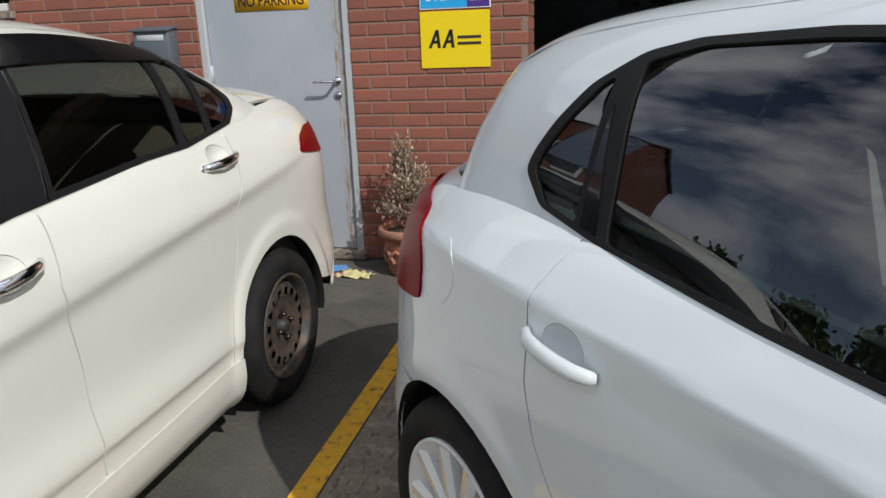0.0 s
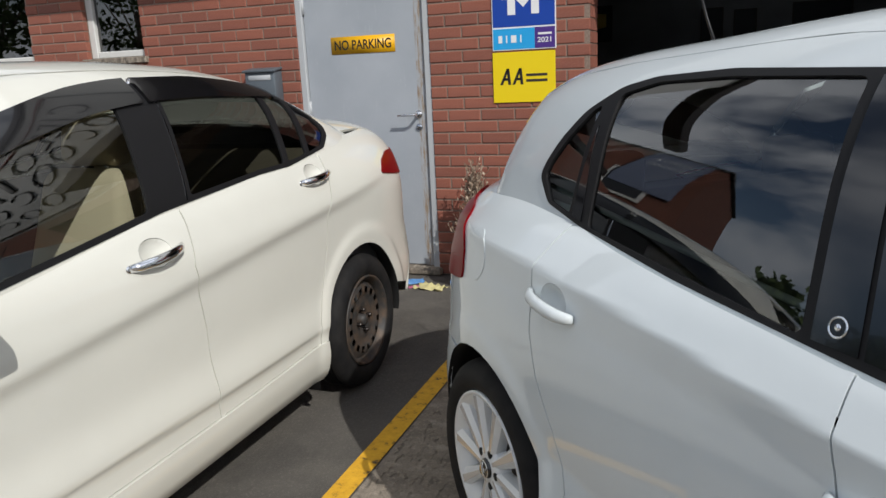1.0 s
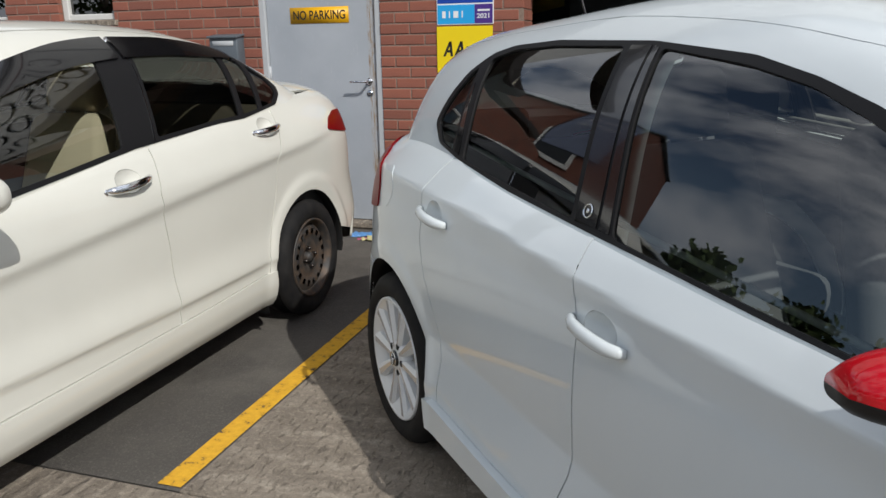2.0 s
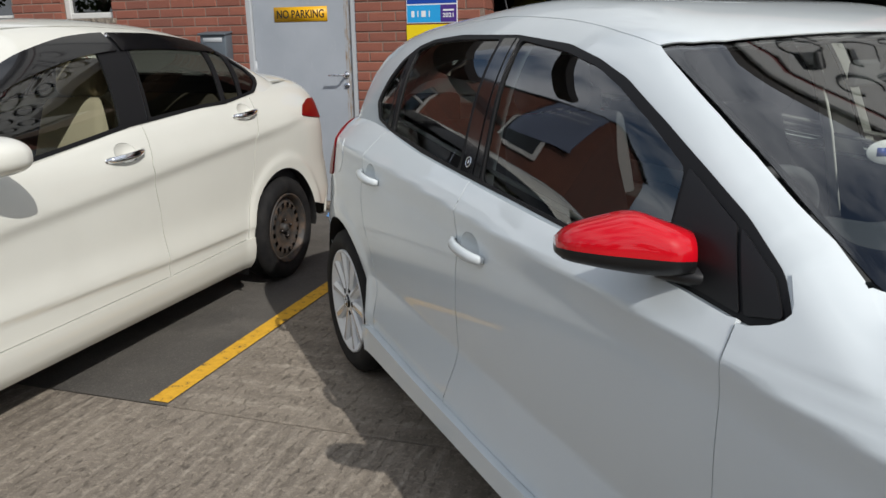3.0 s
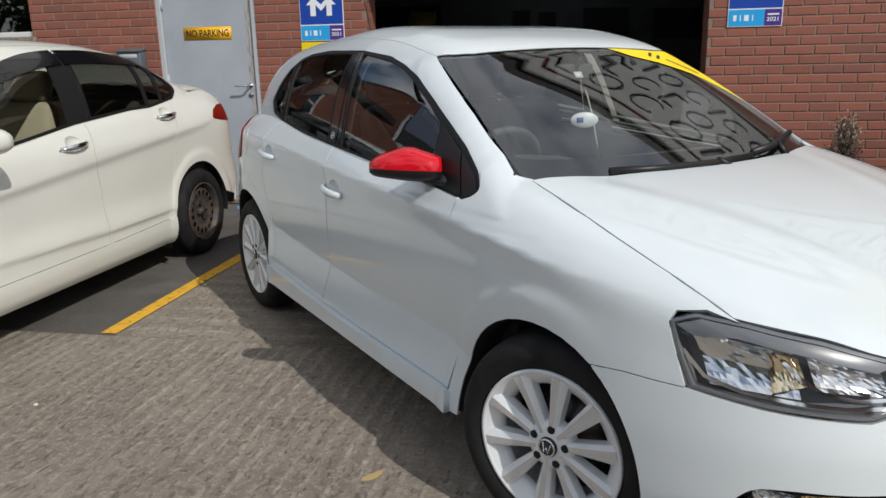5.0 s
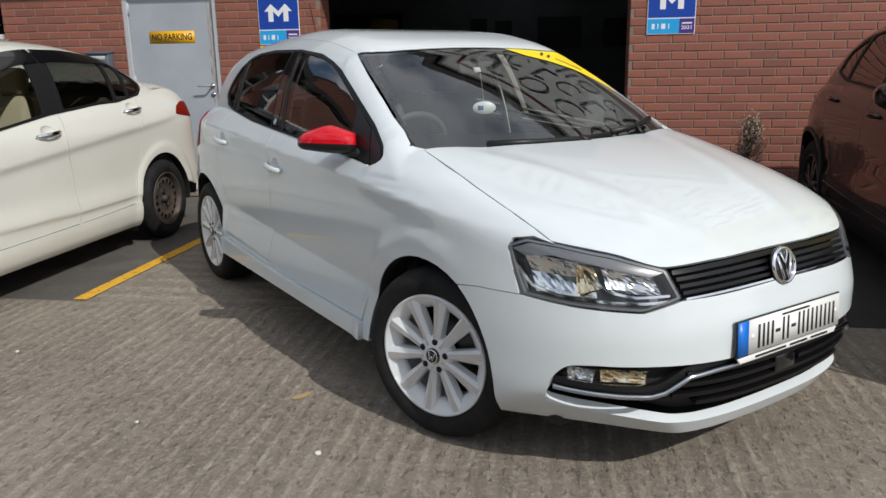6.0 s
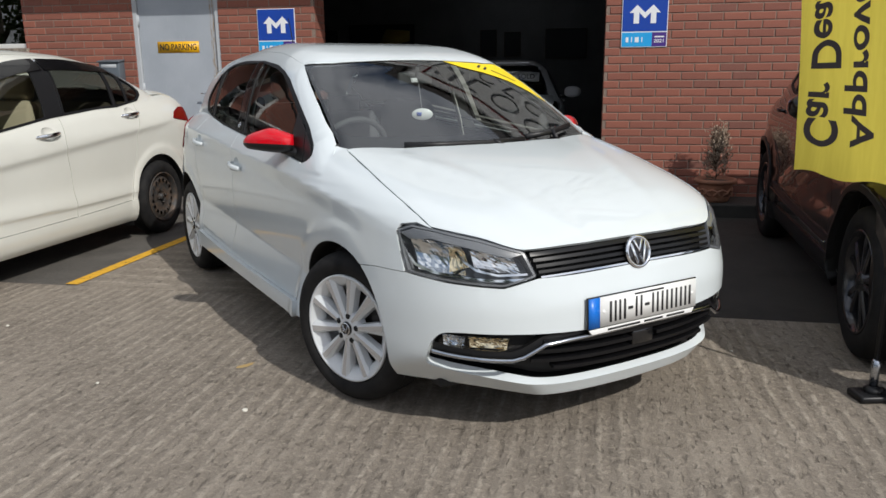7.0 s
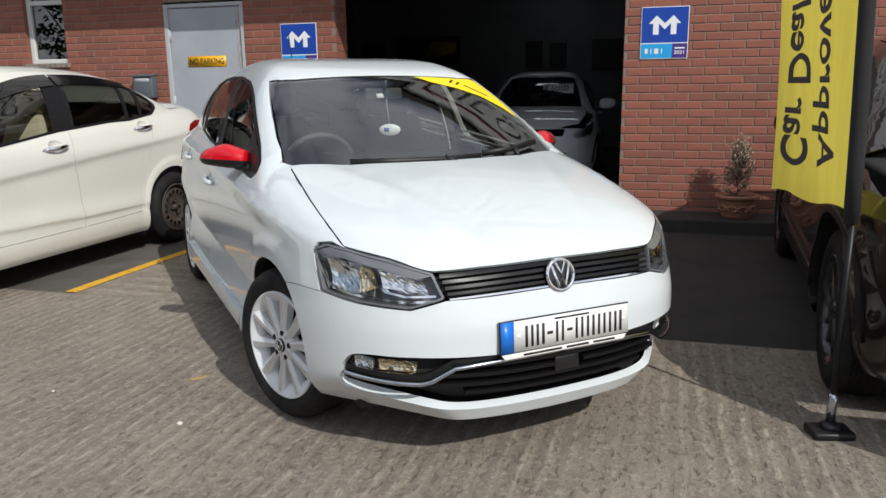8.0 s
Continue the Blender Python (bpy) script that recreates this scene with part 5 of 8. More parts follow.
    mouth = mouth_half + mirrored(mouth_half[1:-1])
    bumper = panel("front_bumper", [loop, rounded(mouth, 0.02)], nose_body, WHITE, car, h=0.018, depth=0.03, gap=0.0, off=0.0022)
    panel("lower_grille", inset(mouth, -0.006), nose_body, SHELL, car, h=0.04, depth=0.0, off=-0.055, label="black plastic lower grille")
    grille_rows(car, nose_body, wp)
    # upper grille
    gl = [wp(3.178, -0.425, 0.700), wp(3.205, -0.25, 0.703), wp(3.215, 0, 0.703)]
    gb = [wp(3.262, 0, 0.624), wp(3.257, -0.2, 0.621), wp(3.226, -0.398, 0.617)]
    up = gl + mirrored(gl[:2]) + mirrored(gb[1:]) + gb
    panel("upper_grille", up, nose_body, SHELL, car, h=0.03, depth=0.0, off=-0.035, label="gloss black slatted grille")
    for zt, o1, m2, th in ((0.699, -0.004, SLAT, 0.012), (0.680, -0.002, SLAT, 0.010), (0.661, -0.001, SLAT, 0.010), (0.643, 0.0, SLAT, 0.009), (0.627, 0.003, CHROME, 0.006), (0.619, 0.001, SLAT, 0.008)):
        yy = 0.418 - (0.70 - zt) * 0.25
        line = [nosed(K, yy * i / 12, zt - 0.008 * abs(i / 12) ** 3) for i in range(-12, 13)]
        ribbon("grille_bar" if m2 is not CHROME else "chrome_bar", line, nose_body, th, m2, car, off=o1, thick=0.022, h=0.03)
    # badge
    p, nrm = nose_body(np.array([nosed(K, 0.0, 0.661)]))
    bp = Vector(p[0])
    face = Matrix.Translation(bp + Vector((0.012, 0, 0))) @ Vector((1, 0, 0.25)).to_track_quat("Z", "Y").to_matrix().to_4x4()
    b = part("badge", turned(lathe([(0.0, -0.012), (0.052, -0.012), (0.058, -0.006), (0.058, 0.0), (0.054, 0.003), (0.0, 0.003)], 48, "Z"), face), GLOSSBLACK, car, "round badge with chrome ring")
    part("badge_ring", turned(lathe([(0.046, 0.003), (0.049, 0.0075), (0.054, 0.0075), (0.058, 0.002)], 48, "Z"), face), CHROME, b)
    for pts in ([(-0.034, 0.033), (-0.013, -0.040), (0.0, -0.004), (0.013, -0.040), (0.034, 0.033)], [(-0.019, 0.042), (0.0, 0.004), (0.019, 0.042)]):
        part("badge_stroke", turned(tube([(x, y, 0.006) for x, y in pts], 0.0052, 8, 0.6), face), CHROME, b)
    # number plate: bars for what stands on it
    plate(car, Matrix.Translation((3.298, 0.003, 0.484)) @ Matrix.Rotation(radians(90), 4, "Z") @ Matrix.Rotation(radians(-3), 4, "X"))
    # tow-eye cover
    ty = [nosed(K, y, z) for y, z in ((-0.454, 0.442), (-0.408, 0.442), (-0.408, 0.486), (-0.454, 0.486))]
    panel("tow_cover", rounded(ty, 0.005), nose_body, WHITE, car, h=0.02, depth=0.003, off=0.0012)
    for s in (-1, 1):
        headlamp(car, nose_body, wp, s)
    # wheels
    for x, st in ((0.0, 0.0), (2.47, 20.0)):
        put_wheel(car, alloy_wheel, x, -0.70 if x == 0 else -0.695, 0.302, st, 8 if x else 20)
        put_wheel(car, alloy_wheel, x, 0.70, 0.302, st, 8, True)
    cabin_of(car, K)
    # underbody; unseen inner sills and undertray added to stop sun leaking through
    part("floor_pan", box_bm(-0.45, 2.95, -0.62, 0.62, 0.17, 0.24, 0.02), SHELL, car)
    for y in (-0.685, 0.685):
        part("inner_sill", box_bm(0.40, 2.08, y - 0.085, y + 0.085, 0.20, 0.30, 0.02), SHELL, car)
    tray = [(2.70, 0.60), (2.86, 0.63), (2.98, 0.565), (3.12, 0.455), (3.19, 0.34), (3.20, 0.0)]
    bm = bmesh.new()
    f = bm.faces.new([bm.verts.new((x, y, 0.205)) for x, y in tray + [(x, -y) for x, y in tray[:-1][::-1]]])
    ext = bmesh.ops.extrude_face_region(bm, geom=[f])
    bmesh.ops.translate(bm, vec=(0, 0, 0.03), verts=[v for v in ext["geom"] if isinstance(v, bmesh.types.BMVert)])
    part("undertray", bm, SHELL, car, smooth=False)
    part("bulkhead", box_bm(2.15, 2.25, -0.70, 0.70, 0.25, 0.9, 0.02), SHELL, car)
    part("bay", box_bm(2.3, 3.10, -0.38, 0.38, 0.25, 0.62, 0.03), SHELL, car)
    return car


def mirror_shell(s, upper):
    """Half of a wing mirror's shell, lofted from the inner end to a blunt point outwards."""
    bm = bmesh.new()
    n, k = 18, 24
    hi = curve([(0.0, 0.046), (0.2, 0.060), (0.42, 0.072), (0.7, 0.056), (0.92, 0.034), (1.0, 0.016)])
    lo = curve([(0.0, 0.032), (0.3, 0.037), (0.8, 0.029), (0.94, 0.024), (1.0, 0.014)])
    fore = curve([(0.0, 0.060), (0.2, 0.082), (0.6, 0.078), (0.9, 0.058), (1.0, 0.034)])
    aft = curve([(0.0, 0.030), (0.2, 0.042), (0.8, 0.038), (1.0, 0.022)])
    rows = []
    for i in range(n + 1):
        u = i / n
        row = []
        for q in range(k + 1):
            a = math.pi * q / k * (1 if upper else -1)
            c, d = math.cos(a), math.sin(a)
            sq = lambda w, e: math.copysign(abs(w) ** e, w)
            x = sq(c, 0.8) * float(fore(u) if c > 0 else aft(u)) - 0.045 * u
            z = sq(d, 0.85) * float(hi(u) if upper else lo(u))
            row.append(bm.verts.new((2.01 + x, s * (0.785 + 0.195 * u), 0.985 + 0.014 * u + z + 0.10 * x)))
        rows.append(row)
    for a, b in zip(rows, rows[1:]):
        for q in range(k):
            bm.faces.new((a[q], a[q + 1], b[q + 1], b[q]))
    bm.faces.new(rows[0])
    bm.faces.new(rows[-1])
    bmesh.ops.recalc_face_normals(bm, faces=bm.faces)
    return bm


def mirror_on(car, s):
    """A wing mirror: red cap, black lower half and foot, glass to the rear."""
    body = part("wing_mirror", mirror_shell(s, False), PLASTIC, car, "wing mirror with a glossy red cap")
    part("mirror_cap", mirror_shell(s, True), RED, body, "glossy red mirror cap")
    part("mirror_foot", tube([(2.015, s * 0.83, 0.966), (2.02, s * 0.775, 0.955), (2.02, s * 0.715, 0.945)], [0.034, 0.044, 0.055], 14, 0.5), PLASTIC, body)
    part("mirror_glass", turned(box_bm(-0.001, 0.001, -0.052, 0.052, -0.014, 0.018, 0.0), Matrix.Translation((1.947, s * 0.885, 0.99)) @ Matrix.Rotation(radians(12 * s), 4, "Z")), CHROME, body)
    # swept back from its foot on the door
    body.matrix_local = Matrix.Translation((1.905, s * 0.745, 0.975)) @ Matrix.Rotation(radians(26 * s), 4, "Z") @ Matrix.Diagonal((1.0, 1.14, 1.0, 1)) @ Matrix.Translation((-2.01, -s * 0.785, -0.99))


def dense_line(pts, k):
    out = []
    for a, b in zip(pts, pts[1:]):
        out += [(a[0] + (b[0] - a[0]) * i / k, a[1] + (b[1] - a[1]) * i / k) for i in range(k)]
    return out + [pts[-1]]


def grille_rows(car, lay, wp):
    """Slats, bright strip and fog lamps of the lower opening."""
    K = HATCH
    for k, z in enumerate((0.388, 0.356, 0.324, 0.292)):
        yy = 0.40 + 0.02 * k if z > 0.30 else 0.36
        line = [nosed(K, yy * i / 14, z + 0.012 * (i / 14) ** 2) for i in range(-14, 15)]
        if k == 1:
            line_l, line_r = line[:14], line[17:]
            for l in (line_l, line_r):
                ribbon("grille_slat", l, lay, 0.013, SLAT, car, off=-0.006, thick=0.035, h=0.03)
            continue
        ribbon("grille_slat", line, lay, 0.013, SLAT, car, off=-0.006, thick=0.035, h=0.03)
    part("sensor_block", box_bm(3.25, 3.285, -0.03, 0.07, 0.328, 0.382, 0.006), GLOSSBLACK, car)
    for s in (-1, 1):
        line = [wp(3.012, s * 0.693, 0.356), wp(3.08, s * 0.645, 0.350), wp(3.168, s * 0.562, 0.344), wp(3.21, s * 0.50, 0.343), wp(3.226, s * 0.465, 0.352), wp(3.253, s * 0.395, 0.393), wp(3.27, s * 0.31, 0.401), wp(3.285, s * 0.208, 0.406), wp(3.289, 0, 0.409)]
        path = [(lay(np.array([q]))[0][0] + lay(np.array([q]))[1][0] * 0.001) for q in dense_line(line, 5)]
        part("bright_strip", tube([tuple(q) for q in path], 0.0075, 10), SATIN, car, "satin chrome strip")
        line2 = [(a, b + 0.016) for a, b in line]
        ribbon("strip_bed", line2, lay, 0.022, PLASTIC, car, off=-0.012, thick=0.02, h=0.02)
        fog = rounded([wp(3.05, s * 0.672, 0.420), wp(3.11, s * 0.625, 0.424), wp(3.195, s * 0.525, 0.416), wp(3.218, s * 0.485, 0.388), wp(3.19, s * 0.535, 0.374), wp(3.10, s * 0.635, 0.378), wp(3.03, s * 0.685, 0.384)], 0.012)
        f = panel("fog_lamp", fog, lay, LENSGLASS, car, "clear fog lamp with a warm reflector", h=0.02, depth=0.006, off=-0.006)
        f.visible_shadow = False
        for (u0, u1), mm in (((0.05, 0.36), REFLECTOR), ((0.40, 0.93), AMBER)):
            at = lambda u, z: wp(3.03 + 0.19 * u, s * (0.685 - 0.19 * u), z)
            faceted_bowl("fog_reflector", [at(u0, 0.419), at(u1, 0.416), at(u1 - 0.03, 0.378), at(u0 + 0.02, 0.381)], lay, mm, f, 0.018)


def faceted_bowl(name, quad, lay, material, parent, deep):
    """A dished, fluted reflector behind a lens, between four corners of a skin."""
    bm = bmesh.new()
    facet = random.Random(len(name) + int(quad[0][1] * 1000))
    n, k = 14, 8
    rows = []
    for i in range(n + 1):
        row = []
        for j in range(k + 1):
            u, v = i / n, j / k
            a = [(1 - u) * ((1 - v) * quad[0][c] + v * quad[3][c]) + u * ((1 - v) * quad[1][c] + v * quad[2][c]) for c in (0, 1)]
            p, nr = lay(np.array([a]))
            d = deep * (0.25 + 0.75 * (1 - ((2 * u - 1) ** 2 + (2 * v - 1) ** 2) / 2)) + 0.0018 * facet.random()
            row.append(bm.verts.new(p[0] - nr[0] * (d + 0.008)))
        rows.append(row)
    for a, b in zip(rows, rows[1:]):
        for j in range(k):
            bm.faces.new((a[j], a[j + 1], b[j + 1], b[j]))
    return part(name, bm, material, parent, smooth=False)


def headlamp(car, lay, wp, s):
    w = lambda x, y, z: wp(x, s * y, z)
    lens = [w(2.845, 0.73, 0.750), w(2.86, 0.73, 0.70), w(2.90, 0.72, 0.614), w(3.045, 0.65, 0.602), w(3.18, 0.515, 0.592), w(3.222, 0.414, 0.622), w(3.176, 0.435, 0.700), w(3.08, 0.55, 0.740), w(2.97, 0.65, 0.764), w(2.89, 0.70, 0.771)]
    lens = rounded(lens, 0.008)
    lamp = panel("headlamp", inset(lens, -0.002), lay, LENSGLASS, car, "clear headlamp with twin reflectors in a dark housing", h=0.025, depth=0.007, off=0.0022, edge=LAMPDARK)
    lamp.visible_shadow = False
    panel("lamp_housing", lens, lay, LAMPDARK, lamp, h=0.04, depth=0.0, off=-0.055, label="dark grey lamp housing")
    # rim wall joining lens and housing
    panel("lamp_rim", [lens, inset(lens, 0.006)], lay, LAMPDARK, lamp, h=0.03, depth=0.055, off=-0.002)
    # dark eyebrow along the upper edge
    brow = [w(2.855, 0.725, 0.742), w(2.90, 0.695, 0.762), w(2.97, 0.648, 0.756), w(3.08, 0.548, 0.732), w(3.172, 0.438, 0.693), w(3.15, 0.475, 0.682), w(3.06, 0.575, 0.713), w(2.96, 0.66, 0.735), w(2.89, 0.705, 0.725)]
    panel("lamp_brow", brow, lay, LAMPDARK, lamp, h=0.03, depth=0.01, off=-0.004)
    faceted_bowl("main_reflector", [w(2.880, 0.712, 0.735), w(3.045, 0.597, 0.722), w(3.085, 0.605, 0.625), w(2.930, 0.70, 0.628)], lay, REFLECTOR, lamp, 0.03)
    faceted_bowl("dip_reflector", [w(3.01, 0.625, 0.715), w(3.05, 0.59, 0.708), w(3.09, 0.595, 0.652), w(3.04, 0.64, 0.632)], lay, AMBER, lamp, 0.014)
    faceted_bowl("side_reflector", [w(3.065, 0.58, 0.714), w(3.16, 0.465, 0.684), w(3.195, 0.455, 0.634), w(3.105, 0.582, 0.645)], lay, REFLECTOR, lamp, 0.02)
    line = [w(2.875, 0.725, 0.69), w(2.92, 0.705, 0.643), w(2.99, 0.672, 0.625), w(3.09, 0.605, 0.617), w(3.16, 0.535, 0.611), w(3.205, 0.44, 0.615)]
    ribbon("lamp_strip", line, lay, 0.008, REFLECTOR, lamp, off=-0.012, h=0.02)
    line = [w(3.04, 0.615, 0.698), w(3.07, 0.60, 0.668), w(3.11, 0.575, 0.642), w(3.16, 0.525, 0.629), w(3.208, 0.438, 0.631)]
    ribbon("lamp_strip", line, lay, 0.007, REFLECTOR, lamp, off=-0.010, h=0.02)


LAMPDARK = mat("lamp_housing_grey", (0.16, 0.168, 0.182), 0.3)
PLATEWHITE = mat("white_plate", (0.82, 0.82, 0.80), 0.35)
PLATEBLUE = mat("blue_plate_band", (0.01, 0.16, 0.62), 0.35)


def plate(car, m):
    """A number plate with a blue band; what is lettered on it is given as plain bars."""
    p = part("number_plate", prism([(-0.26, -0.056), (0.26, -0.056), (0.26, 0.056), (-0.26, 0.056)], 0.008, 0.002), GLOSSBLACK, car, "white number plate with a blue band")
    p.matrix_local = m
    part("plate_face", prism([(-0.207, -0.052), (0.256, -0.052), (0.256, 0.052), (-0.207, 0.052)], 0.003), PLATEWHITE, p).location = (0, -0.003, 0)
    part("plate_band", prism([(-0.256, -0.052), (-0.208, -0.052), (-0.208, 0.052), (-0.256, 0.052)], 0.003), PLATEBLUE, p).location = (0, -0.003, 0)
    x = -0.165
    for w in (0.010, 0.034, 0.010, 0.022, 0.036, 0.022, 0.036, 0.036, 0.036, 0.036, 0.010):
        tall = 0.005 if w == 0.022 else 0.036
        for x0, x1 in ([(x, x + w)] if w < 0.03 else [(x + 0.002, x + 0.011), (x + w - 0.011, x + w - 0.002)]):
            part("plate_bar", prism([(x0, -tall), (x1, -tall), (x1, tall), (x0, tall)], 0.001), INK, p).location = (0, -0.0042, -0.004)
        x += w + 0.0105
    part("plate_bar", prism([(-0.07, 0.0), (0.07, 0.0), (0.07, 0.006), (-0.07, 0.006)], 0.001), INK, p).location = (0.02, -0.0042, 0.038)
    cap = part("plate_holder", prism([(-0.24, -0.074), (0.24, -0.074), (0.252, -0.057), (-0.252, -0.057)], 0.006, 0.001), PLATEWHITE, p, "pale lip of the plate holder")
    for x0, x1 in ((-0.17, -0.02), (0.0, 0.09), (0.11, 0.2)):
        part("holder_bar", prism([(x0, -0.069), (x1, -0.069), (x1, -0.062), (x0, -0.062)], 0.001), INK, cap).location = (0, -0.0012, 0)
    for sx in (-0.19, 0.235):
        part("plate_screw", turned(lathe([(0, -0.002), (0.006, -0.001), (0.007, 0.001)], 12), Matrix.Translation((sx, -0.004, 0))), PLATEWHITE, p)


def cabin_of(car, K, seat_mat=None, wheel_y=-0.36):
    seat_mat = seat_mat or CLOTH
    part("dashboard", dash_bm(), CABIN, car, "dark dashboard")
    for y in (-0.36, 0.36):
        seat_of(car, 1.05, y, seat_mat)
    part("rear_bench", box_bm(0.15, 0.62, -0.58, 0.58, 0.42, 0.58, 0.06, 3), seat_mat, car)
    part("rear_backrest", turned(box_bm(-0.07, 0.07, -0.58, 0.58, -0.02, 0.52, 0.05, 3), Matrix.Translation((0.10, 0, 0.52)) @ Matrix.Rotation(radians(-18), 4, "Y")), seat_mat, car)
    for y in (-0.36, 0.36):
        part("headrest", turned(box_bm(-0.045, 0.045, -0.12, 0.12, -0.07, 0.07, 0.03, 3), Matrix.Translation((-0.08, y, 1.06))), seat_mat, car)
    part("parcel_shelf", box_bm(-0.48, -0.06, -0.56, 0.56, 0.94, 0.96, 0.008), CABIN, car)
    st = Matrix.Translation((1.66, wheel_y, 0.90)) @ Matrix.Rotation(radians(-64), 4, "Y")
    ring = bmesh.new()
    rim = [[ring.verts.new((st @ Vector(((0.178 + 0.015 * math.cos(b)) * math.cos(a), (0.178 + 0.015 * math.cos(b)) * math.sin(a), 0.015 * math.sin(b))))) for b in [k * math.pi / 4 for k in range(8)]] for a in [k * math.pi / 18 for k in range(36)]]
    for i in range(36):
        for k in range(8):
            ring.faces.new((rim[i][k], rim[(i + 1) % 36][k], rim[(i + 1) % 36][(k + 1) % 8], rim[i][(k + 1) % 8]))
    sw = part("steering_wheel", ring, CABIN, car, "dark three-spoke steering wheel")
    hubm = turned(box_bm(-0.07, 0.07, -0.07, 0.07, -0.03, 0.01, 0.03, 3), st)
    part("wheel_boss", hubm, CABIN, sw)
    for a in (0, 90, -90):
        part("wheel_spoke", turned(box_bm(0.05, 0.175, -0.016, 0.016, -0.008, 0.008, 0.005), st @ Matrix.Rotation(radians(a + 180), 4, "Z")), CABIN, sw)
    m = part("inner_mirror", turned(box_bm(-0.012, 0.012, -0.11, 0.11, -0.03, 0.03, 0.011, 3), Matrix.Translation((1.66, 0.0, 1.25)) @ Matrix.Rotation(radians(12), 4, "Z")), CABIN, car)
    part("mirror_stalk", tube([(1.67, 0, 1.26), (1.70, 0, 1.315)], 0.008, 6), CABIN, m)


def dash_bm():
    prof = [(2.22, 0.90), (2.10, 0.925), (1.95, 0.945), (1.80, 0.935), (1.73, 0.90), (1.72, 0.80), (1.80, 0.62), (1.9, 0.5), (2.22, 0.5)]
    bm = bmesh.new()
    rows = []
    for y in np.linspace(-0.62, 0.62, 25):
        hump = 0.045 * math.exp(-((y + 0.36) / 0.15) ** 2)
        rows.append([bm.verts.new((x, y, z + (hump if 1 <= i <= 4 else 0))) for i, (x, z) in enumerate(prof)])
    for a, b in zip(rows, rows[1:]):
        for k in range(len(prof) - 1):
            bm.faces.new((a[k], a[k + 1], b[k + 1], b[k]))
    bmesh.ops.recalc_face_normals(bm, faces=bm.faces)
    return bm


def seat_of(car, x, y, m):
    s = part("front_seat", turned(box_bm(-0.26, 0.26, -0.25, 0.25, -0.08, 0.08, 0.06, 3), Matrix.Translation((x + 0.25, y, 0.5)) @ Matrix.Rotation(radians(-8), 4, "Y")), m, car)
    back = box_bm(-0.06, 0.06, -0.235, 0.235, 0.0, 0.62, 0.055, 3)
    for v in back.verts:
        k = 1 - 0.35 * max(0, (v.co.z - 0.35) / 0.3)
        v.co.y *= k
    part("backrest", turned(back, Matrix.Translation((x, y, 0.52)) @ Matrix.Rotation(radians(-16), 4, "Y")), m, s)
    part("headrest", turned(box_bm(-0.05, 0.05, -0.125, 0.125, -0.085, 0.085, 0.04, 3), Matrix.Translation((x - 0.20, y, 1.205)) @ Matrix.Rotation(radians(-12), 4, "Y")), m, s)
    for dy in (-0.05, 0.05):
        part("headrest_post", tube([(x - 0.165, y + dy, 1.08), (x - 0.19, y + dy, 1.17)], 0.006, 6), CHROME, s)


hatchback()

# ---- the pearl-white saloon ----
SEDAN_AT = Matrix.Translation((-1.735, 1.108, 0)) @ Matrix.Rotation(radians(-90.8), 4, "Z")


def sedan_crease(x, z):
    """A crease that climbs towards the tail, and one above the sill."""
    zc = 0.905 - 0.088 * x
    zl = 0.40 + 0.03 * np.clip(x - 1.0, 0, 2)
    up = 0.014 * np.exp(-np.where(z > zc, (z - zc) / 0.085, (zc - z) / 0.034) ** 2) * np.clip((x + 0.45) / 0.35, 0, 1)
    low = 0.011 * np.exp(-np.where(z > zl, (z - zl) / 0.075, (zl - z) / 0.018) ** 2)
    return up + low * np.exp(-((x - 1.2) / 0.9) ** 6)


SEDAN = Skin(
    side=[(0.15, 0.77), (0.22, 0.82), (0.30, 0.835), (0.40, 0.835), (0.55, 0.828), (0.70, 0.832), (0.85, 0.835), (0.95, 0.82), (1.05, 0.80), (1.3, 0.78)],
    plan=[(-0.95, 0.99), (-0.5, 1.0), (0.0, 1.0), (1.3, 1.0), (2.6, 0.99), (3.5, 0.94)],
    top=[(-0.98, 1.14), (-0.45, 1.19), (0.2, 1.19), (1.2, 1.11), (2.0, 1.05), (2.5, 1.0), (3.0, 0.90), (3.5, 0.75)],
    nose=[(0.1, 3.35), (0.3, 3.45), (0.6, 3.46), (0.8, 3.4), (1.2, 3.3)],
    tail=[(0.1, -0.78), (0.3, -0.885), (0.45, -0.945), (0.56, -0.93), (0.66, -0.885), (0.8, -0.87), (0.95, -0.84), (1.12, -0.86)],
    roof=[(-0.85, 1.0), (-0.50, 1.12), (-0.2, 1.245), (0.2, 1.39), (0.6, 1.45), (1.0, 1.466), (1.45, 1.452), (1.85, 1.35), (2.45, 1.02), (2.6, 0.94)],
    cab=[(0.8, 0.80), (1.0, 0.765), (1.2, 0.685), (1.42, 0.585), (1.55, 0.52)],
    bow=[(-0.6, -0.14), (0.5, -0.05), (1.0, 0.0), (1.9, 0.14), (2.5, 0.16)],
    cabx=[(-0.8, 0.93), (0.1, 1.0), (3.0, 1.0)],
    x0=2.35, x1=0.0, zs=0.6, p=3.2, m=7.0, n=3.0, nr=4.0, zb=0.8, pg=5.5, mg=6.0,
    wheels=(0.0, 2.6), flare=0.014, rad=0.30, extra=sedan_crease)


def along(f, a, b, n=10):
    return [(a + (b - a) * i / n, float(f(a + (b - a) * i / n))) for i in range(n + 1)]


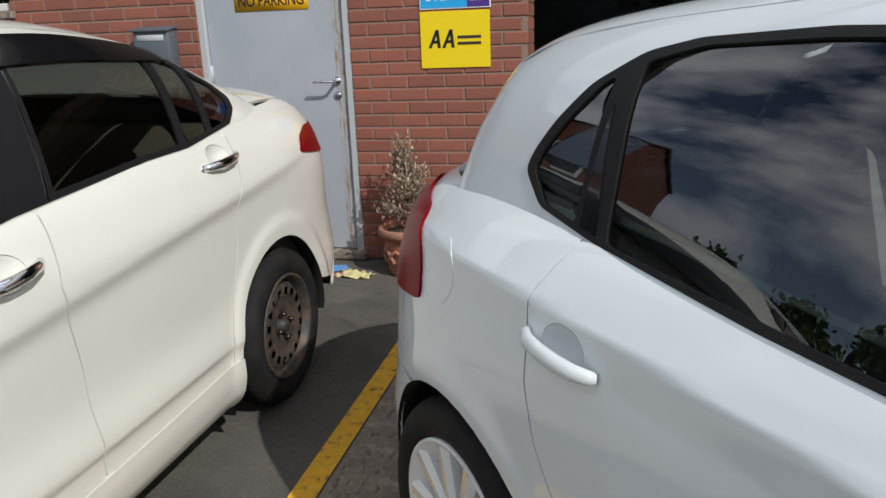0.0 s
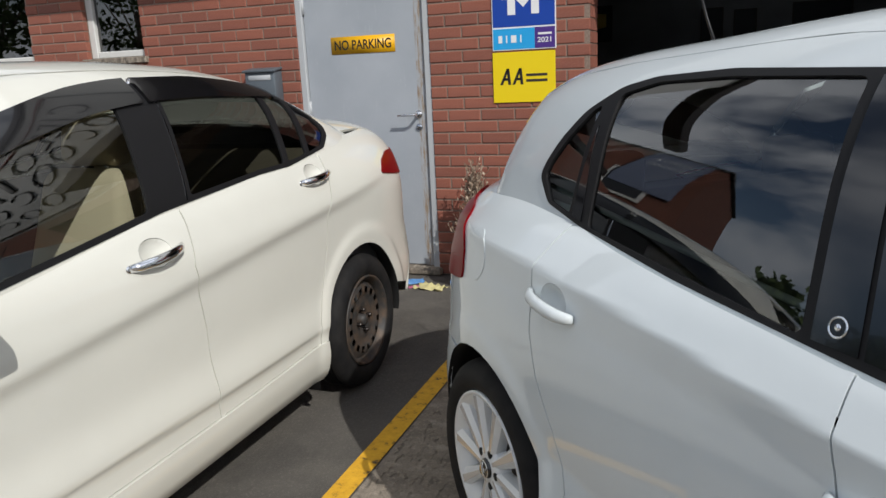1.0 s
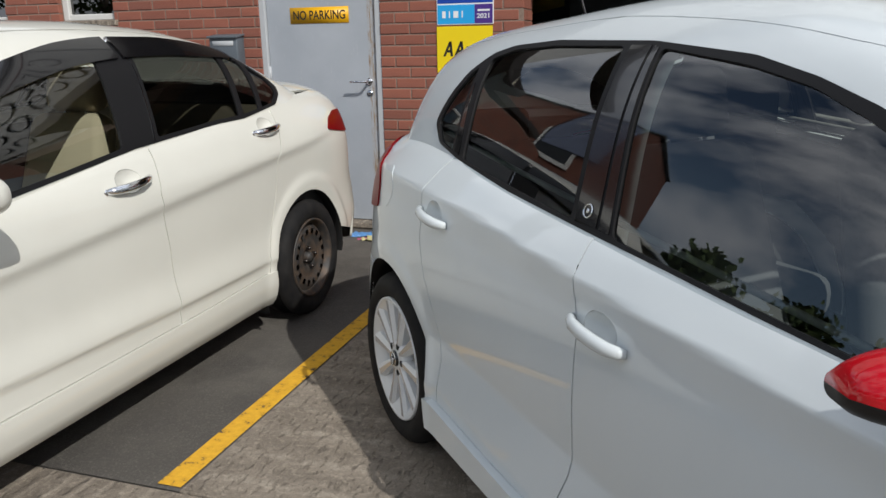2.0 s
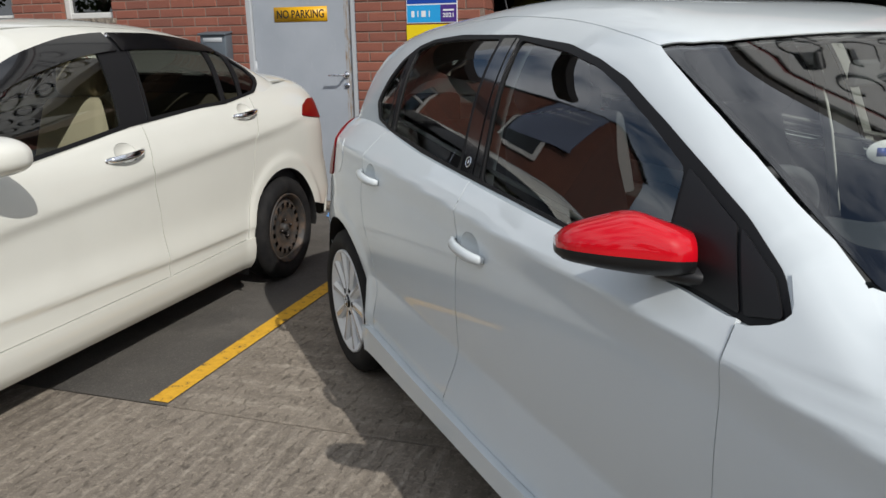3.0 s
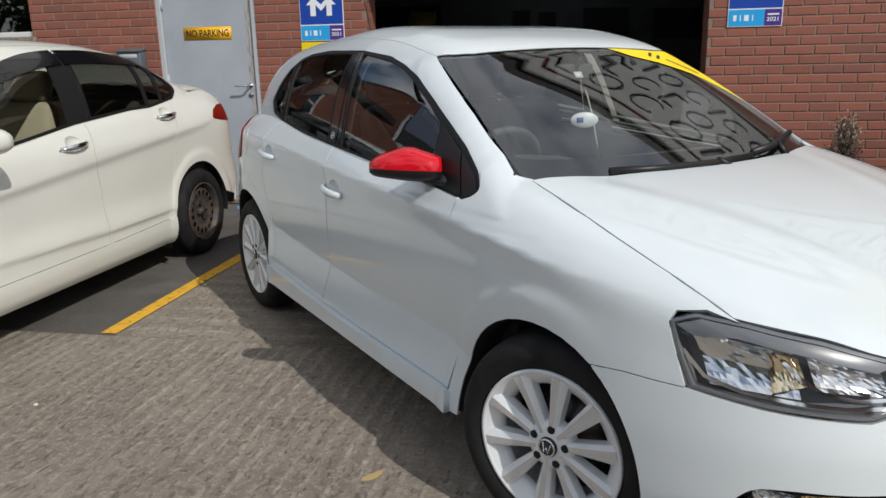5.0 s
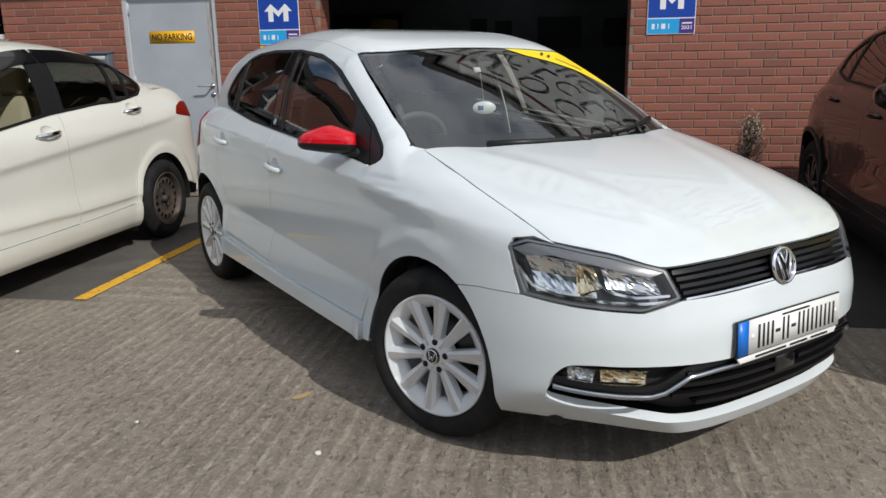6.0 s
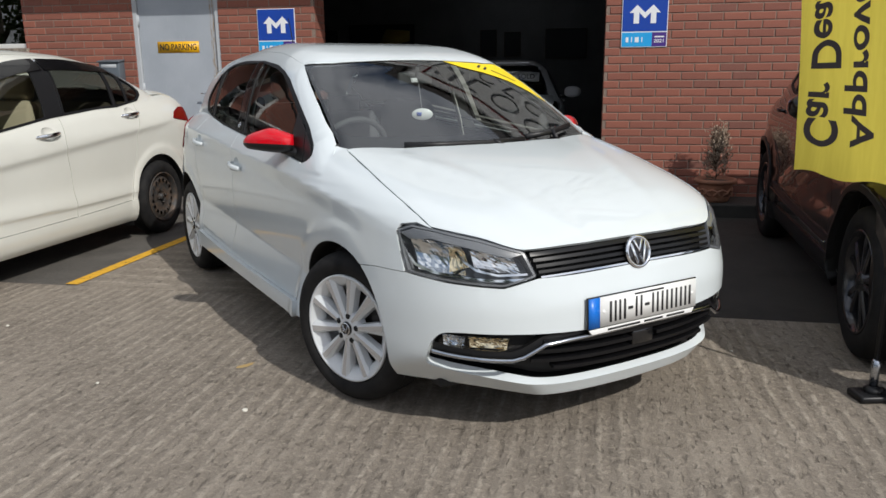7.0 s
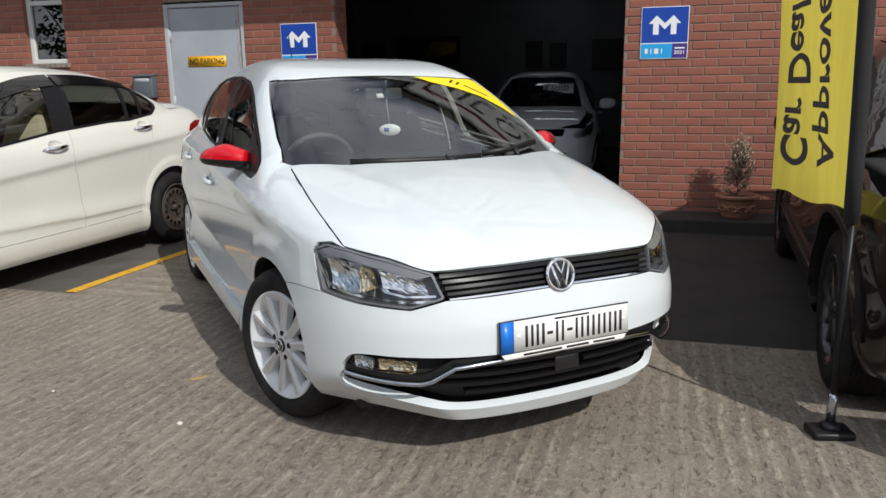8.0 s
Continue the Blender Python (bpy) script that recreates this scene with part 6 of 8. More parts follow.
def arch_liners(car, K, flank, s, spots):
    lay = chart(K, flank)
    for cx, rr in spots:
        bm = bmesh.new()
        rows = []
        for q in arc(cx, K.rad, rr, 188, -8, 30):
            p = lay(np.array([q]))[0][0]
            rows.append([bm.verts.new((p[0], p[1], p[2])), bm.verts.new((p[0], p[1] - s * 0.03, p[2])), bm.verts.new((cx + (p[0] - cx) * 1.05, p[1] - s * 0.05, K.rad + (p[2] - K.rad) * 1.05)), bm.verts.new((cx + (p[0] - cx) * 1.05, s * 0.40, K.rad + (p[2] - K.rad) * 1.05))])
        for a, b in zip(rows, rows[1:]):
            for k in range(3):
                bm.faces.new((a[k], a[k + 1], b[k + 1], b[k]))
        part("arch_liner", bm, LINER, car)


def pull_handle(door, lay, s, hx, hz, m, length=0.19, tilt=-0.09, lift=0.03, thick=0.012, label=""):
    us = (-0.5, -0.38, -0.16, 0.0, 0.16, 0.38, 0.5)
    p0 = [lay(np.array([[hx + u * length, hz + u * length * tilt]]))[0][0] for u in us]
    up = (0.002, 0.55, 0.95, 1.0, 0.95, 0.55, 0.002)
    bar = tube([(p[0], p[1] + s * l * lift, p[2]) for p, l in zip(p0, up)], [thick * k for k in (0.8, 1.0, 1.1, 1.1, 1.1, 1.0, 0.8)], 10, 1.1)
    part("door_handle", bar, m, door, label)


def saloon():
    K = SEDAN
    car = thing("saloon_car", SEDAN_AT, "pearl-white four-door saloon on rusty steel wheels, parked tail to the wall", "car")
    belt = curve([(-0.5, 1.13), (0.03, 1.10), (0.1, 1.082), (0.4, 1.046), (0.61, 1.042), (1.13, 1.005), (1.5, 0.957), (1.73, 0.928), (2.2, 0.885)])
    b_seam = [(1.07, 0.318), (1.08, 0.63), (1.115, 0.84), (1.065, 1.0)]
    a_seam = [(2.13, 0.318), (2.15, 0.6), (2.14, 0.86), (2.12, 0.90)]
    rear_edge = [(0.43, 0.335), (0.42, 0.43), (0.345, 0.60), (0.31, 0.70), (0.285, 0.85), (0.22, 0.96), (0.18, 1.055)]
    sill_top = curve([(0.3, 0.345), (1.0, 0.325), (2.3, 0.318)])
    for s, flank in ((1, "left"), (-1, "right")):
        lay, cab = chart(K, flank), chart(K, flank, "cabin")
        fine = 0.015 if s > 0 else 0.04
        fdoor = panel("front_door", [b_seam + along(belt, 1.08, 2.11) + a_seam[::-1] + along(sill_top, 2.10, 1.09, 6), dish_rim(1.238, 0.901, 0.060, 0.038)], lay, PEARL, car, gap=0.0025, h=fine)
        rdoor = panel("rear_door", [rear_edge + along(belt, 0.22, 1.05, 8) + b_seam[::-1] + along(sill_top, 1.04, 0.46, 5), dish_rim(0.293, 0.990, 0.060, 0.038)], lay, PEARL, car, gap=0.0025, h=fine)
        quarter = [(0.39, 0.20), (0.43, 0.335), (0.42, 0.43), (0.345, 0.60), (0.31, 0.70), (0.285, 0.85), (0.22, 0.96), (0.18, 1.055)] + along(belt, 0.17, -0.42, 8) + [(-0.58, 1.10), (-0.60, 0.90), (-0.58, 0.60), (-0.56, 0.40), (-0.50, 0.34)] + arc(0.03, 0.30, 0.355, 165, 8, 18)
        panel("rear_quarter", quarter, lay, PEARL, car, gap=0.002, h=fine)
        wing = a_seam + [(2.14, 0.93), (2.35, 0.93), (2.7, 0.88), (3.0, 0.80), (3.1, 0.62)] + arc(2.6, 0.30, 0.352, 62, 180, 14) + [(2.14, 0.22), (2.13, 0.24)]
        panel("front_wing", wing, lay, PEARL, car, gap=0.002)
        panel("sill", [(0.38, 0.175)] + along(sill_top, 0.39, 2.22, 12) + [(2.23, 0.175)], lay, PEARL, car, gap=0.001, off=0.008, depth=0.04)
        arch_liners(car, K, flank, s, ((0.03, 0.355), (2.6, 0.352)))
        for d, hx, hz in ((rdoor, 0.305, 0.990), (fdoor, 1.25, 0.901)):
            pull_handle(d, lay, s, hx, hz, CHROME, 0.22, -0.07, 0.032, 0.0125, "chrome pull handle")
            dished("handle_dish", hx - 0.012, hz, lay, PEARL, d, 0.060, 0.038, 0.022)
            lock = lay(np.array([[hx + 0.112, hz - 0.008]]))[0][0]
            part("door_lock", turned(lathe([(0.0, 0.004 * s), (0.009, 0.004 * s), (0.011, 0.0)], 14), Matrix.Translation(lock + np.array([0, s * 0.004, 0]))), CHROME, d)
        # cabin side
        opening = rounded([(0.012, 1.130), (0.10, 1.084), (0.4, 1.046), (0.61, 1.042), (1.13, 1.005), (1.5, 0.957), (1.73, 0.928), (2.15, 0.89), (2.20, 0.92), (2.0, 1.05), (1.80, 1.165), (1.574, 1.278), (1.42, 1.322), (1.166, 1.368), (0.96, 1.382), (0.74, 1.382), (0.38, 1.352), (0.15, 1.305), (0.02, 1.215), (-0.015, 1.165)], 0.012)
        rail = lambda x: skin_z(K, x, 0.47, "cabin") - 0.002
        outer = [(x, rail(x)) for x in (-0.42, -0.3, -0.1, 0.15, 0.4, 0.7, 1.0, 1.3, 1.5, 1.65)] + [(1.72, 1.285), (1.9, 1.18), (2.1, 1.07), (2.3, 0.955), (2.25, 0.86), (1.7, 0.87), (1.1, 0.95), (0.4, 0.99), (0.0, 1.03), (-0.4, 1.06)]
        panel("side_frame", [outer, opening], cab, PEARL, car, depth=0.02, label="pearl-white roof rail and pillars")
        q_glass = rounded([(0.040, 1.138), (0.112, 1.098), (0.225, 1.082), (0.14, 1.268), (0.042, 1.208), (0.020, 1.165)], 0.008)
        v_glass = rounded([(0.252, 1.079), (0.395, 1.064), (0.30, 1.322), (0.172, 1.285)], 0.012)
        r_glass = rounded([(0.425, 1.062), (0.61, 1.058), (0.99, 1.032), (0.885, 1.366), (0.74, 1.366), (0.42, 1.342), (0.335, 1.330)], 0.015)
        f_glass = rounded([(1.185, 1.016), (1.5, 0.973), (1.73, 0.944), (2.05, 0.913), (1.96, 1.06), (1.78, 1.160), (1.56, 1.268), (1.41, 1.308), (1.166, 1.352), (1.09, 1.358)], 0.015)
        panel("window_trim", [opening, q_glass, v_glass, r_glass, f_glass], cab, RUBBER, car, h=0.03, depth=0.012, off=0.003, label="black window surround")
        for nm, g, m in (("quarter_window", q_glass, PRIVACY), ("vent_window", v_glass, PRIVACY), ("rear_window", r_glass, PRIVACY), ("front_window", f_glass, PANE)):
            panel(nm, inset(g, -0.004), cab, m, car, h=0.05, depth=0.0, off=-0.003).visible_shadow = False
        panel("pillar_strip", [(1.012, 1.020), (1.018, 1.020), (0.905, 1.372), (0.899, 1.372)], cab, SATIN, car, h=0.03, depth=0.004, off=0.004)
        # smoked wind deflectors along the tops of the door windows
        for x0, x1 in ((0.22, 0.955), (0.985, 1.72)):
            up = curve([(0.15, 1.312), (0.38, 1.358), (0.74, 1.389), (0.96, 1.389), (1.166, 1.376), (1.42, 1.331), (1.574, 1.287), (1.80, 1.172)])
            lo = curve([(0.15, 1.29), (0.38, 1.305), (0.74, 1.318), (0.96, 1.315), (1.166, 1.298), (1.42, 1.252), (1.574, 1.212), (1.80, 1.135)])
            panel("wind_deflector", along(lo, x0, x1, 12) + along(up, x1, x0, 12), cab, GLOSSBLACK, car, "smoked plastic wind deflector", h=0.035, depth=0.012, off=0.014)
        part("deflector_clip", turned(lathe([(0.0, 0.0), (0.008, 0.001), (0.009, 0.006)], 12), Matrix.Translation(cab(np.array([[0.972, 1.385]]))[0][0] + np.array([0, s * 0.012, 0.004]))), CHROME, car)
        # mirror
        bm = bmesh.new()
        bmesh.ops.create_uvsphere(bm, u_segments=28, v_segments=18, radius=1)
        for v in bm.verts:
            x, y, z = (math.copysign(abs(q) ** 0.75, q) for q in v.co)
            if x < -0.3:
                x = -0.3 + (x + 0.3) * 0.3
            v.co = (x * 0.10 - 0.03 * y, y * 0.115, z * 0.068 * (1 - 0.2 * max(0, y)))
        turned(bm, Matrix.Translation((1.97, s * 0.93, 1.0)) @ Matrix.Diagonal((1, s, 1, 1)))
        if s < 0:
            bmesh.ops.reverse_faces(bm, faces=bm.faces)
        mir = part("wing_mirror", bm, PEARL, car, "pearl-white wing mirror")
        part("mirror_foot", tube([(1.97, s * 0.86, 0.965), (1.98, s * 0.77, 0.935)], [0.03, 0.04], 10, 0.6), PLASTIC, mir)
        panel("door_lining", [(-0.5, 0.22), (2.5, 0.22), (2.5, 0.84), (1.7, 0.905), (1.1, 0.985), (0.4, 1.03), (-0.5, 1.05)], lay, CABIN, car, h=0.1, depth=0.0, off=-0.07)
        # rear lamp wrapped round the corner
        e = lambda x, z: (WRAP * s * math.atan2(lay(np.array([[x, z]]))[0][0, 1] * s, K.x1 - x), z)
        lamp = [e(-0.25, 0.930), e(-0.31, 0.985), e(-0.42, 1.015), (s * WRAP * 0.62, 1.00), (s * WRAP * 0.62, 0.88), e(-0.6, 0.885), e(-0.42, 0.905)]
        panel("rear_lamp", rounded(lamp, 0.02), chart(K, "rear"), REDLENS, car, "dark red rear lamp", h=0.03, depth=0.015, off=0.006)
    tail = chart(K, "rear")
    a0 = WRAP * math.atan2(0.79, 0.56)
    bump = [(-a0, 0.27), (-a0 * 0.8, 0.22), (a0 * 0.8, 0.22), (a0, 0.27), (a0, 0.36), (a0 * 1.0, 0.62), (a0 * 0.99, 0.80), (a0 * 0.85, 0.855), (-a0 * 0.85, 0.855), (-a0 * 0.99, 0.80), (-a0, 0.62), (-a0, 0.36)]
    panel("rear_bumper", bump, tail, PEARL, car, gap=0.002)
    panel("boot_lid_rear", [(-0.88, 0.86), (0.88, 0.86), (0.88, 1.10), (-0.88, 1.10)], tail, PEARL, car)
    deck = chart(K, "top")
    panel("boot_lid", [(-0.80, -0.62), (0.02, -0.66), (0.02, 0.66), (-0.80, 0.62), (-0.84, 0.3), (-0.84, -0.3)], deck, PEARL, car, off=0.0005)
    tb = chart(K, "top", "cabin")
    roof = [(1.70, 0.47), (1.78, 0.3), (1.82, 0.0), (1.78, -0.3), (1.70, -0.47)] + [(x, -0.47) for x in (1.3, 0.9, 0.5, 0.2)] + [(0.12, -0.3), (0.10, 0.0), (0.12, 0.3)] + [(x, 0.47) for x in (0.2, 0.5, 0.9, 1.3)]
    panel("roof", roof, tb, PEARL, car, h=0.05)
    panel("headlining", [(x * 0.97, y * 0.97) for x, y in roof], tb, LINING, car, h=0.12, depth=0.0, off=-0.03)
    panel("rear_screen", [(0.115, -0.46), (0.10, 0.0), (0.115, 0.46), (-0.42, 0.52), (-0.48, 0.0), (-0.42, -0.52)], tb, PRIVACY, car, h=0.06, depth=0.0, off=-0.002).visible_shadow = False
    panel("windscreen", [(1.71, 0.48), (1.79, 0.3), (1.83, 0.0), (1.79, -0.3), (1.71, -0.48), (2.0, -0.56), (2.28, -0.62), (2.42, -0.4), (2.48, 0.0), (2.42, 0.4), (2.28, 0.62), (2.0, 0.56)], tb, SCREEN, car, h=0.06, depth=0.0, off=-0.002).visible_shadow = False
    panel("bonnet", [(2.3, -0.66), (2.7, -0.69), (3.1, -0.62), (3.3, -0.4), (3.34, 0.0), (3.3, 0.4), (3.1, 0.62), (2.7, 0.69), (2.3, 0.66), (2.4, 0.4), (2.45, 0.0), (2.4, -0.4)], deck, PEARL, car, h=0.06, gap=0.002)
    nb = chart(K, "front")
    panel("front_bumper", [(-0.78, 0.2), (0.78, 0.2), (0.80, 0.6), (0.6, 0.72), (-0.6, 0.72), (-0.80, 0.6)], nb, PEARL, car, h=0.06)
    for x in (0.0, 2.6):
        put_wheel(car, steel_wheel, x, 0.745, 0.30, 0, 20, True)
        put_wheel(car, steel_wheel, x, -0.745, 0.30, 0, 50)
    part("floor_pan", box_bm(-0.6, 3.1, -0.62, 0.62, 0.18, 0.26, 0.02), SHELL, car)
    part("mud_flap", box_bm(0.395, 0.405, 0.66, 0.80, 0.13, 0.30), PLASTIC, car)
    for y in (-0.37, 0.37):
        seat_of(car, 1.15, y, BEIGE)
    part("rear_bench", box_bm(0.2, 0.7, -0.6, 0.6, 0.45, 0.6, 0.06, 3), BEIGE, car)
    part("rear_backrest", turned(box_bm(-0.07, 0.07, -0.6, 0.6, 0.0, 0.55, 0.05, 3), Matrix.Translation((0.15, 0, 0.55)) @ Matrix.Rotation(radians(-20), 4, "Y")), BEIGE, car)
    part("parcel_shelf", box_bm(-0.5, 0.0, -0.6, 0.6, 1.03, 1.05, 0.01), CABIN, car)
    part("dashboard", turned(dash_bm(), Matrix.Translation((0.2, 0, 0.0))), CABIN, car)
    return car


saloon()

# ---- the dark crossover and the silver car in the garage ----
def plain_car(name, at, label, K, body, trim, wheels, wheel_maker, win, doors, belt, glass_mat, lamps, seat=CLOTH, wheel_y=0.77):
    """A car from its skin: doors, wings, cabin frame, glass, bonnet, bumpers, lamps and wheels."""
    car = thing(name, at, label, "car")
    r = K.rad
    xw = K.wheels[1]
    for s, flank in ((1, "left"), (-1, "right")):
        lay, cab = chart(K, flank), chart(K, flank, "cabin")
        b, a, z0 = doors
        ra = r + 0.065
        hind = [(ra + 0.06, 0.34), (ra, 0.55), (ra - 0.12, 0.72), (0.22, 0.9), (0.2, float(belt(0.2)))]
        fd = panel("front_door", [(b, 0.34)] + along(belt, b, a, 6) + [(a + 0.02, 0.34)], lay, body, car, gap=0.0025, h=0.05)
        rd = panel("rear_door", hind + along(belt, 0.25, b, 6) + [(b, 0.34)], lay, body, car, gap=0.0025, h=0.05)
        panel("rear_quarter", hind + along(belt, 0.2, -0.5, 6) + [(-0.55, 0.95), (-0.5, 0.7), (-0.42, 0.5)] + arc(0.0, r, ra, 150, 6, 14), lay, body, car, gap=0.002, h=0.05)
        panel("front_wing", [(a + 0.02, 0.34), (a, float(belt(a)))] + [(a + 0.1, float(belt(a))), (xw, float(K.top(xw)) - 0.07), (xw + 0.45, float(K.top(xw + 0.45)) - 0.08), (xw + 0.48, 0.65)] + arc(xw, r, ra, 52, 178, 14), lay, body, car, gap=0.002, h=0.05)
        panel("sill", [(ra - 0.02, 0.22), (ra + 0.02, 0.345), (xw - ra - 0.02, 0.345), (xw - ra + 0.02, 0.22)], lay, trim, car, off=0.012, depth=0.05, h=0.06)
        for cx in (0.0, xw):
            n = arc(cx, r, ra + 0.03, 0, 180, 16)
            panel("arch_trim", arc(cx, r, ra, 180, 0, 16) + n, lay, trim, car, off=0.008, depth=0.03, h=0.05)
        arch_liners(car, K, flank, s, ((0.0, ra), (xw, ra)))
        ribbon("side_strip", [(0.45, 0.47), (b, 0.44), (xw - 0.5, 0.42)], lay, 0.05, trim, car, off=0.012, h=0.05, thick=0.015)
        ribbon("side_chrome", [(0.48, 0.455), (b, 0.425), (xw - 0.55, 0.405)], lay, 0.010, SATIN, car, off=0.024, h=0.05, thick=0.01)
        for d, hx in ((fd, b + 0.16), (rd, 0.33)):
            pull_handle(d, lay, s, hx, float(belt(hx)) - 0.10, body, 0.19, -0.05, 0.03, 0.012)
        opening, panes = win
        opening = rounded(opening, 0.04)
        xs = np.linspace(K.rail[0], K.rail[1], 10)
        outer = [(x, skin_z(K, x, K.rail[2], "cabin") - 0.002) for x in xs] + K.post
        panel("side_frame", [outer, opening], cab, body, car, depth=0.02, h=0.05)
        panes = [rounded(p, 0.02) for p in panes]
        panel("window_trim", [opening] + panes, cab, RUBBER, car, h=0.05, depth=0.012, off=0.003)
        for p in panes:
            panel("side_window", inset(p, -0.004), cab, glass_mat, car, h=0.08, depth=0.0, off=-0.003).visible_shadow = False
        bm = bmesh.new()
        bmesh.ops.create_uvsphere(bm, u_segments=24, v_segments=16, radius=1)
        for v in bm.verts:
            x, y, z = (math.copysign(abs(q) ** 0.75, q) for q in v.co)
            v.co = (max(x, -0.4) * 0.10 - 0.03 * y, y * 0.12, z * 0.08 * (1 - 0.2 * max(0, y)))
        turned(bm, Matrix.Translation((a - 0.12, s * (K.cab(float(belt(a))) + 0.17), float(belt(a)) + 0.09)) @ Matrix.Diagonal((1, s, 1, 1)))
        if s < 0:
            bmesh.ops.reverse_faces(bm, faces=bm.faces)
        m = part("wing_mirror", bm, body, car)
        part("mirror_foot", tube([(a - 0.12, s * (K.cab(float(belt(a))) + 0.10), float(belt(a)) + 0.03), (a - 0.10, s * (K.cab(float(belt(a))) - 0.02), float(belt(a)))], [0.03, 0.04], 10, 0.6), PLASTIC, m)
        panel("door_lining", [(-0.4, 0.25), (xw - 0.3, 0.25), (xw - 0.3, 0.8), (-0.4, 0.9)], lay, CABIN, car, h=0.15, depth=0.0, off=-0.08)
        t = chart(K, "rear")
        q = lambda x, z: (WRAP * s * math.atan2(lay(np.array([[x, z]]))[0][0, 1] * s, K.x1 - x), z)
        zl = float(belt(-0.3))
        panel("rear_lamp", [q(-0.35, zl - 0.02), q(-0.55, zl - 0.02), q(-0.55, zl - 0.28), q(-0.42, zl - 0.22)], t, REDLENS, car, h=0.05, depth=0.02, off=0.01)
        nb = chart(K, "front")
        q = lambda x, z: (WRAP * s * math.atan2(lay(np.array([[x, z]]))[0][0, 1] * s, x - K.x0), z)
        l = rounded([q(*lamps[0]), q(*lamps[1]), (s * lamps[2][0], lamps[2][1]), (s * lamps[3][0], lamps[3][1])], 0.03)
        hl = panel("headlamp", l, nb, LENSGLASS, car, h=0.04, depth=0.02, off=0.004, label="clear headlamp")
        hl.visible_shadow = False
        panel("lamp_housing", inset(l, 0.004), nb, LAMPDARK, hl, h=0.06, depth=0.0, off=-0.03)
        faceted_bowl("main_reflector", [((1 - u) * l[0][0] + u * l[len(l) // 2][0], (1 - w) * l[0][1] + w * l[len(l) // 2][1]) for u, w in ((0.15, 0.35), (0.6, 0.35), (0.6, 0.75), (0.15, 0.75))], nb, REFLECTOR, hl, 0.02)
        for x in (0.0, xw):
            put_wheel(car, wheel_maker, x, s * wheel_y, wheels, 0, 12, s > 0)
    tb = chart(K, "top", "cabin")
    x0, x1, yr = K.rail
    panel("roof", [(x0, -yr), (x1, -yr), (x1 + 0.10, 0), (x1, yr), (x0, yr)], tb, body, car, h=0.06)
    ws = K.screen
    panel("windscreen", ws, tb, SCREEN, car, h=0.07, depth=0.0, off=-0.002).visible_shadow = False
    panel("bonnet", K.bonnet, chart(K, "top"), body, car, h=0.06, gap=0.002)
    nb, t = chart(K, "front"), chart(K, "rear")
    panel("front_bumper", [(-0.84, 0.22), (0.84, 0.22), (0.86, 0.70), (0.55, 0.745), (0.0, 0.765), (-0.55, 0.745), (-0.86, 0.70)], nb, body, car, h=0.06)
    panel("front_grille", [(-0.30, 0.30), (0.30, 0.30), (0.34, 0.46), (-0.34, 0.46)], nb, GLOSSBLACK, car, h=0.06, off=0.004)
    panel("upper_grille", [(-0.30, 0.66), (0.30, 0.66), (0.34, 0.74), (-0.34, 0.74)], nb, GLOSSBLACK, car, h=0.06, off=0.006)
    panel("rear_bumper", [(-0.95, 0.25), (0.95, 0.25), (0.95, 0.62), (-0.95, 0.62)], t, trim, car, h=0.06)
    panel("tailgate", [(-0.95, 0.625), (0.95, 0.625), (0.95, float(belt(-0.3))), (-0.95, float(belt(-0.3)))], t, body, car, h=0.06)
    tc = chart(K, "rear", "cabin")
    zb = float(belt(-0.3)) - 0.03
    panel("rear_screen", [(-0.78, zb), (0.78, zb), (0.55, K.zroof - 0.10), (-0.55, K.zroof - 0.10)], tc, PRIVACY, car, h=0.08, depth=0.0)
    part("floor_pan", box_bm(-0.4, xw + 0.4, -0.66, 0.66, 0.22, 0.32, 0.02), SHELL, car)
    part("cabin_block", box_bm(0.0, xw - 0.55, -0.6, 0.6, 0.32, 0.85, 0.05), CABIN, car)
    for y in (-0.37, 0.37):
        seat_of(car, xw * 0.44, y, seat)
    return car


CROSS_AT = Matrix.Translation((4.80, 1.655, 0)) @ Matrix.Rotation(radians(-93.3), 4, "Z")
CROSS = Skin(
    side=[(0.18, 0.82), (0.30, 0.875), (0.45, 0.885), (0.6, 0.875), (0.8, 0.885), (0.95, 0.875), (1.1, 0.85), (1.3, 0.83)],
    plan=[(-0.85, 0.95), (-0.3, 0.99), (0.4, 1.0), (2.4, 1.0), (3.5, 0.95)],
    top=[(-0.9, 1.20), (0.5, 1.20), (1.6, 1.14), (2.1, 1.08), (2.6, 1.02), (3.1, 0.93), (3.6, 0.80)],
    nose=[(0.1, 3.5), (0.3, 3.62), (0.6, 3.64), (0.85, 3.60), (1.2, 3.5)],
    tail=[(0.1, -0.66), (0.35, -0.74), (0.6, -0.78), (0.9, -0.72), (1.2, -0.64)],
    roof=[(-0.80, 0.98), (-0.64, 1.15), (-0.45, 1.38), (-0.3, 1.47), (0.0, 1.53), (0.6, 1.575), (1.1, 1.575), (1.5, 1.52), (1.85, 1.38), (2.4, 1.08), (2.6, 0.97)],
    cab=[(0.8, 0.84), (1.05, 0.80), (1.3, 0.70), (1.5, 0.61), (1.65, 0.54)],
    bow=[(-0.7, -0.22), (0.2, -0.12), (0.9, 0.0), (1.8, 0.14), (2.5, 0.16)],
    cabx=[(-0.7, 0.93), (0.3, 1.0), (3.0, 1.0)],
    x0=2.4, x1=0.1, zs=0.6, p=3.2, m=7.0, n=3.2, nr=3.4, zb=0.85, pg=5.5, mg=6.0, wheels=(0.0, 2.70), flare=0.03, rad=0.345)
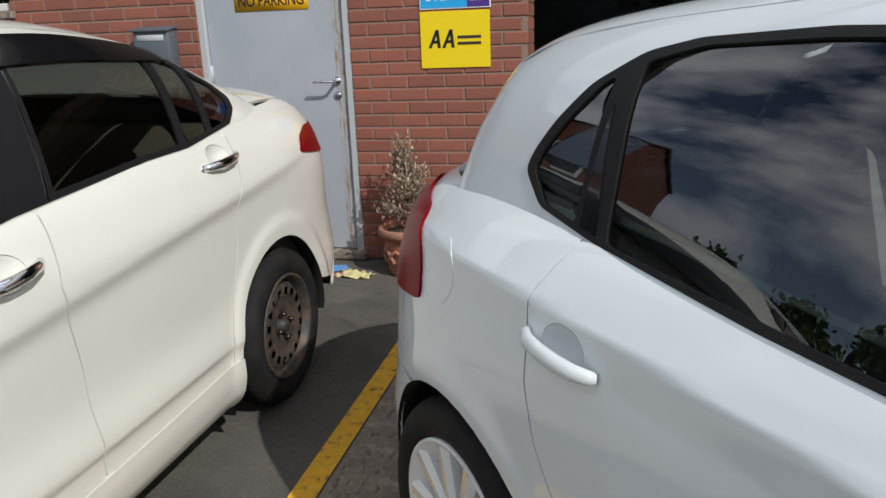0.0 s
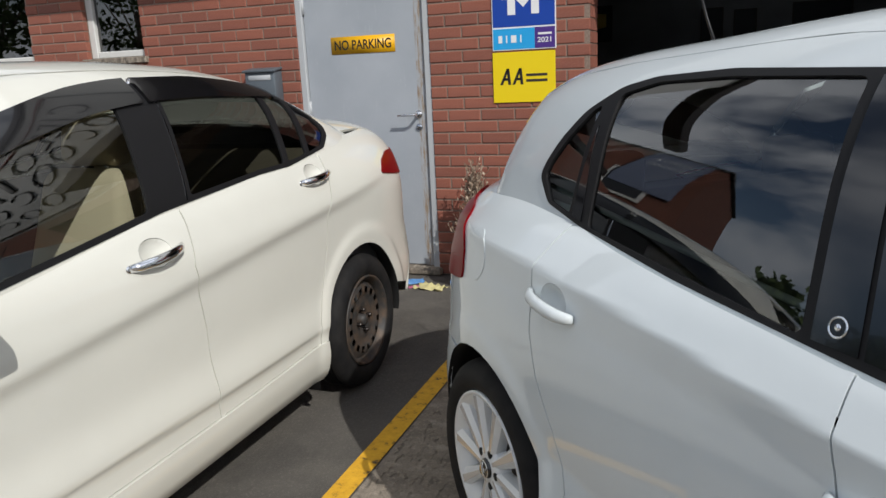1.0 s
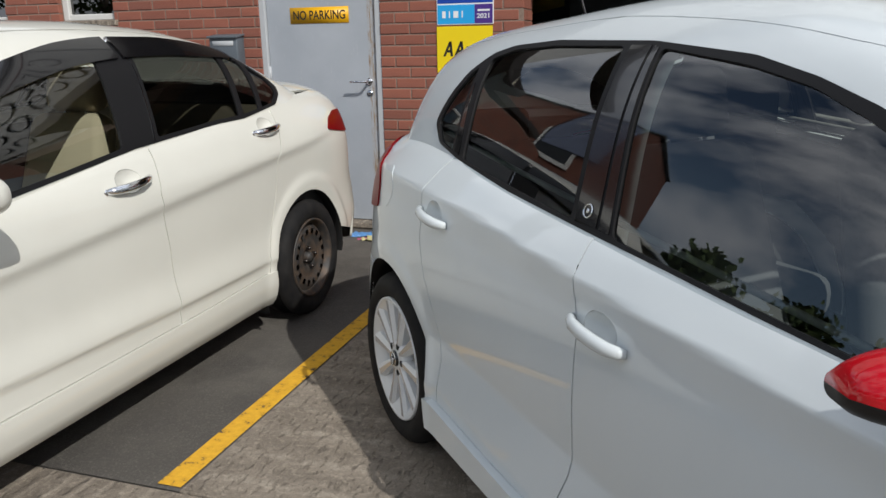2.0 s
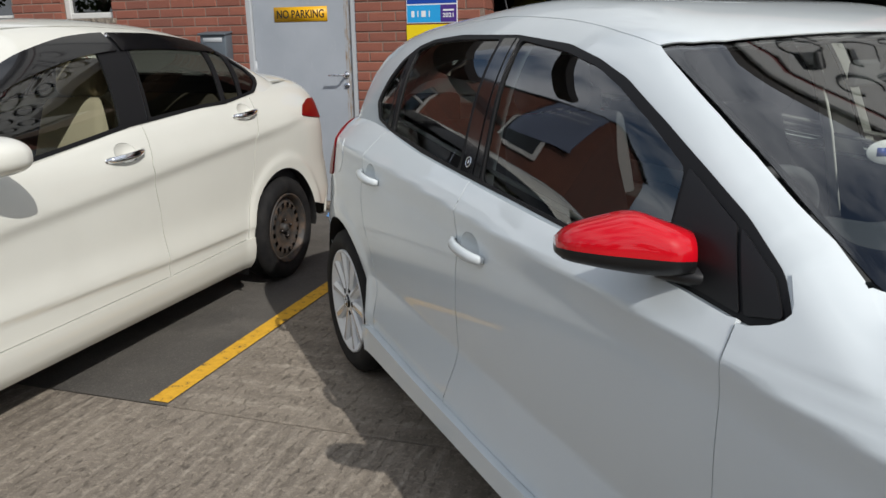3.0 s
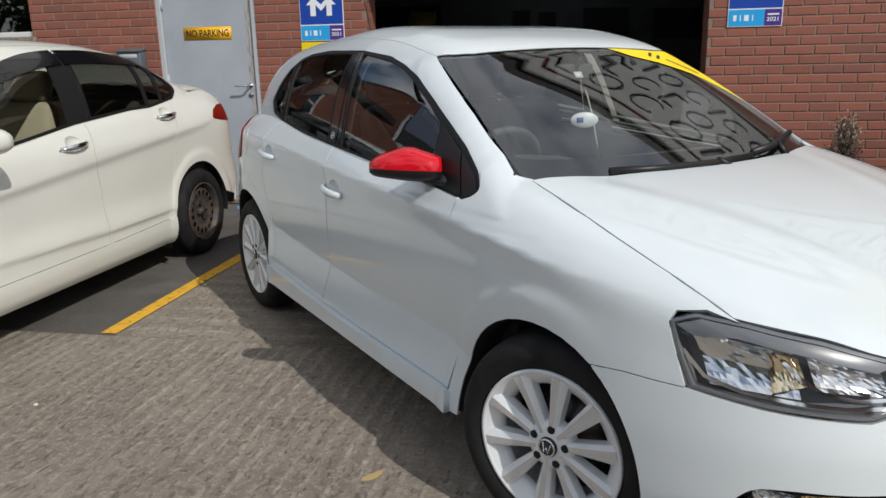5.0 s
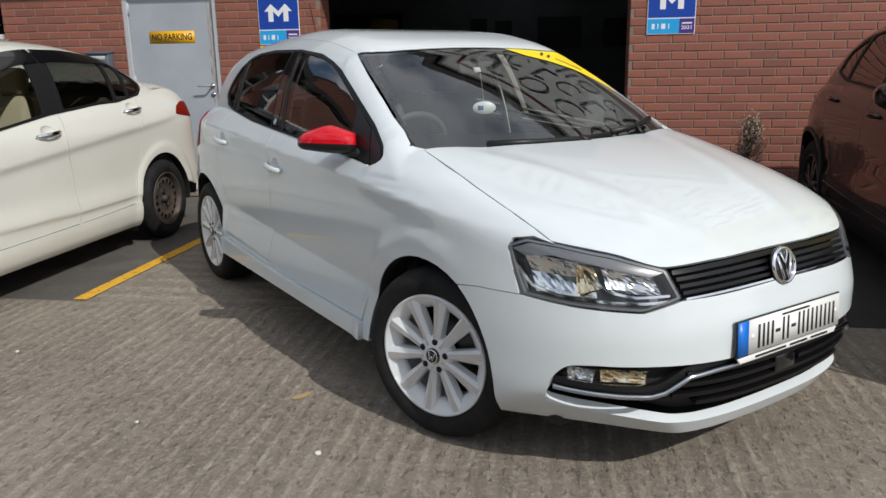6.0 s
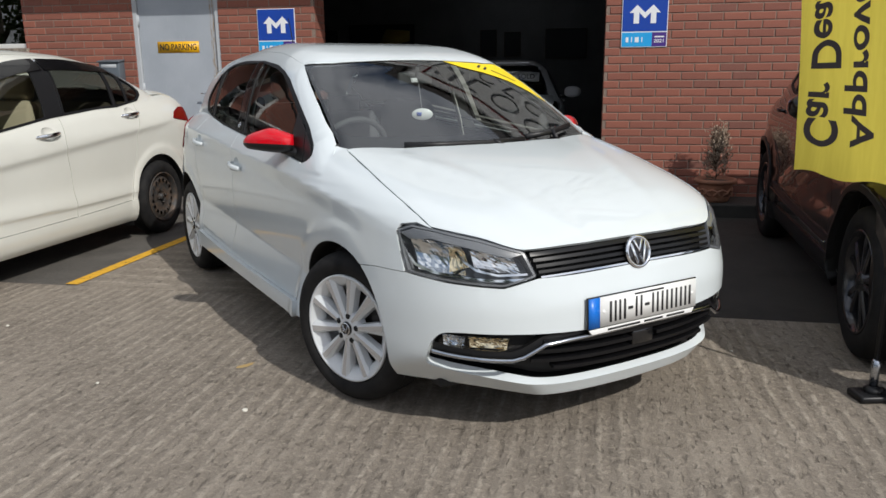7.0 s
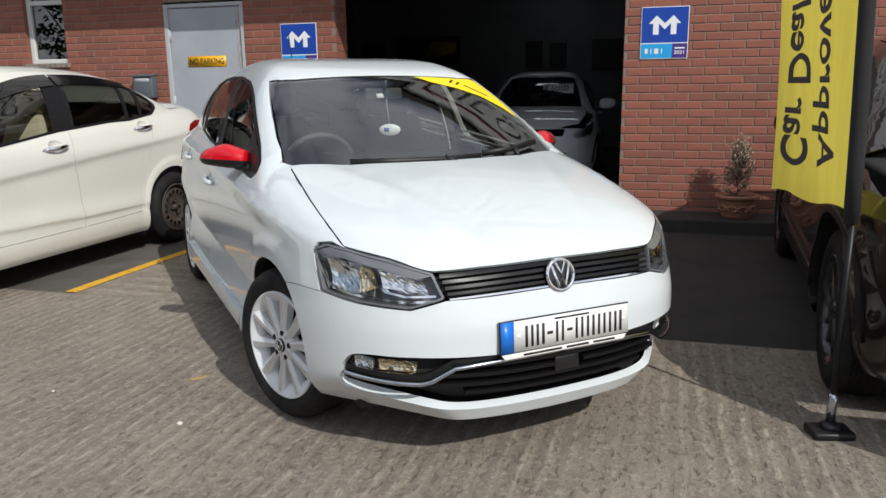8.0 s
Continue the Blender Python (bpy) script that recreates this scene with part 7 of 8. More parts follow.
CROSS.rail, CROSS.zroof = (-0.38, 1.55, 0.52), 1.5
CROSS.post = [(1.62, 1.42), (1.9, 1.28), (2.2, 1.12), (2.35, 1.02), (2.3, 0.92), (1.0, 0.98), (0.0, 1.04), (-0.5, 1.06), (-0.55, 1.15)]
CROSS.screen = [(1.60, 0.52), (1.68, 0.0), (1.60, -0.52), (1.9, -0.58), (2.2, -0.64), (2.38, -0.4), (2.45, 0.0), (2.38, 0.4), (2.2, 0.64), (1.9, 0.58)]
CROSS.bonnet = [(2.3, -0.68), (2.8, -0.70), (3.2, -0.62), (3.36, -0.35), (3.40, 0.0), (3.36, 0.35), (3.2, 0.62), (2.8, 0.70), (2.3, 0.68), (2.40, 0.4), (2.46, 0.0), (2.40, -0.4)]
cross_belt = curve([(-0.6, 1.16), (0.0, 1.12), (1.0, 1.06), (2.0, 1.00), (2.4, 0.98)])
cross_open = [(-0.02, 1.17), (0.3, 1.115), (1.0, 1.075), (2.0, 1.01), (2.22, 1.01), (2.0, 1.16), (1.7, 1.32), (1.45, 1.415), (1.0, 1.455), (0.4, 1.45), (0.1, 1.41), (-0.05, 1.30)]
cross_panes = [[(0.02, 1.18), (0.30, 1.135), (0.24, 1.40), (0.02, 1.31)], [(0.34, 1.13), (1.02, 1.092), (0.98, 1.435), (0.40, 1.43), (0.28, 1.41)], [(1.10, 1.088), (2.0, 1.03), (1.94, 1.16), (1.68, 1.30), (1.43, 1.395), (1.06, 1.43)]]
plain_car("crossover_car", CROSS_AT, "very dark brown crossover with black sills and dark alloy wheels", CROSS, BROWN, PLASTIC, 0.345, twin_spoke_wheel, (cross_open, cross_panes), (1.06, 2.08, 0.34), cross_belt, PRIVACY, ((2.98, 0.90), (3.02, 0.72), (0.42, 0.70), (0.40, 0.80)), wheel_y=0.775)

GARAGE_CAR_AT = Matrix.Translation((1.22, 8.3, 0)) @ Matrix.Rotation(radians(-86), 4, "Z")
SMALL = Skin(
    side=[(0.15, 0.78), (0.28, 0.83), (0.45, 0.835), (0.7, 0.83), (0.9, 0.825), (1.05, 0.80), (1.3, 0.79)],
    plan=[(-0.75, 0.95), (-0.2, 1.0), (2.4, 1.0), (3.4, 0.95)],
    top=[(-0.8, 1.14), (0.5, 1.12), (1.6, 1.07), (2.1, 1.03), (2.6, 0.96), (3.0, 0.87), (3.4, 0.74)],
    nose=[(0.1, 3.25), (0.3, 3.36), (0.6, 3.38), (0.8, 3.32), (1.2, 3.25)],
    tail=[(0.1, -0.58), (0.35, -0.66), (0.6, -0.68), (0.9, -0.64), (1.2, -0.58)],
    roof=[(-0.72, 0.92), (-0.60, 1.08), (-0.45, 1.30), (-0.3, 1.39), (0.2, 1.46), (0.9, 1.485), (1.35, 1.45), (1.7, 1.34), (2.4, 0.99), (2.6, 0.88)],
    cab=[(0.8, 0.80), (1.0, 0.755), (1.2, 0.67), (1.4, 0.585), (1.55, 0.51)],
    bow=[(-0.6, -0.3), (0.2, -0.12), (0.9, 0.0), (1.7, 0.14), (2.4, 0.16)],
    x0=2.3, x1=0.1, zs=0.58, p=3.2, m=7.0, n=3.2, zb=0.78, pg=5.5, mg=6.0, wheels=(0.0, 2.57), flare=0.014, rad=0.305)
SMALL.rail, SMALL.zroof = (-0.36, 1.45, 0.48), 1.42
SMALL.post = [(1.52, 1.36), (1.8, 1.22), (2.1, 1.06), (2.3, 0.94), (2.2, 0.86), (1.0, 0.92), (0.0, 0.98), (-0.5, 1.02), (-0.5, 1.10)]
SMALL.screen = [(1.50, 0.48), (1.60, 0.0), (1.50, -0.48), (1.8, -0.55), (2.1, -0.61), (2.3, -0.4), (2.38, 0.0), (2.3, 0.4), (2.1, 0.61), (1.8, 0.55)]
SMALL.bonnet = [(2.2, -0.66), (2.7, -0.67), (3.05, -0.60), (3.22, -0.35), (3.27, 0.0), (3.22, 0.35), (3.05, 0.60), (2.7, 0.67), (2.2, 0.66), (2.32, 0.4), (2.38, 0.0), (2.32, -0.4)]
small_belt = curve([(-0.6, 1.08), (0.0, 1.05), (1.0, 0.99), (2.0, 0.93), (2.4, 0.90)])
small_open = [(0.05, 1.10), (0.3, 1.05), (1.0, 1.005), (2.0, 0.945), (2.15, 0.945), (1.95, 1.07), (1.65, 1.22), (1.4, 1.31), (1.0, 1.36), (0.4, 1.36), (0.2, 1.33), (0.06, 1.22)]
small_panes = [[(0.10, 1.11), (0.98, 1.022), (0.93, 1.34), (0.40, 1.34), (0.22, 1.31), (0.10, 1.21)], [(1.06, 1.018), (1.95, 0.962), (1.88, 1.08), (1.63, 1.20), (1.38, 1.29), (1.02, 1.34)]]
plain_car("hatchback_car", GARAGE_CAR_AT, "silver hatchback for sale inside the dark garage", SMALL, SILVER, PLASTIC, 0.305, alloy_wheel, (small_open, small_panes), (1.02, 2.0, 0.34), small_belt, PANE, ((2.80, 0.83), (2.95, 0.68), (0.42, 0.62), (0.40, 0.70)), wheel_y=0.70)

# ---- loose things ----
def terracotta():
    m = mat("weathered_terracotta", (0.38, 0.16, 0.09), 0.85)
    v = coords(m)
    n, f = noisy(m, v, 7.0, 6), noisy(m, v, 60.0, 4)
    base = ramped(m, n, [(0.3, (0.40, 0.155, 0.085)), (0.6, (0.33, 0.15, 0.09)), (0.8, (0.22, 0.13, 0.09))])
    wire(m, blend(m, mathn(m, "MULTIPLY", f, 0.3), base, (0.45, 0.28, 0.2)), bsdf(m).inputs["Base Color"])
    bump(m, mathn(m, "ADD", n, f), 0.4, 0.004)
    return m


def leaf_mat(name, lo, hi):
    m = mat(name, lo, 0.8)
    g = add(m, "ShaderNodeNewGeometry")
    wire(m, ramped(m, g.outputs["Random Per Island"], [(0.0, lo), (1.0, hi)]), bsdf(m).inputs["Base Color"])
    return m


TERRA = terracotta()
SOIL = mat("dry_soil", (0.05, 0.036, 0.026), 0.95)
DEADLEAF = leaf_mat("dead_conifer_sprays", (0.16, 0.10, 0.065), (0.46, 0.37, 0.28))
TWIG = mat("dead_twig", (0.10, 0.07, 0.05), 0.9)


def dead_conifer(rnd, height, width, leaves):
    """A dried dwarf conifer: a stem, thin limbs and many small flat sprays, narrowing upwards, with gaps."""
    wood = bmesh.new()
    spray = []
    limbs = []
    for i in range(46):
        u = rnd.random() ** 0.8
        a = rnd.uniform(0, 2 * math.pi)
        z0 = height * (0.03 + 0.75 * u)
        r = width * (1 - 0.78 * u) * rnd.uniform(0.65, 1.15)
        p0, p1 = Vector((0, 0, z0 * 0.7)), Vector((math.cos(a) * r, math.sin(a) * r, z0 + height * rnd.uniform(0.04, 0.2)))
        limbs.append((p0, p1))
    limbs.append((Vector((0, 0, 0)), Vector((0.01, 0, height))))
    vs, fs = [], []
    for p0, p1 in limbs:
        for k in range(leaves):
            t = rnd.uniform(0.35, 1.0)
            c = p0.lerp(p1, t) + Vector((rnd.gauss(0, 1), rnd.gauss(0, 1), rnd.gauss(0, 1))) * 0.022
            d = ((p1 - p0).normalized() + Vector((rnd.gauss(0, 0.6), rnd.gauss(0, 0.6), rnd.gauss(0.4, 0.5)))).normalized()
            s = d.cross(Vector((rnd.gauss(0, 1), rnd.gauss(0, 1), rnd.gauss(0, 1)))).normalized()
            l, w = rnd.uniform(0.018, 0.042), rnd.uniform(0.003, 0.008)
            i0 = len(vs)
            vs += [c, c + d * l * 0.5 + s * w, c + d * l, c + d * l * 0.5 - s * w]
            fs += [(i0, i0 + 1, i0 + 2), (i0, i0 + 2, i0 + 3)]
    me = bpy.data.meshes.new("sprays")
    me.from_pydata([tuple(v) for v in vs], [], fs)
    for p0, p1 in limbs:
        t = tube([p0, p0.lerp(p1, 0.5) + Vector((0, 0, -0.006)), p1], [0.005, 0.0035, 0.0015], 5)
        tmp = bpy.data.meshes.new("limb")
        t.to_mesh(tmp)
        t.free()
        wood.from_mesh(tmp)
        bpy.data.meshes.remove(tmp)
    return wood, me


def potted_conifer(x, y, z, seed, top, width, pot_r=0.17, pot_h=0.21):
    p = thing("potted_conifer", Matrix.Translation((x, y, z)), "dead brown dwarf conifer in a weathered terracotta pot", "potted plant", group="potted conifers")
    k = pot_r / 0.17
    pot = part("pot", lathe([(0, 0.0), (0.115 * k, 0.0), (0.13 * k, 0.03), (0.15 * k, pot_h * 0.75), (0.155 * k, pot_h * 0.80), (0.178 * k, pot_h * 0.82), (0.188 * k, pot_h * 0.88), (0.184 * k, pot_h * 0.97), (0.176 * k, pot_h), (0.16 * k, pot_h * 0.98), (0.152 * k, pot_h * 0.86), (0, pot_h * 0.86)], 40, "Z"), TERRA, p)
    for i in range(10):
        a = 2 * math.pi * i / 10
        ring = tube([(0.146 * k * math.cos(a + u * 0.5), 0.146 * k * math.sin(a + u * 0.5), pot_h * (0.30 + 0.26 * math.sin(math.pi * (u + 1) / 2))) for u in (-1, -0.5, 0, 0.5, 1)], 0.012, 6)
        part("swag", ring, TERRA, pot)
    part("soil", lathe([(0, pot_h * 0.90), (0.10 * k, pot_h * 0.89), (0.153 * k, pot_h * 0.865)], 28, "Z"), SOIL, p)
    wood, sprays = dead_conifer(random.Random(seed), top - z - pot_h, width, 44)
    part("stems", turned(wood, Matrix.Translation((0, 0, pot_h * 0.88))), TWIG, p)
    sprays.transform(Matrix.Translation((0, 0, pot_h * 0.88)))
    link_mesh("sprays", sprays, DEADLEAF, p)
    return p


potted_conifer(3.705, 2.66, 0.115, 3, 0.88, 0.155)
potted_conifer(-0.87, 2.70, -0.004, 8, 0.86, 0.20, 0.165, 0.29)


# feather flag on a stand
FLAGYELLOW = mat("yellow_flag_cloth", (0.80, 0.62, 0.03), 0.85)
fb = bsdf(FLAGYELLOW)
weave = noisy(FLAGYELLOW, coords(FLAGYELLOW, (1, 1, 0.2)), 30.0, 4)
wire(FLAGYELLOW, ramped(FLAGYELLOW, weave, [(0.3, (0.68, 0.55, 0.07)), (0.7, (0.78, 0.65, 0.10))]), fb.inputs["Base Color"])
tr = add(FLAGYELLOW, "ShaderNodeBsdfTranslucent", Color=(0.80, 0.66, 0.10, 1))
mx = add(FLAGYELLOW, "ShaderNodeMixShader", Fac=0.45)
wire(FLAGYELLOW, fb.outputs[0], mx.inputs[1])
wire(FLAGYELLOW, tr.outputs[0], mx.inputs[2])
wire(FLAGYELLOW, mx.outputs[0], FLAGYELLOW.node_tree.nodes["Material Output"].inputs["Surface"])
FLAGBLACK = mat("black_flag_sleeve", (0.012, 0.012, 0.013), 0.9)
FLAGINK = mat("charcoal_flag_print", (0.055, 0.042, 0.045), 0.85)
FLAG_AT = Matrix.Translation((3.703, -1.50, 0)) @ Matrix.Rotation(radians(-81.2), 4, "Z")


def lean(z):
    """The pole bends a little over the cloth as it rises."""
    return -0.055 * max(0.0, (z - 0.8) / 0.75) ** 1.2


def flag_y(x, z):
    """Folds of the hanging cloth, deeper away from the sleeve."""
    u = min(1.0, max(0.0, -x / 0.5))
    return 0.004 * u * math.sin(17 * x + 2.6 * z) + 0.022 * u * math.sin(3.1 * z + 4 * x + 0.6) + 0.0015 * math.sin(38 * x + 5 * z)


def feather_flag():
    f = thing("feather_flag", FLAG_AT, "yellow feather flag with charcoal lettering on a black stand", "flag")
    bm = bmesh.new()
    nx, nz = 60, 110
    rows = []
    for j in range(nz + 1):
        row = []
        for i in range(nx + 1):
            u, k = i / nx, j / nz
            zz = (0.835 - 0.04 * u + 0.012 * math.sin(9 * u)) + (2.35 - 0.835) * k
            x = lean(zz) - u * (0.90 + 0.13 * (zz - 0.8))
            row.append(bm.verts.new((x, flag_y(x, zz), zz)))
        rows.append(row)
    for a, b in zip(rows, rows[1:]):
        for i in range(nx):
            bm.faces.new((a[i], a[i + 1], b[i + 1], b[i]))
    part("cloth", bm, FLAGYELLOW, f, "yellow flag cloth")
    sleeve = tube([(lean(z), 0, z) for z in (0.80, 1.0, 1.2, 1.4, 1.6, 1.9, 2.2, 2.45, 2.7)], 0.027, 14)
    part("sleeve", sleeve, FLAGBLACK, f, "black cloth pole sleeve")
    part("pole", tube([(0.0, 0, 0.10), (0.004, 0, 0.45), (0.012, 0, 0.82)], 0.010, 10), PLASTIC, f)
    part("socket", lathe([(0.0, 0.045), (0.016, 0.045), (0.017, 0.16), (0.012, 0.165), (0.0, 0.165)], 18, "Z"), SATIN, f, "grey metal socket")
    part("hub", lathe([(0, 0.02), (0.035, 0.02), (0.035, 0.045), (0.02, 0.055), (0, 0.055)], 18, "Z"), PLASTIC, f)
    part("base_plate", turned(box_bm(-0.075, 0.075, -0.055, 0.055, 0.0, 0.03, 0.01, 2), Matrix.Rotation(radians(95), 4, "Z")), PLASTIC, f, "black weighted base plate")
    for text, u0, tall, z0 in (("Approved", 0.43, 0.23, 0.955), ("Car Dealer", 0.85, 0.31, 0.925)):
        cu = bpy.data.curves.new("text", "FONT")
        cu.body, cu.size, cu.align_x, cu.align_y, cu.space_character, cu.offset = text, 0.19, "LEFT", "TOP_BASELINE", 1.0, 0.004
        tmp = new("text_tmp", cu)
        me = bpy.data.meshes.new_from_object(tmp.evaluated_get(bpy.context.evaluated_depsgraph_get()))
        bpy.data.objects.remove(tmp)
        b = bmesh.new()
        b.from_mesh(me)
        bmesh.ops.subdivide_edges(b, edges=[e for e in b.edges if e.calc_length() > 0.02], cuts=4, use_grid_fill=False)
        bmesh.ops.triangulate(b, faces=b.faces)
        # read through from the far side: mirrored, running upwards
        for v in b.verts:
            z = z0 + v.co.x
            x = lean(z) - u0 + v.co.y / 0.137 * tall
            v.co = (x, flag_y(x, z) - 0.0025, z)
        part("lettering", b, FLAGINK, f, "charcoal lettering showing through in mirror image")
    return f


feather_flag()

# wrappers dropped by the door
LITTERBLUE = mat("blue_wrapper", (0.12, 0.30, 0.62), 0.4)
LITTERPALE = mat("pale_yellow_wrapper", (0.62, 0.56, 0.28), 0.5)
LITTERPINK = mat("pink_wrapper", (0.5, 0.12, 0.22), 0.4)
for i, (x, y, r, m, a, lab) in enumerate(((-1.36, 2.70, 0.085, LITTERBLUE, 20, "crumpled blue plastic wrapper on the tarmac"), (-1.18, 2.60, 0.10, LITTERPALE, -10, "crumpled pale yellow paper wrapper on the tarmac"), (-1.30, 2.60, 0.035, LITTERPINK, 40, "small pink sweet wrapper on the tarmac"))):
    bm = bmesh.new()
    bmesh.ops.create_grid(bm, x_segments=14, y_segments=10, size=1)
    rr = random.Random(i + 5)
    for v in bm.verts:
        q = Vector((v.co.x * 2.2 + i, v.co.y * 2.2, i * 3.0))
        v.co = (v.co.x * r * (1 + 0.3 * noise.noise(q)), v.co.y * r * 0.62 * (1 + 0.3 * noise.noise(q + Vector((5, 0, 0)))), max(0.002, r * 0.28 * (0.35 + noise.noise(q * 1.5))))
    o = part("litter", bm, m)
    o.matrix_world = Matrix.Translation((x, y, -0.004)) @ Matrix.Rotation(radians(a), 4, "Z")
    mod = o.modifiers.new("thick", "SOLIDIFY")
    mod.thickness = 0.002
    tagged(o, lab, "litter", group="litter by the door")

# a scrap of yellow paint and a pale stone on the concrete
SPLASH = mat("faded_yellow_paint", (0.42, 0.29, 0.12), 0.9)
PALESTONE = mat("pale_stone", (0.6, 0.57, 0.5), 0.9)
spot = bmesh.new()
pts = [spot.verts.new((0.042 * (1 + 0.45 * noise.noise(Vector((math.cos(a) * 1.5, math.sin(a) * 1.5, 2)))) * math.cos(a), 0.018 * (1 + 0.5 * noise.noise(Vector((math.cos(a) * 1.5, math.sin(a) * 1.5, 7)))) * math.sin(a), 0)) for a in [k * math.pi / 14 for k in range(28)]]
spot.faces.new(pts)
o = part("paint_splash", spot, SPLASH)
o.matrix_world = Matrix.Translation((1.084, -1.603, 0.002)) @ Matrix.Rotation(radians(50), 4, "Z")
tagged(o, "small worn splash of yellow paint on concrete", "stain", kind="structure")
for i, (x, y, r) in enumerate(((1.29, -2.04, 0.012), (3.25, -1.05, 0.008), (0.55, -1.9, 0.008), (2.9, -2.9, 0.008), (1.8, -2.9, 0.007), (-0.4, -1.3, 0.009))):
    bm = bmesh.new()
    bmesh.ops.create_icosphere(bm, subdivisions=2, radius=r)
    for v in bm.verts:
        v.co *= 1 + 0.35 * noise.noise(v.co * 90 + Vector((i, 0, 0)))
        v.co.z = v.co.z * 0.5 + r * 0.35
    o = part("pebble", bm, PALESTONE)
    o.location = (x, y, 0)
    tagged(o, "pale chip of stone lying on the concrete", "stone", group="stone chips")


# ---- on and in the hatchback ----
TAGGREY = mat("grey_reflection_line", (0.22, 0.22, 0.21), 0.7)


def hatch_extras(car):
    K = HATCH
    tb = chart(K, "top", "cabin")
    # yellow sun strip across the corner of the screen
    st = panel("screen_sticker", [(1.655, 0.17), (1.656, 0.30), (1.654, 0.42), (1.634, 0.508), (1.66, 0.548), (1.80, 0.585), (1.92, 0.604), (1.965, 0.606), (1.90, 0.560), (1.81, 0.475), (1.745, 0.36), (1.705, 0.25)], tb, AAYELLOW, car, "yellow dealer sticker across the screen corner", h=0.03, depth=0.0, off=0.001)
    for a, b in (((1.700, 0.355), (1.672, 0.385)), ((1.715, 0.385), (1.688, 0.415))):
        ribbon("sticker_mark", [a, b], tb, 0.012, INK, st, off=0.002, h=0.02, thick=0.0)
    ribbon("sticker_bar", [(1.715, 0.43), (1.80, 0.525)], tb, 0.010, GUTTER, st, off=0.002, h=0.02, thick=0.0)
    # wipers
    for pts, foot in ((((2.285, -0.40), (2.315, -0.20), (2.325, 0.02), (2.31, 0.20)), (2.365, 0.10)), (((2.295, 0.22), (2.255, 0.40), (2.19, 0.56)), (2.32, 0.42))):
        line = []
        for x, y in pts:
            p, n = tb(np.array([[x, y]]))
            line.append(tuple(p[0] + n[0] * 0.024))
        w = part("wiper", tube(line, 0.009, 6, 1.6), PLASTIC, car, "black wiper arm and blade")
        p, n = tb(np.array([[foot[0] - 0.02, foot[1]]]))
        part("wiper_arm", tube([tuple(p[0] + n[0] * 0.004), tuple(Vector(line[len(line) // 2]) + Vector((0, 0, 0.012)))], [0.014, 0.009], 8), PLASTIC, w)
    # tag hanging from the mirror
    tag = part("hanging_tag", turned(lathe([(0, -0.0015), (0.036, -0.0015), (0.037, 0.0), (0.036, 0.0015), (0, 0.0015)], 32, "X"), Matrix.Translation((1.715, 0.01, 1.072)) @ Matrix.Rotation(radians(-28), 4, "Z") @ Matrix.Diagonal((1, 1.45, 0.80, 1))), SIGNWHITE, car, "pale oval card hanging from the mirror")
    part("tag_print", turned(box_bm(0.0018, 0.0022, -0.03, -0.004, -0.010, 0.010), Matrix.Translation((1.715, 0.01, 1.072)) @ Matrix.Rotation(radians(-28), 4, "Z")), SIGNBLUE, tag)
    part("tag_cord", tube([(1.715, 0.008, 1.098), (1.70, 0.0, 1.225)], 0.001, 4), SIGNWHITE, tag)
    # permit holder by the mirror, belts, cowl
    part("permit_card", turned(box_bm(-0.001, 0.001, -0.018, 0.018, -0.012, 0.012), Matrix.Translation((1.745, -0.05, 1.242)) @ Matrix.Rotation(radians(-30), 4, "Y")), SIGNWHITE, car, "small white permit on the screen")
    for s in (-1, 1):
        belt = tube([(0.98, s * 0.60, 1.28), (1.02, s * 0.66, 1.02), (1.06, s * 0.70, 0.72)], [0.022, 0.022, 0.022], 6, 0.12)
        part("seat_belt", belt, LINING, car, "pale grey seat belt")
        post = chart(K, "right" if s < 0 else "left", "cabin")
        panel("pillar_lining", [(1.00, 0.95), (1.13, 0.95), (1.05, 1.36), (0.93, 1.36)], post, LINING, car, h=0.05, depth=0.0, off=-0.03)
        for nm, loop in (("pillar_lining", [(1.57, 1.30), (1.80, 1.19), (2.17, 0.97), (2.09, 0.95), (1.86, 1.10), (1.53, 1.262)]), ("pillar_lining", [(0.12, 1.0), (0.20, 1.0), (0.30, 1.36), (-0.05, 1.36), (-0.25, 1.2), (-0.2, 1.02)])):
            panel(nm, loop, post, LINING if loop[0][0] > 1 else CABIN, car, h=0.05, depth=0.0, off=-0.03)
    # pale tubes inside the windows imitate the bright line mirrored in the glass
    for flank in ("right", "left"):
        post = chart(K, flank, "cabin")
        ledge = [(float(p[0]), float(p[1]), float(p[2])) for p in (post(np.array([[x, 1.098 - 0.093 * x]]))[0][0] * np.array([1, 0.955, 1]) for x in np.linspace(0.12, 2.0, 16))]
        part("reflection_line", tube(ledge, 0.007, 8), TAGGREY, car, "thin pale line standing in for a reflection in the glass")
    part("cowl", tube([(2.38 - 0.20 * (y / 0.62) ** 2, y, 0.945 - 0.012 * (y / 0.62) ** 2) for y in np.linspace(-0.62, 0.62, 21)], 0.03, 8, 0.6), PLASTIC, car, "black scuttle panel")


hatch_extras(bpy.data.objects["hatchback_car"])
sold = thing("price_card", GARAGE_CAR_AT @ Matrix.Translation((1.955, 0.26, 1.232)) @ Matrix.Rotation(radians(90), 4, "Z") @ Matrix.Rotation(radians(-40), 4, "X"), "white sale card lettered in black on the windscreen", "sign")
part("card", prism([(-0.21, -0.085), (0.21, -0.085), (0.21, 0.085), (-0.21, 0.085)], 0.003), SIGNWHITE, sold)
lettering("€ SOLD", 0.12, sold, INK, Matrix.Translation((-0.02, -0.002, 0)), width=0.33)

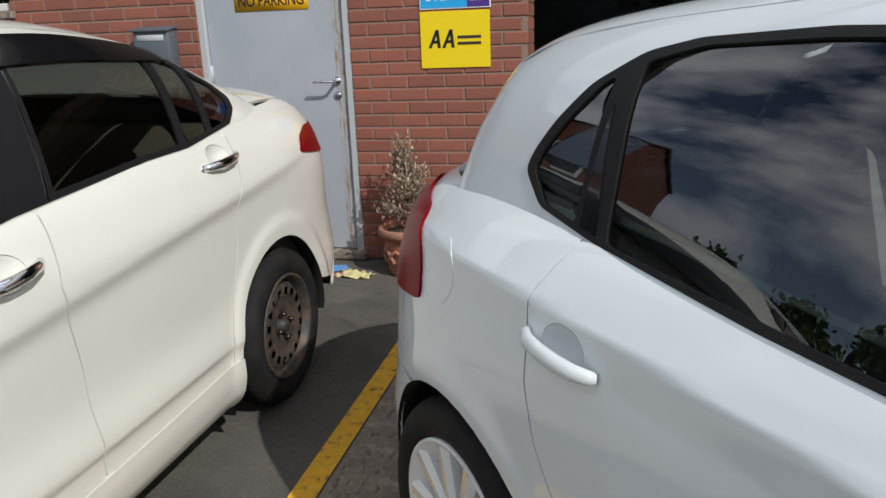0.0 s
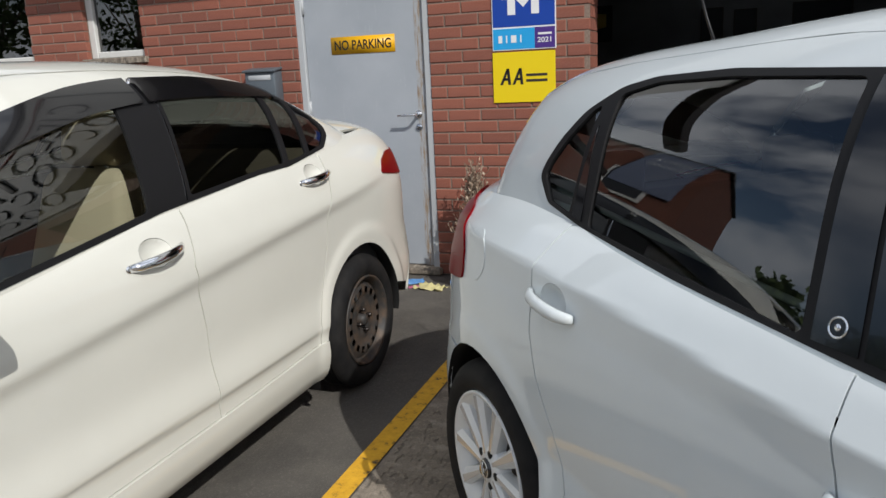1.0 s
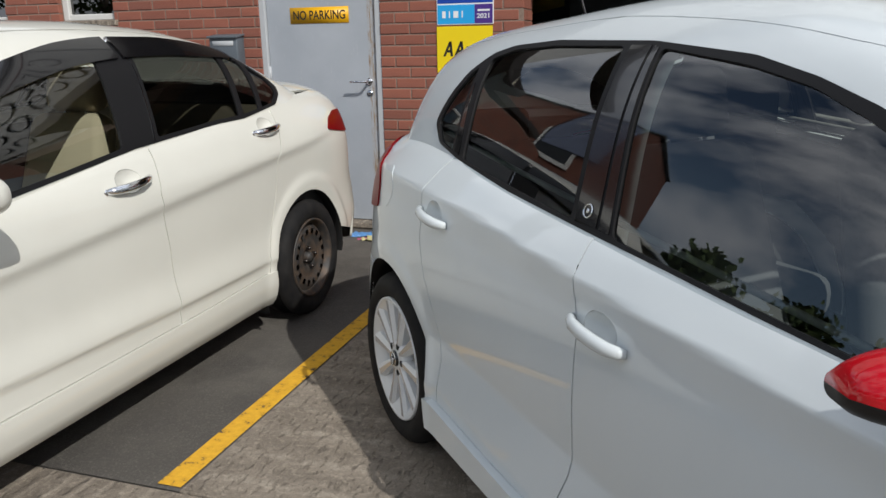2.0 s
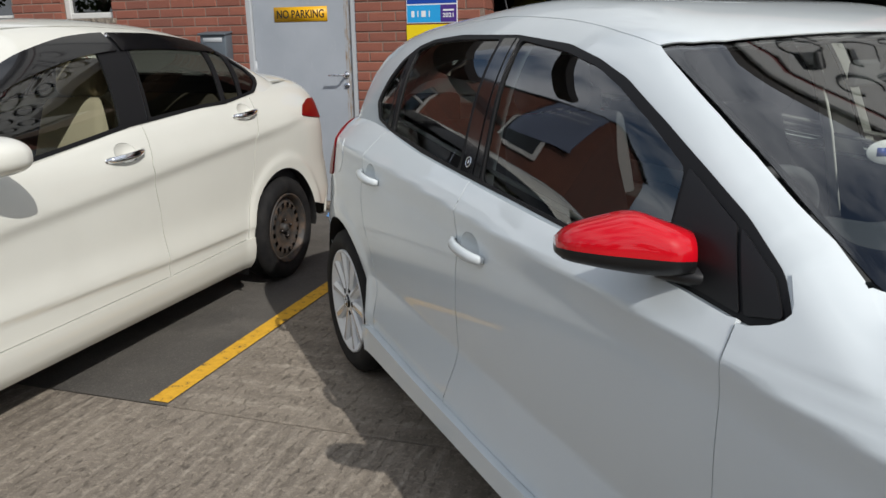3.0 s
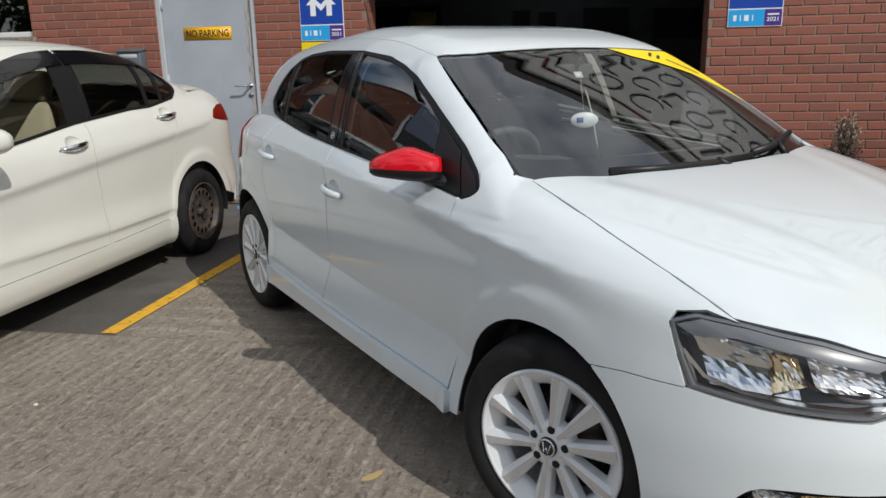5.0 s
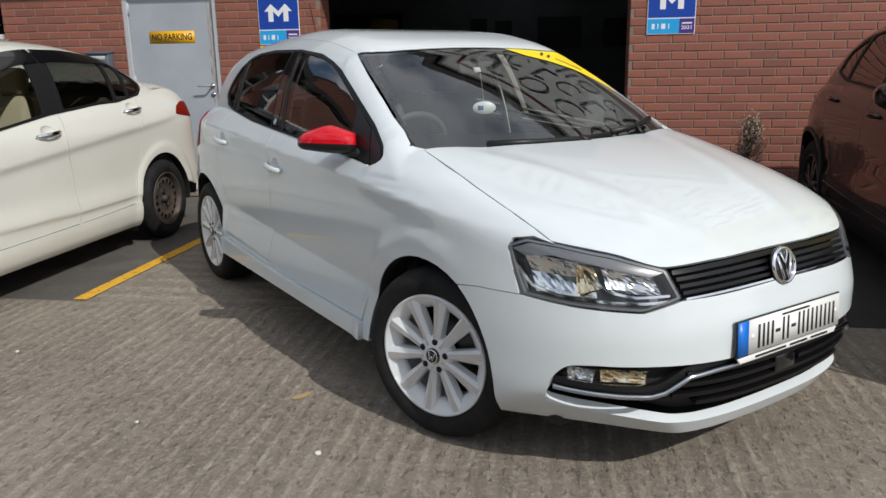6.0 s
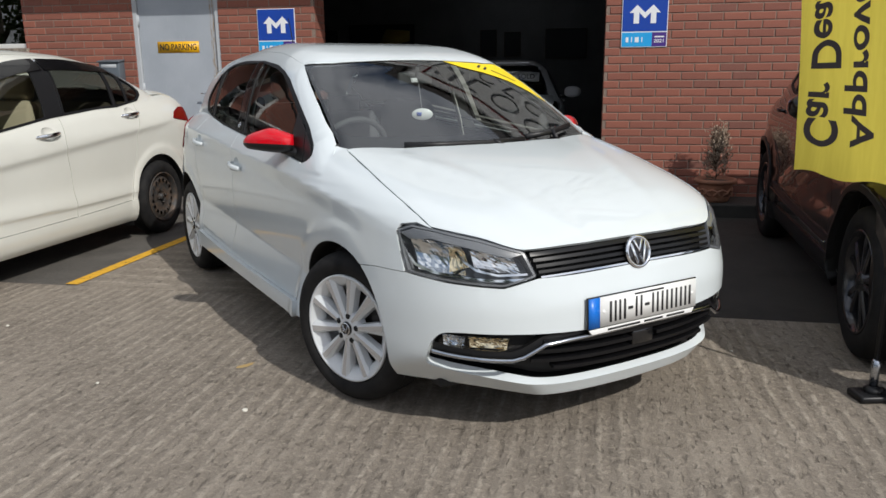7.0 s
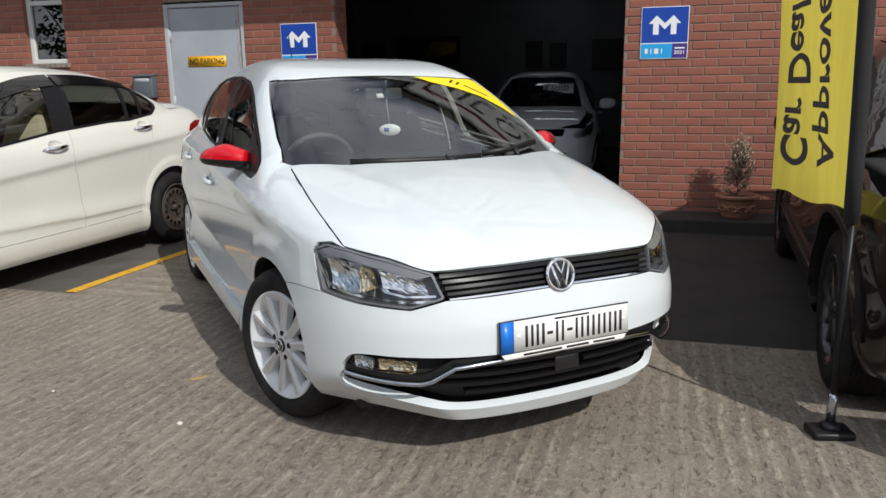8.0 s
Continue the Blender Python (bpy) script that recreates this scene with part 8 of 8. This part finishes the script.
# ---- what stands round the yard, seen in glass and paint ----
RENDER_ = mat("cream_render", (0.5, 0.46, 0.40), 0.9)
SLATE = mat("slate_roof", (0.06, 0.065, 0.07), 0.7)
NEARBRICK = mat("neighbour_brick", (0.24, 0.085, 0.055), 0.85)
nbn = noisy(NEARBRICK, coords(NEARBRICK), 3.0, 6)
wire(NEARBRICK, ramped(NEARBRICK, nbn, [(0.3, (0.13, 0.05, 0.034)), (0.7, (0.20, 0.078, 0.052))]), bsdf(NEARBRICK).inputs["Base Color"])


def far_house(name, x0, x1, y0, y1, h, m, label, face):
    """A plain building with a row of windows on the side that looks at the yard."""
    b = thing(name, Matrix.Identity(4), label, "building")
    part("walls", box_bm(x0, x1, y0, y1, 0, h), m, b, smooth=False)
    part("roof", box_bm(x0 - 0.1, x1 + 0.1, y0 - 0.1, y1 + 0.1, h, h + 0.12, 0.03, 1), SLATE, b, smooth=False)
    for fl in range(int(h // 2.9)):
        z = 1.0 + fl * 2.8
        span = (x0, x1) if face in "ns" else (y0, y1)
        n = int((span[1] - span[0]) // 2.6)
        for k in range(n):
            c = span[0] + (k + 0.5) * (span[1] - span[0]) / n
            if face == "n":
                q, g = (c - 0.6, c + 0.6, y1, y1 + 0.05, z, z + 1.3), (c - 0.5, c + 0.5, y1 + 0.05, y1 + 0.06, z + 0.1, z + 1.2)
            else:
                q, g = (x1, x1 + 0.05, c - 0.6, c + 0.6, z, z + 1.3), (x1 + 0.05, x1 + 0.06, c - 0.5, c + 0.5, z + 0.1, z + 1.2)
            w = part("window", box_bm(*q), WINWHITE, b, smooth=False)
            part("pane", box_bm(*g), GLOSSBLACK, w, smooth=False)
    return b


far_house("brick_building", -20.0, -12.5, 2.4, 15.0, 6.7, NEARBRICK, "taller red brick shop with a tall sign", "e")
far_house("rendered_building", -26.0, -2.0, -40.0, -32.0, 6.4, RENDER_, "cream rendered building across the road", "n")
far_house("brick_terrace", 6.0, 30.0, -42.0, -33.0, 6.0, NEARBRICK, "red brick terrace across the road", "n")
BOARDBLUE = mat("slate_blue_board", (0.16, 0.19, 0.28), 0.5)
bd = thing("shop_sign", Matrix.Translation((-12.40, 3.6, 5.6)) @ Matrix.Rotation(radians(90), 4, "Z"), "slate-blue shop sign lettered in white on brick", "sign")
part("board", prism([(-0.8, -1.3), (0.8, -1.3), (0.8, 1.1), (-0.8, 1.1)], 0.05), BOARDBLUE, bd, smooth=False)
lettering("CARPETS &", 0.26, bd, SIGNWHITE, Matrix.Translation((0, -0.01, 0.65)), width=1.1)
lettering("WOOD FLOORS", 0.24, bd, SIGNWHITE, Matrix.Translation((0, -0.01, 0.25)), width=1.15)

LEAF = leaf_mat("summer_foliage", (0.035, 0.065, 0.02), (0.09, 0.13, 0.04))
BARK = mat("grey_bark", (0.10, 0.08, 0.06), 0.9)


def far_tree(x, y, h, seed):
    r = random.Random(seed)
    t = thing("tree", Matrix.Translation((x, y, -0.012)), "leafy green tree across the road", "tree", group="trees across the road")
    part("trunk", tube([(0, 0, 0), (0.05, 0.03, h * 0.25), (0.1, 0, h * 0.5)], [0.22, 0.17, 0.10], 10), BARK, t)
    for k in range(5):
        a = k * 1.26 + r.random()
        part("limb", tube([(0.05, 0, h * 0.3), (math.cos(a) * h * 0.16, math.sin(a) * h * 0.16, h * 0.55)], [0.08, 0.03], 6), BARK, t)
    vs, fs = [], []
    for c in range(60):
        a, u = r.uniform(0, 6.28), r.random()
        rad = h * 0.30 * math.sin(math.pi * (0.15 + 0.8 * u)) * r.uniform(0.4, 1.0)
        cc = Vector((math.cos(a) * rad, math.sin(a) * rad, h * (0.32 + 0.66 * u)))
        for k in range(45):
            p = cc + Vector((r.gauss(0, 1), r.gauss(0, 1), r.gauss(0, 0.8))) * h * 0.05
            d = Vector((r.gauss(0, 1), r.gauss(0, 1), r.gauss(0, 1))).normalized()
            s = d.orthogonal().normalized()
            l = r.uniform(0.20, 0.42)
            i0 = len(vs)
            vs += [p, p + d * l * 0.5 + s * l * 0.35, p + d * l, p + d * l * 0.5 - s * l * 0.35]
            fs += [(i0, i0 + 1, i0 + 2, i0 + 3)]
    me = bpy.data.meshes.new("crown")
    me.from_pydata([tuple(v) for v in vs], [], fs)
    link_mesh("crown", me, LEAF, t)


for i, (x, y, h) in enumerate(((-9, -24, 7.5), (-14, -22, 8.5), (-20, -19, 8), (-25, -14, 9), (-27, -24, 10), (-3, -27, 7), (3, -26, 8), (10, -25, 7.5), (-24, 0.2, 6.0), (-22, -3.0, 5.6), (-25, -6.5, 6.6), (-23, -10.0, 6.0))):
    far_tree(x, y, h, i)

# ---- bricks of the walls, laid last ----
def brick_mesh(length):
    bm = box_bm(-length / 2, length / 2, 0, 0.04, -0.0325, 0.0325)
    front = [e for e in bm.edges if all(abs(v.co.y) < 1e-6 for v in e.verts)]
    bmesh.ops.bevel(bm, geom=front, offset=0.004, segments=1, affect="EDGES", profile=0.5)
    me = bpy.data.meshes.new("brick")
    bm.to_mesh(me)
    bm.free()
    me.materials.append(BRICK)
    return me


BRICKS = {}
lay_rnd = random.Random(21)


def lay_bricks(wall, x0, x1, z0, z1, keep):
    """Stretcher bond over a stretch of wall; those inside keep are parts, the rest one joined part."""
    vs, fs = [], []
    row = int(math.ceil((z0 - 1e-6) / COURSE))
    while (row + 1) * COURSE <= z1 + 0.02:
        zc = row * COURSE + COURSE / 2
        x = x0 - ((row % 2) * LONG / 2 + (x0 % LONG))
        while x < x1:
            a, b = (x + 0.005 if x > x0 else x0 - 0.004), (x + LONG - 0.005 if x + LONG < x1 else x1 + 0.004)
            x += LONG
            if b - a < 0.03:
                continue
            c, l = (a + b) / 2, round(b - a, 3)
            dy = lay_rnd.uniform(-0.0015, 0.0015)
            if keep[0] < c < keep[1] and keep[2] < zc < keep[3]:
                if l not in BRICKS:
                    BRICKS[l] = brick_mesh(l)
                o = link_mesh("brick", BRICKS[l], None, wall)
                o.location = (c, WALL_Y + dy, zc)
                o.rotation_euler = (0, lay_rnd.gauss(0, 0.002), lay_rnd.gauss(0, 0.003))
            else:
                i = len(vs)
                y = WALL_Y + dy
                h = 0.0325
                vs += [(a, y + 0.04, zc - h), (b, y + 0.04, zc - h), (b, y + 0.04, zc + h), (a, y + 0.04, zc + h), (a + 0.004, y, zc - h + 0.004), (b - 0.004, y, zc - h + 0.004), (b - 0.004, y, zc + h - 0.004), (a + 0.004, y, zc + h - 0.004)]
                fs += [(i + 4, i + 5, i + 6, i + 7), (i, i + 1, i + 5, i + 4), (i + 1, i + 2, i + 6, i + 5), (i + 2, i + 3, i + 7, i + 6), (i + 3, i, i + 4, i + 7)]
        row += 1
    if fs:
        me = bpy.data.meshes.new("brick_courses")
        me.from_pydata(vs, [], fs)
        tagged(link_mesh("brick_courses", me, BRICK, wall), kind="stuff")


for (w, x0, x1, z0, z1), keep in zip(WALLS, ((-4.7, 0, 1.1, 9), (-9, 9, 0, 2.6), (-9, 9, 0, 2.6), (-4.9, 9, 0, 2.6), (-9, 9, 0, 2.7), (0, 5.0, 0.1, 2.3))):
    lay_bricks(w, x0, x1, z0, z1, keep)
# bricks returning into the garage opening
for wall, xx in ((WALLS[4][0], GAR0), (WALLS[5][0], GAR1)):
    vs, fs = [], []
    s = 1 if xx == GAR0 else -1
    for row in range(38):
        zc = row * COURSE + COURSE / 2
        y = WALL_Y + 0.004 + (0.11 if row % 2 else 0.0)
        for y0, y1 in ((WALL_Y + 0.042, y + 0.10), (y + 0.11, WALL_Y + 0.295)):
            if y1 - y0 < 0.03:
                continue
            i = len(vs)
            h = 0.0325
            vs += [(xx, y0, zc - h), (xx, y1, zc - h), (xx, y1, zc + h), (xx, y0, zc + h), (xx + s * 0.006, y0, zc - h), (xx + s * 0.006, y1, zc - h), (xx + s * 0.006, y1, zc + h), (xx + s * 0.006, y0, zc + h)]
            fs += [(i + 4, i + 5, i + 6, i + 7), (i, i + 1, i + 5, i + 4), (i + 1, i + 2, i + 6, i + 5), (i + 2, i + 3, i + 7, i + 6), (i + 3, i, i + 4, i + 7)]
    me = bpy.data.meshes.new("reveal_bricks")
    me.from_pydata(vs, [], fs)
    tagged(link_mesh("reveal_bricks", me, BRICK, wall), kind="stuff")
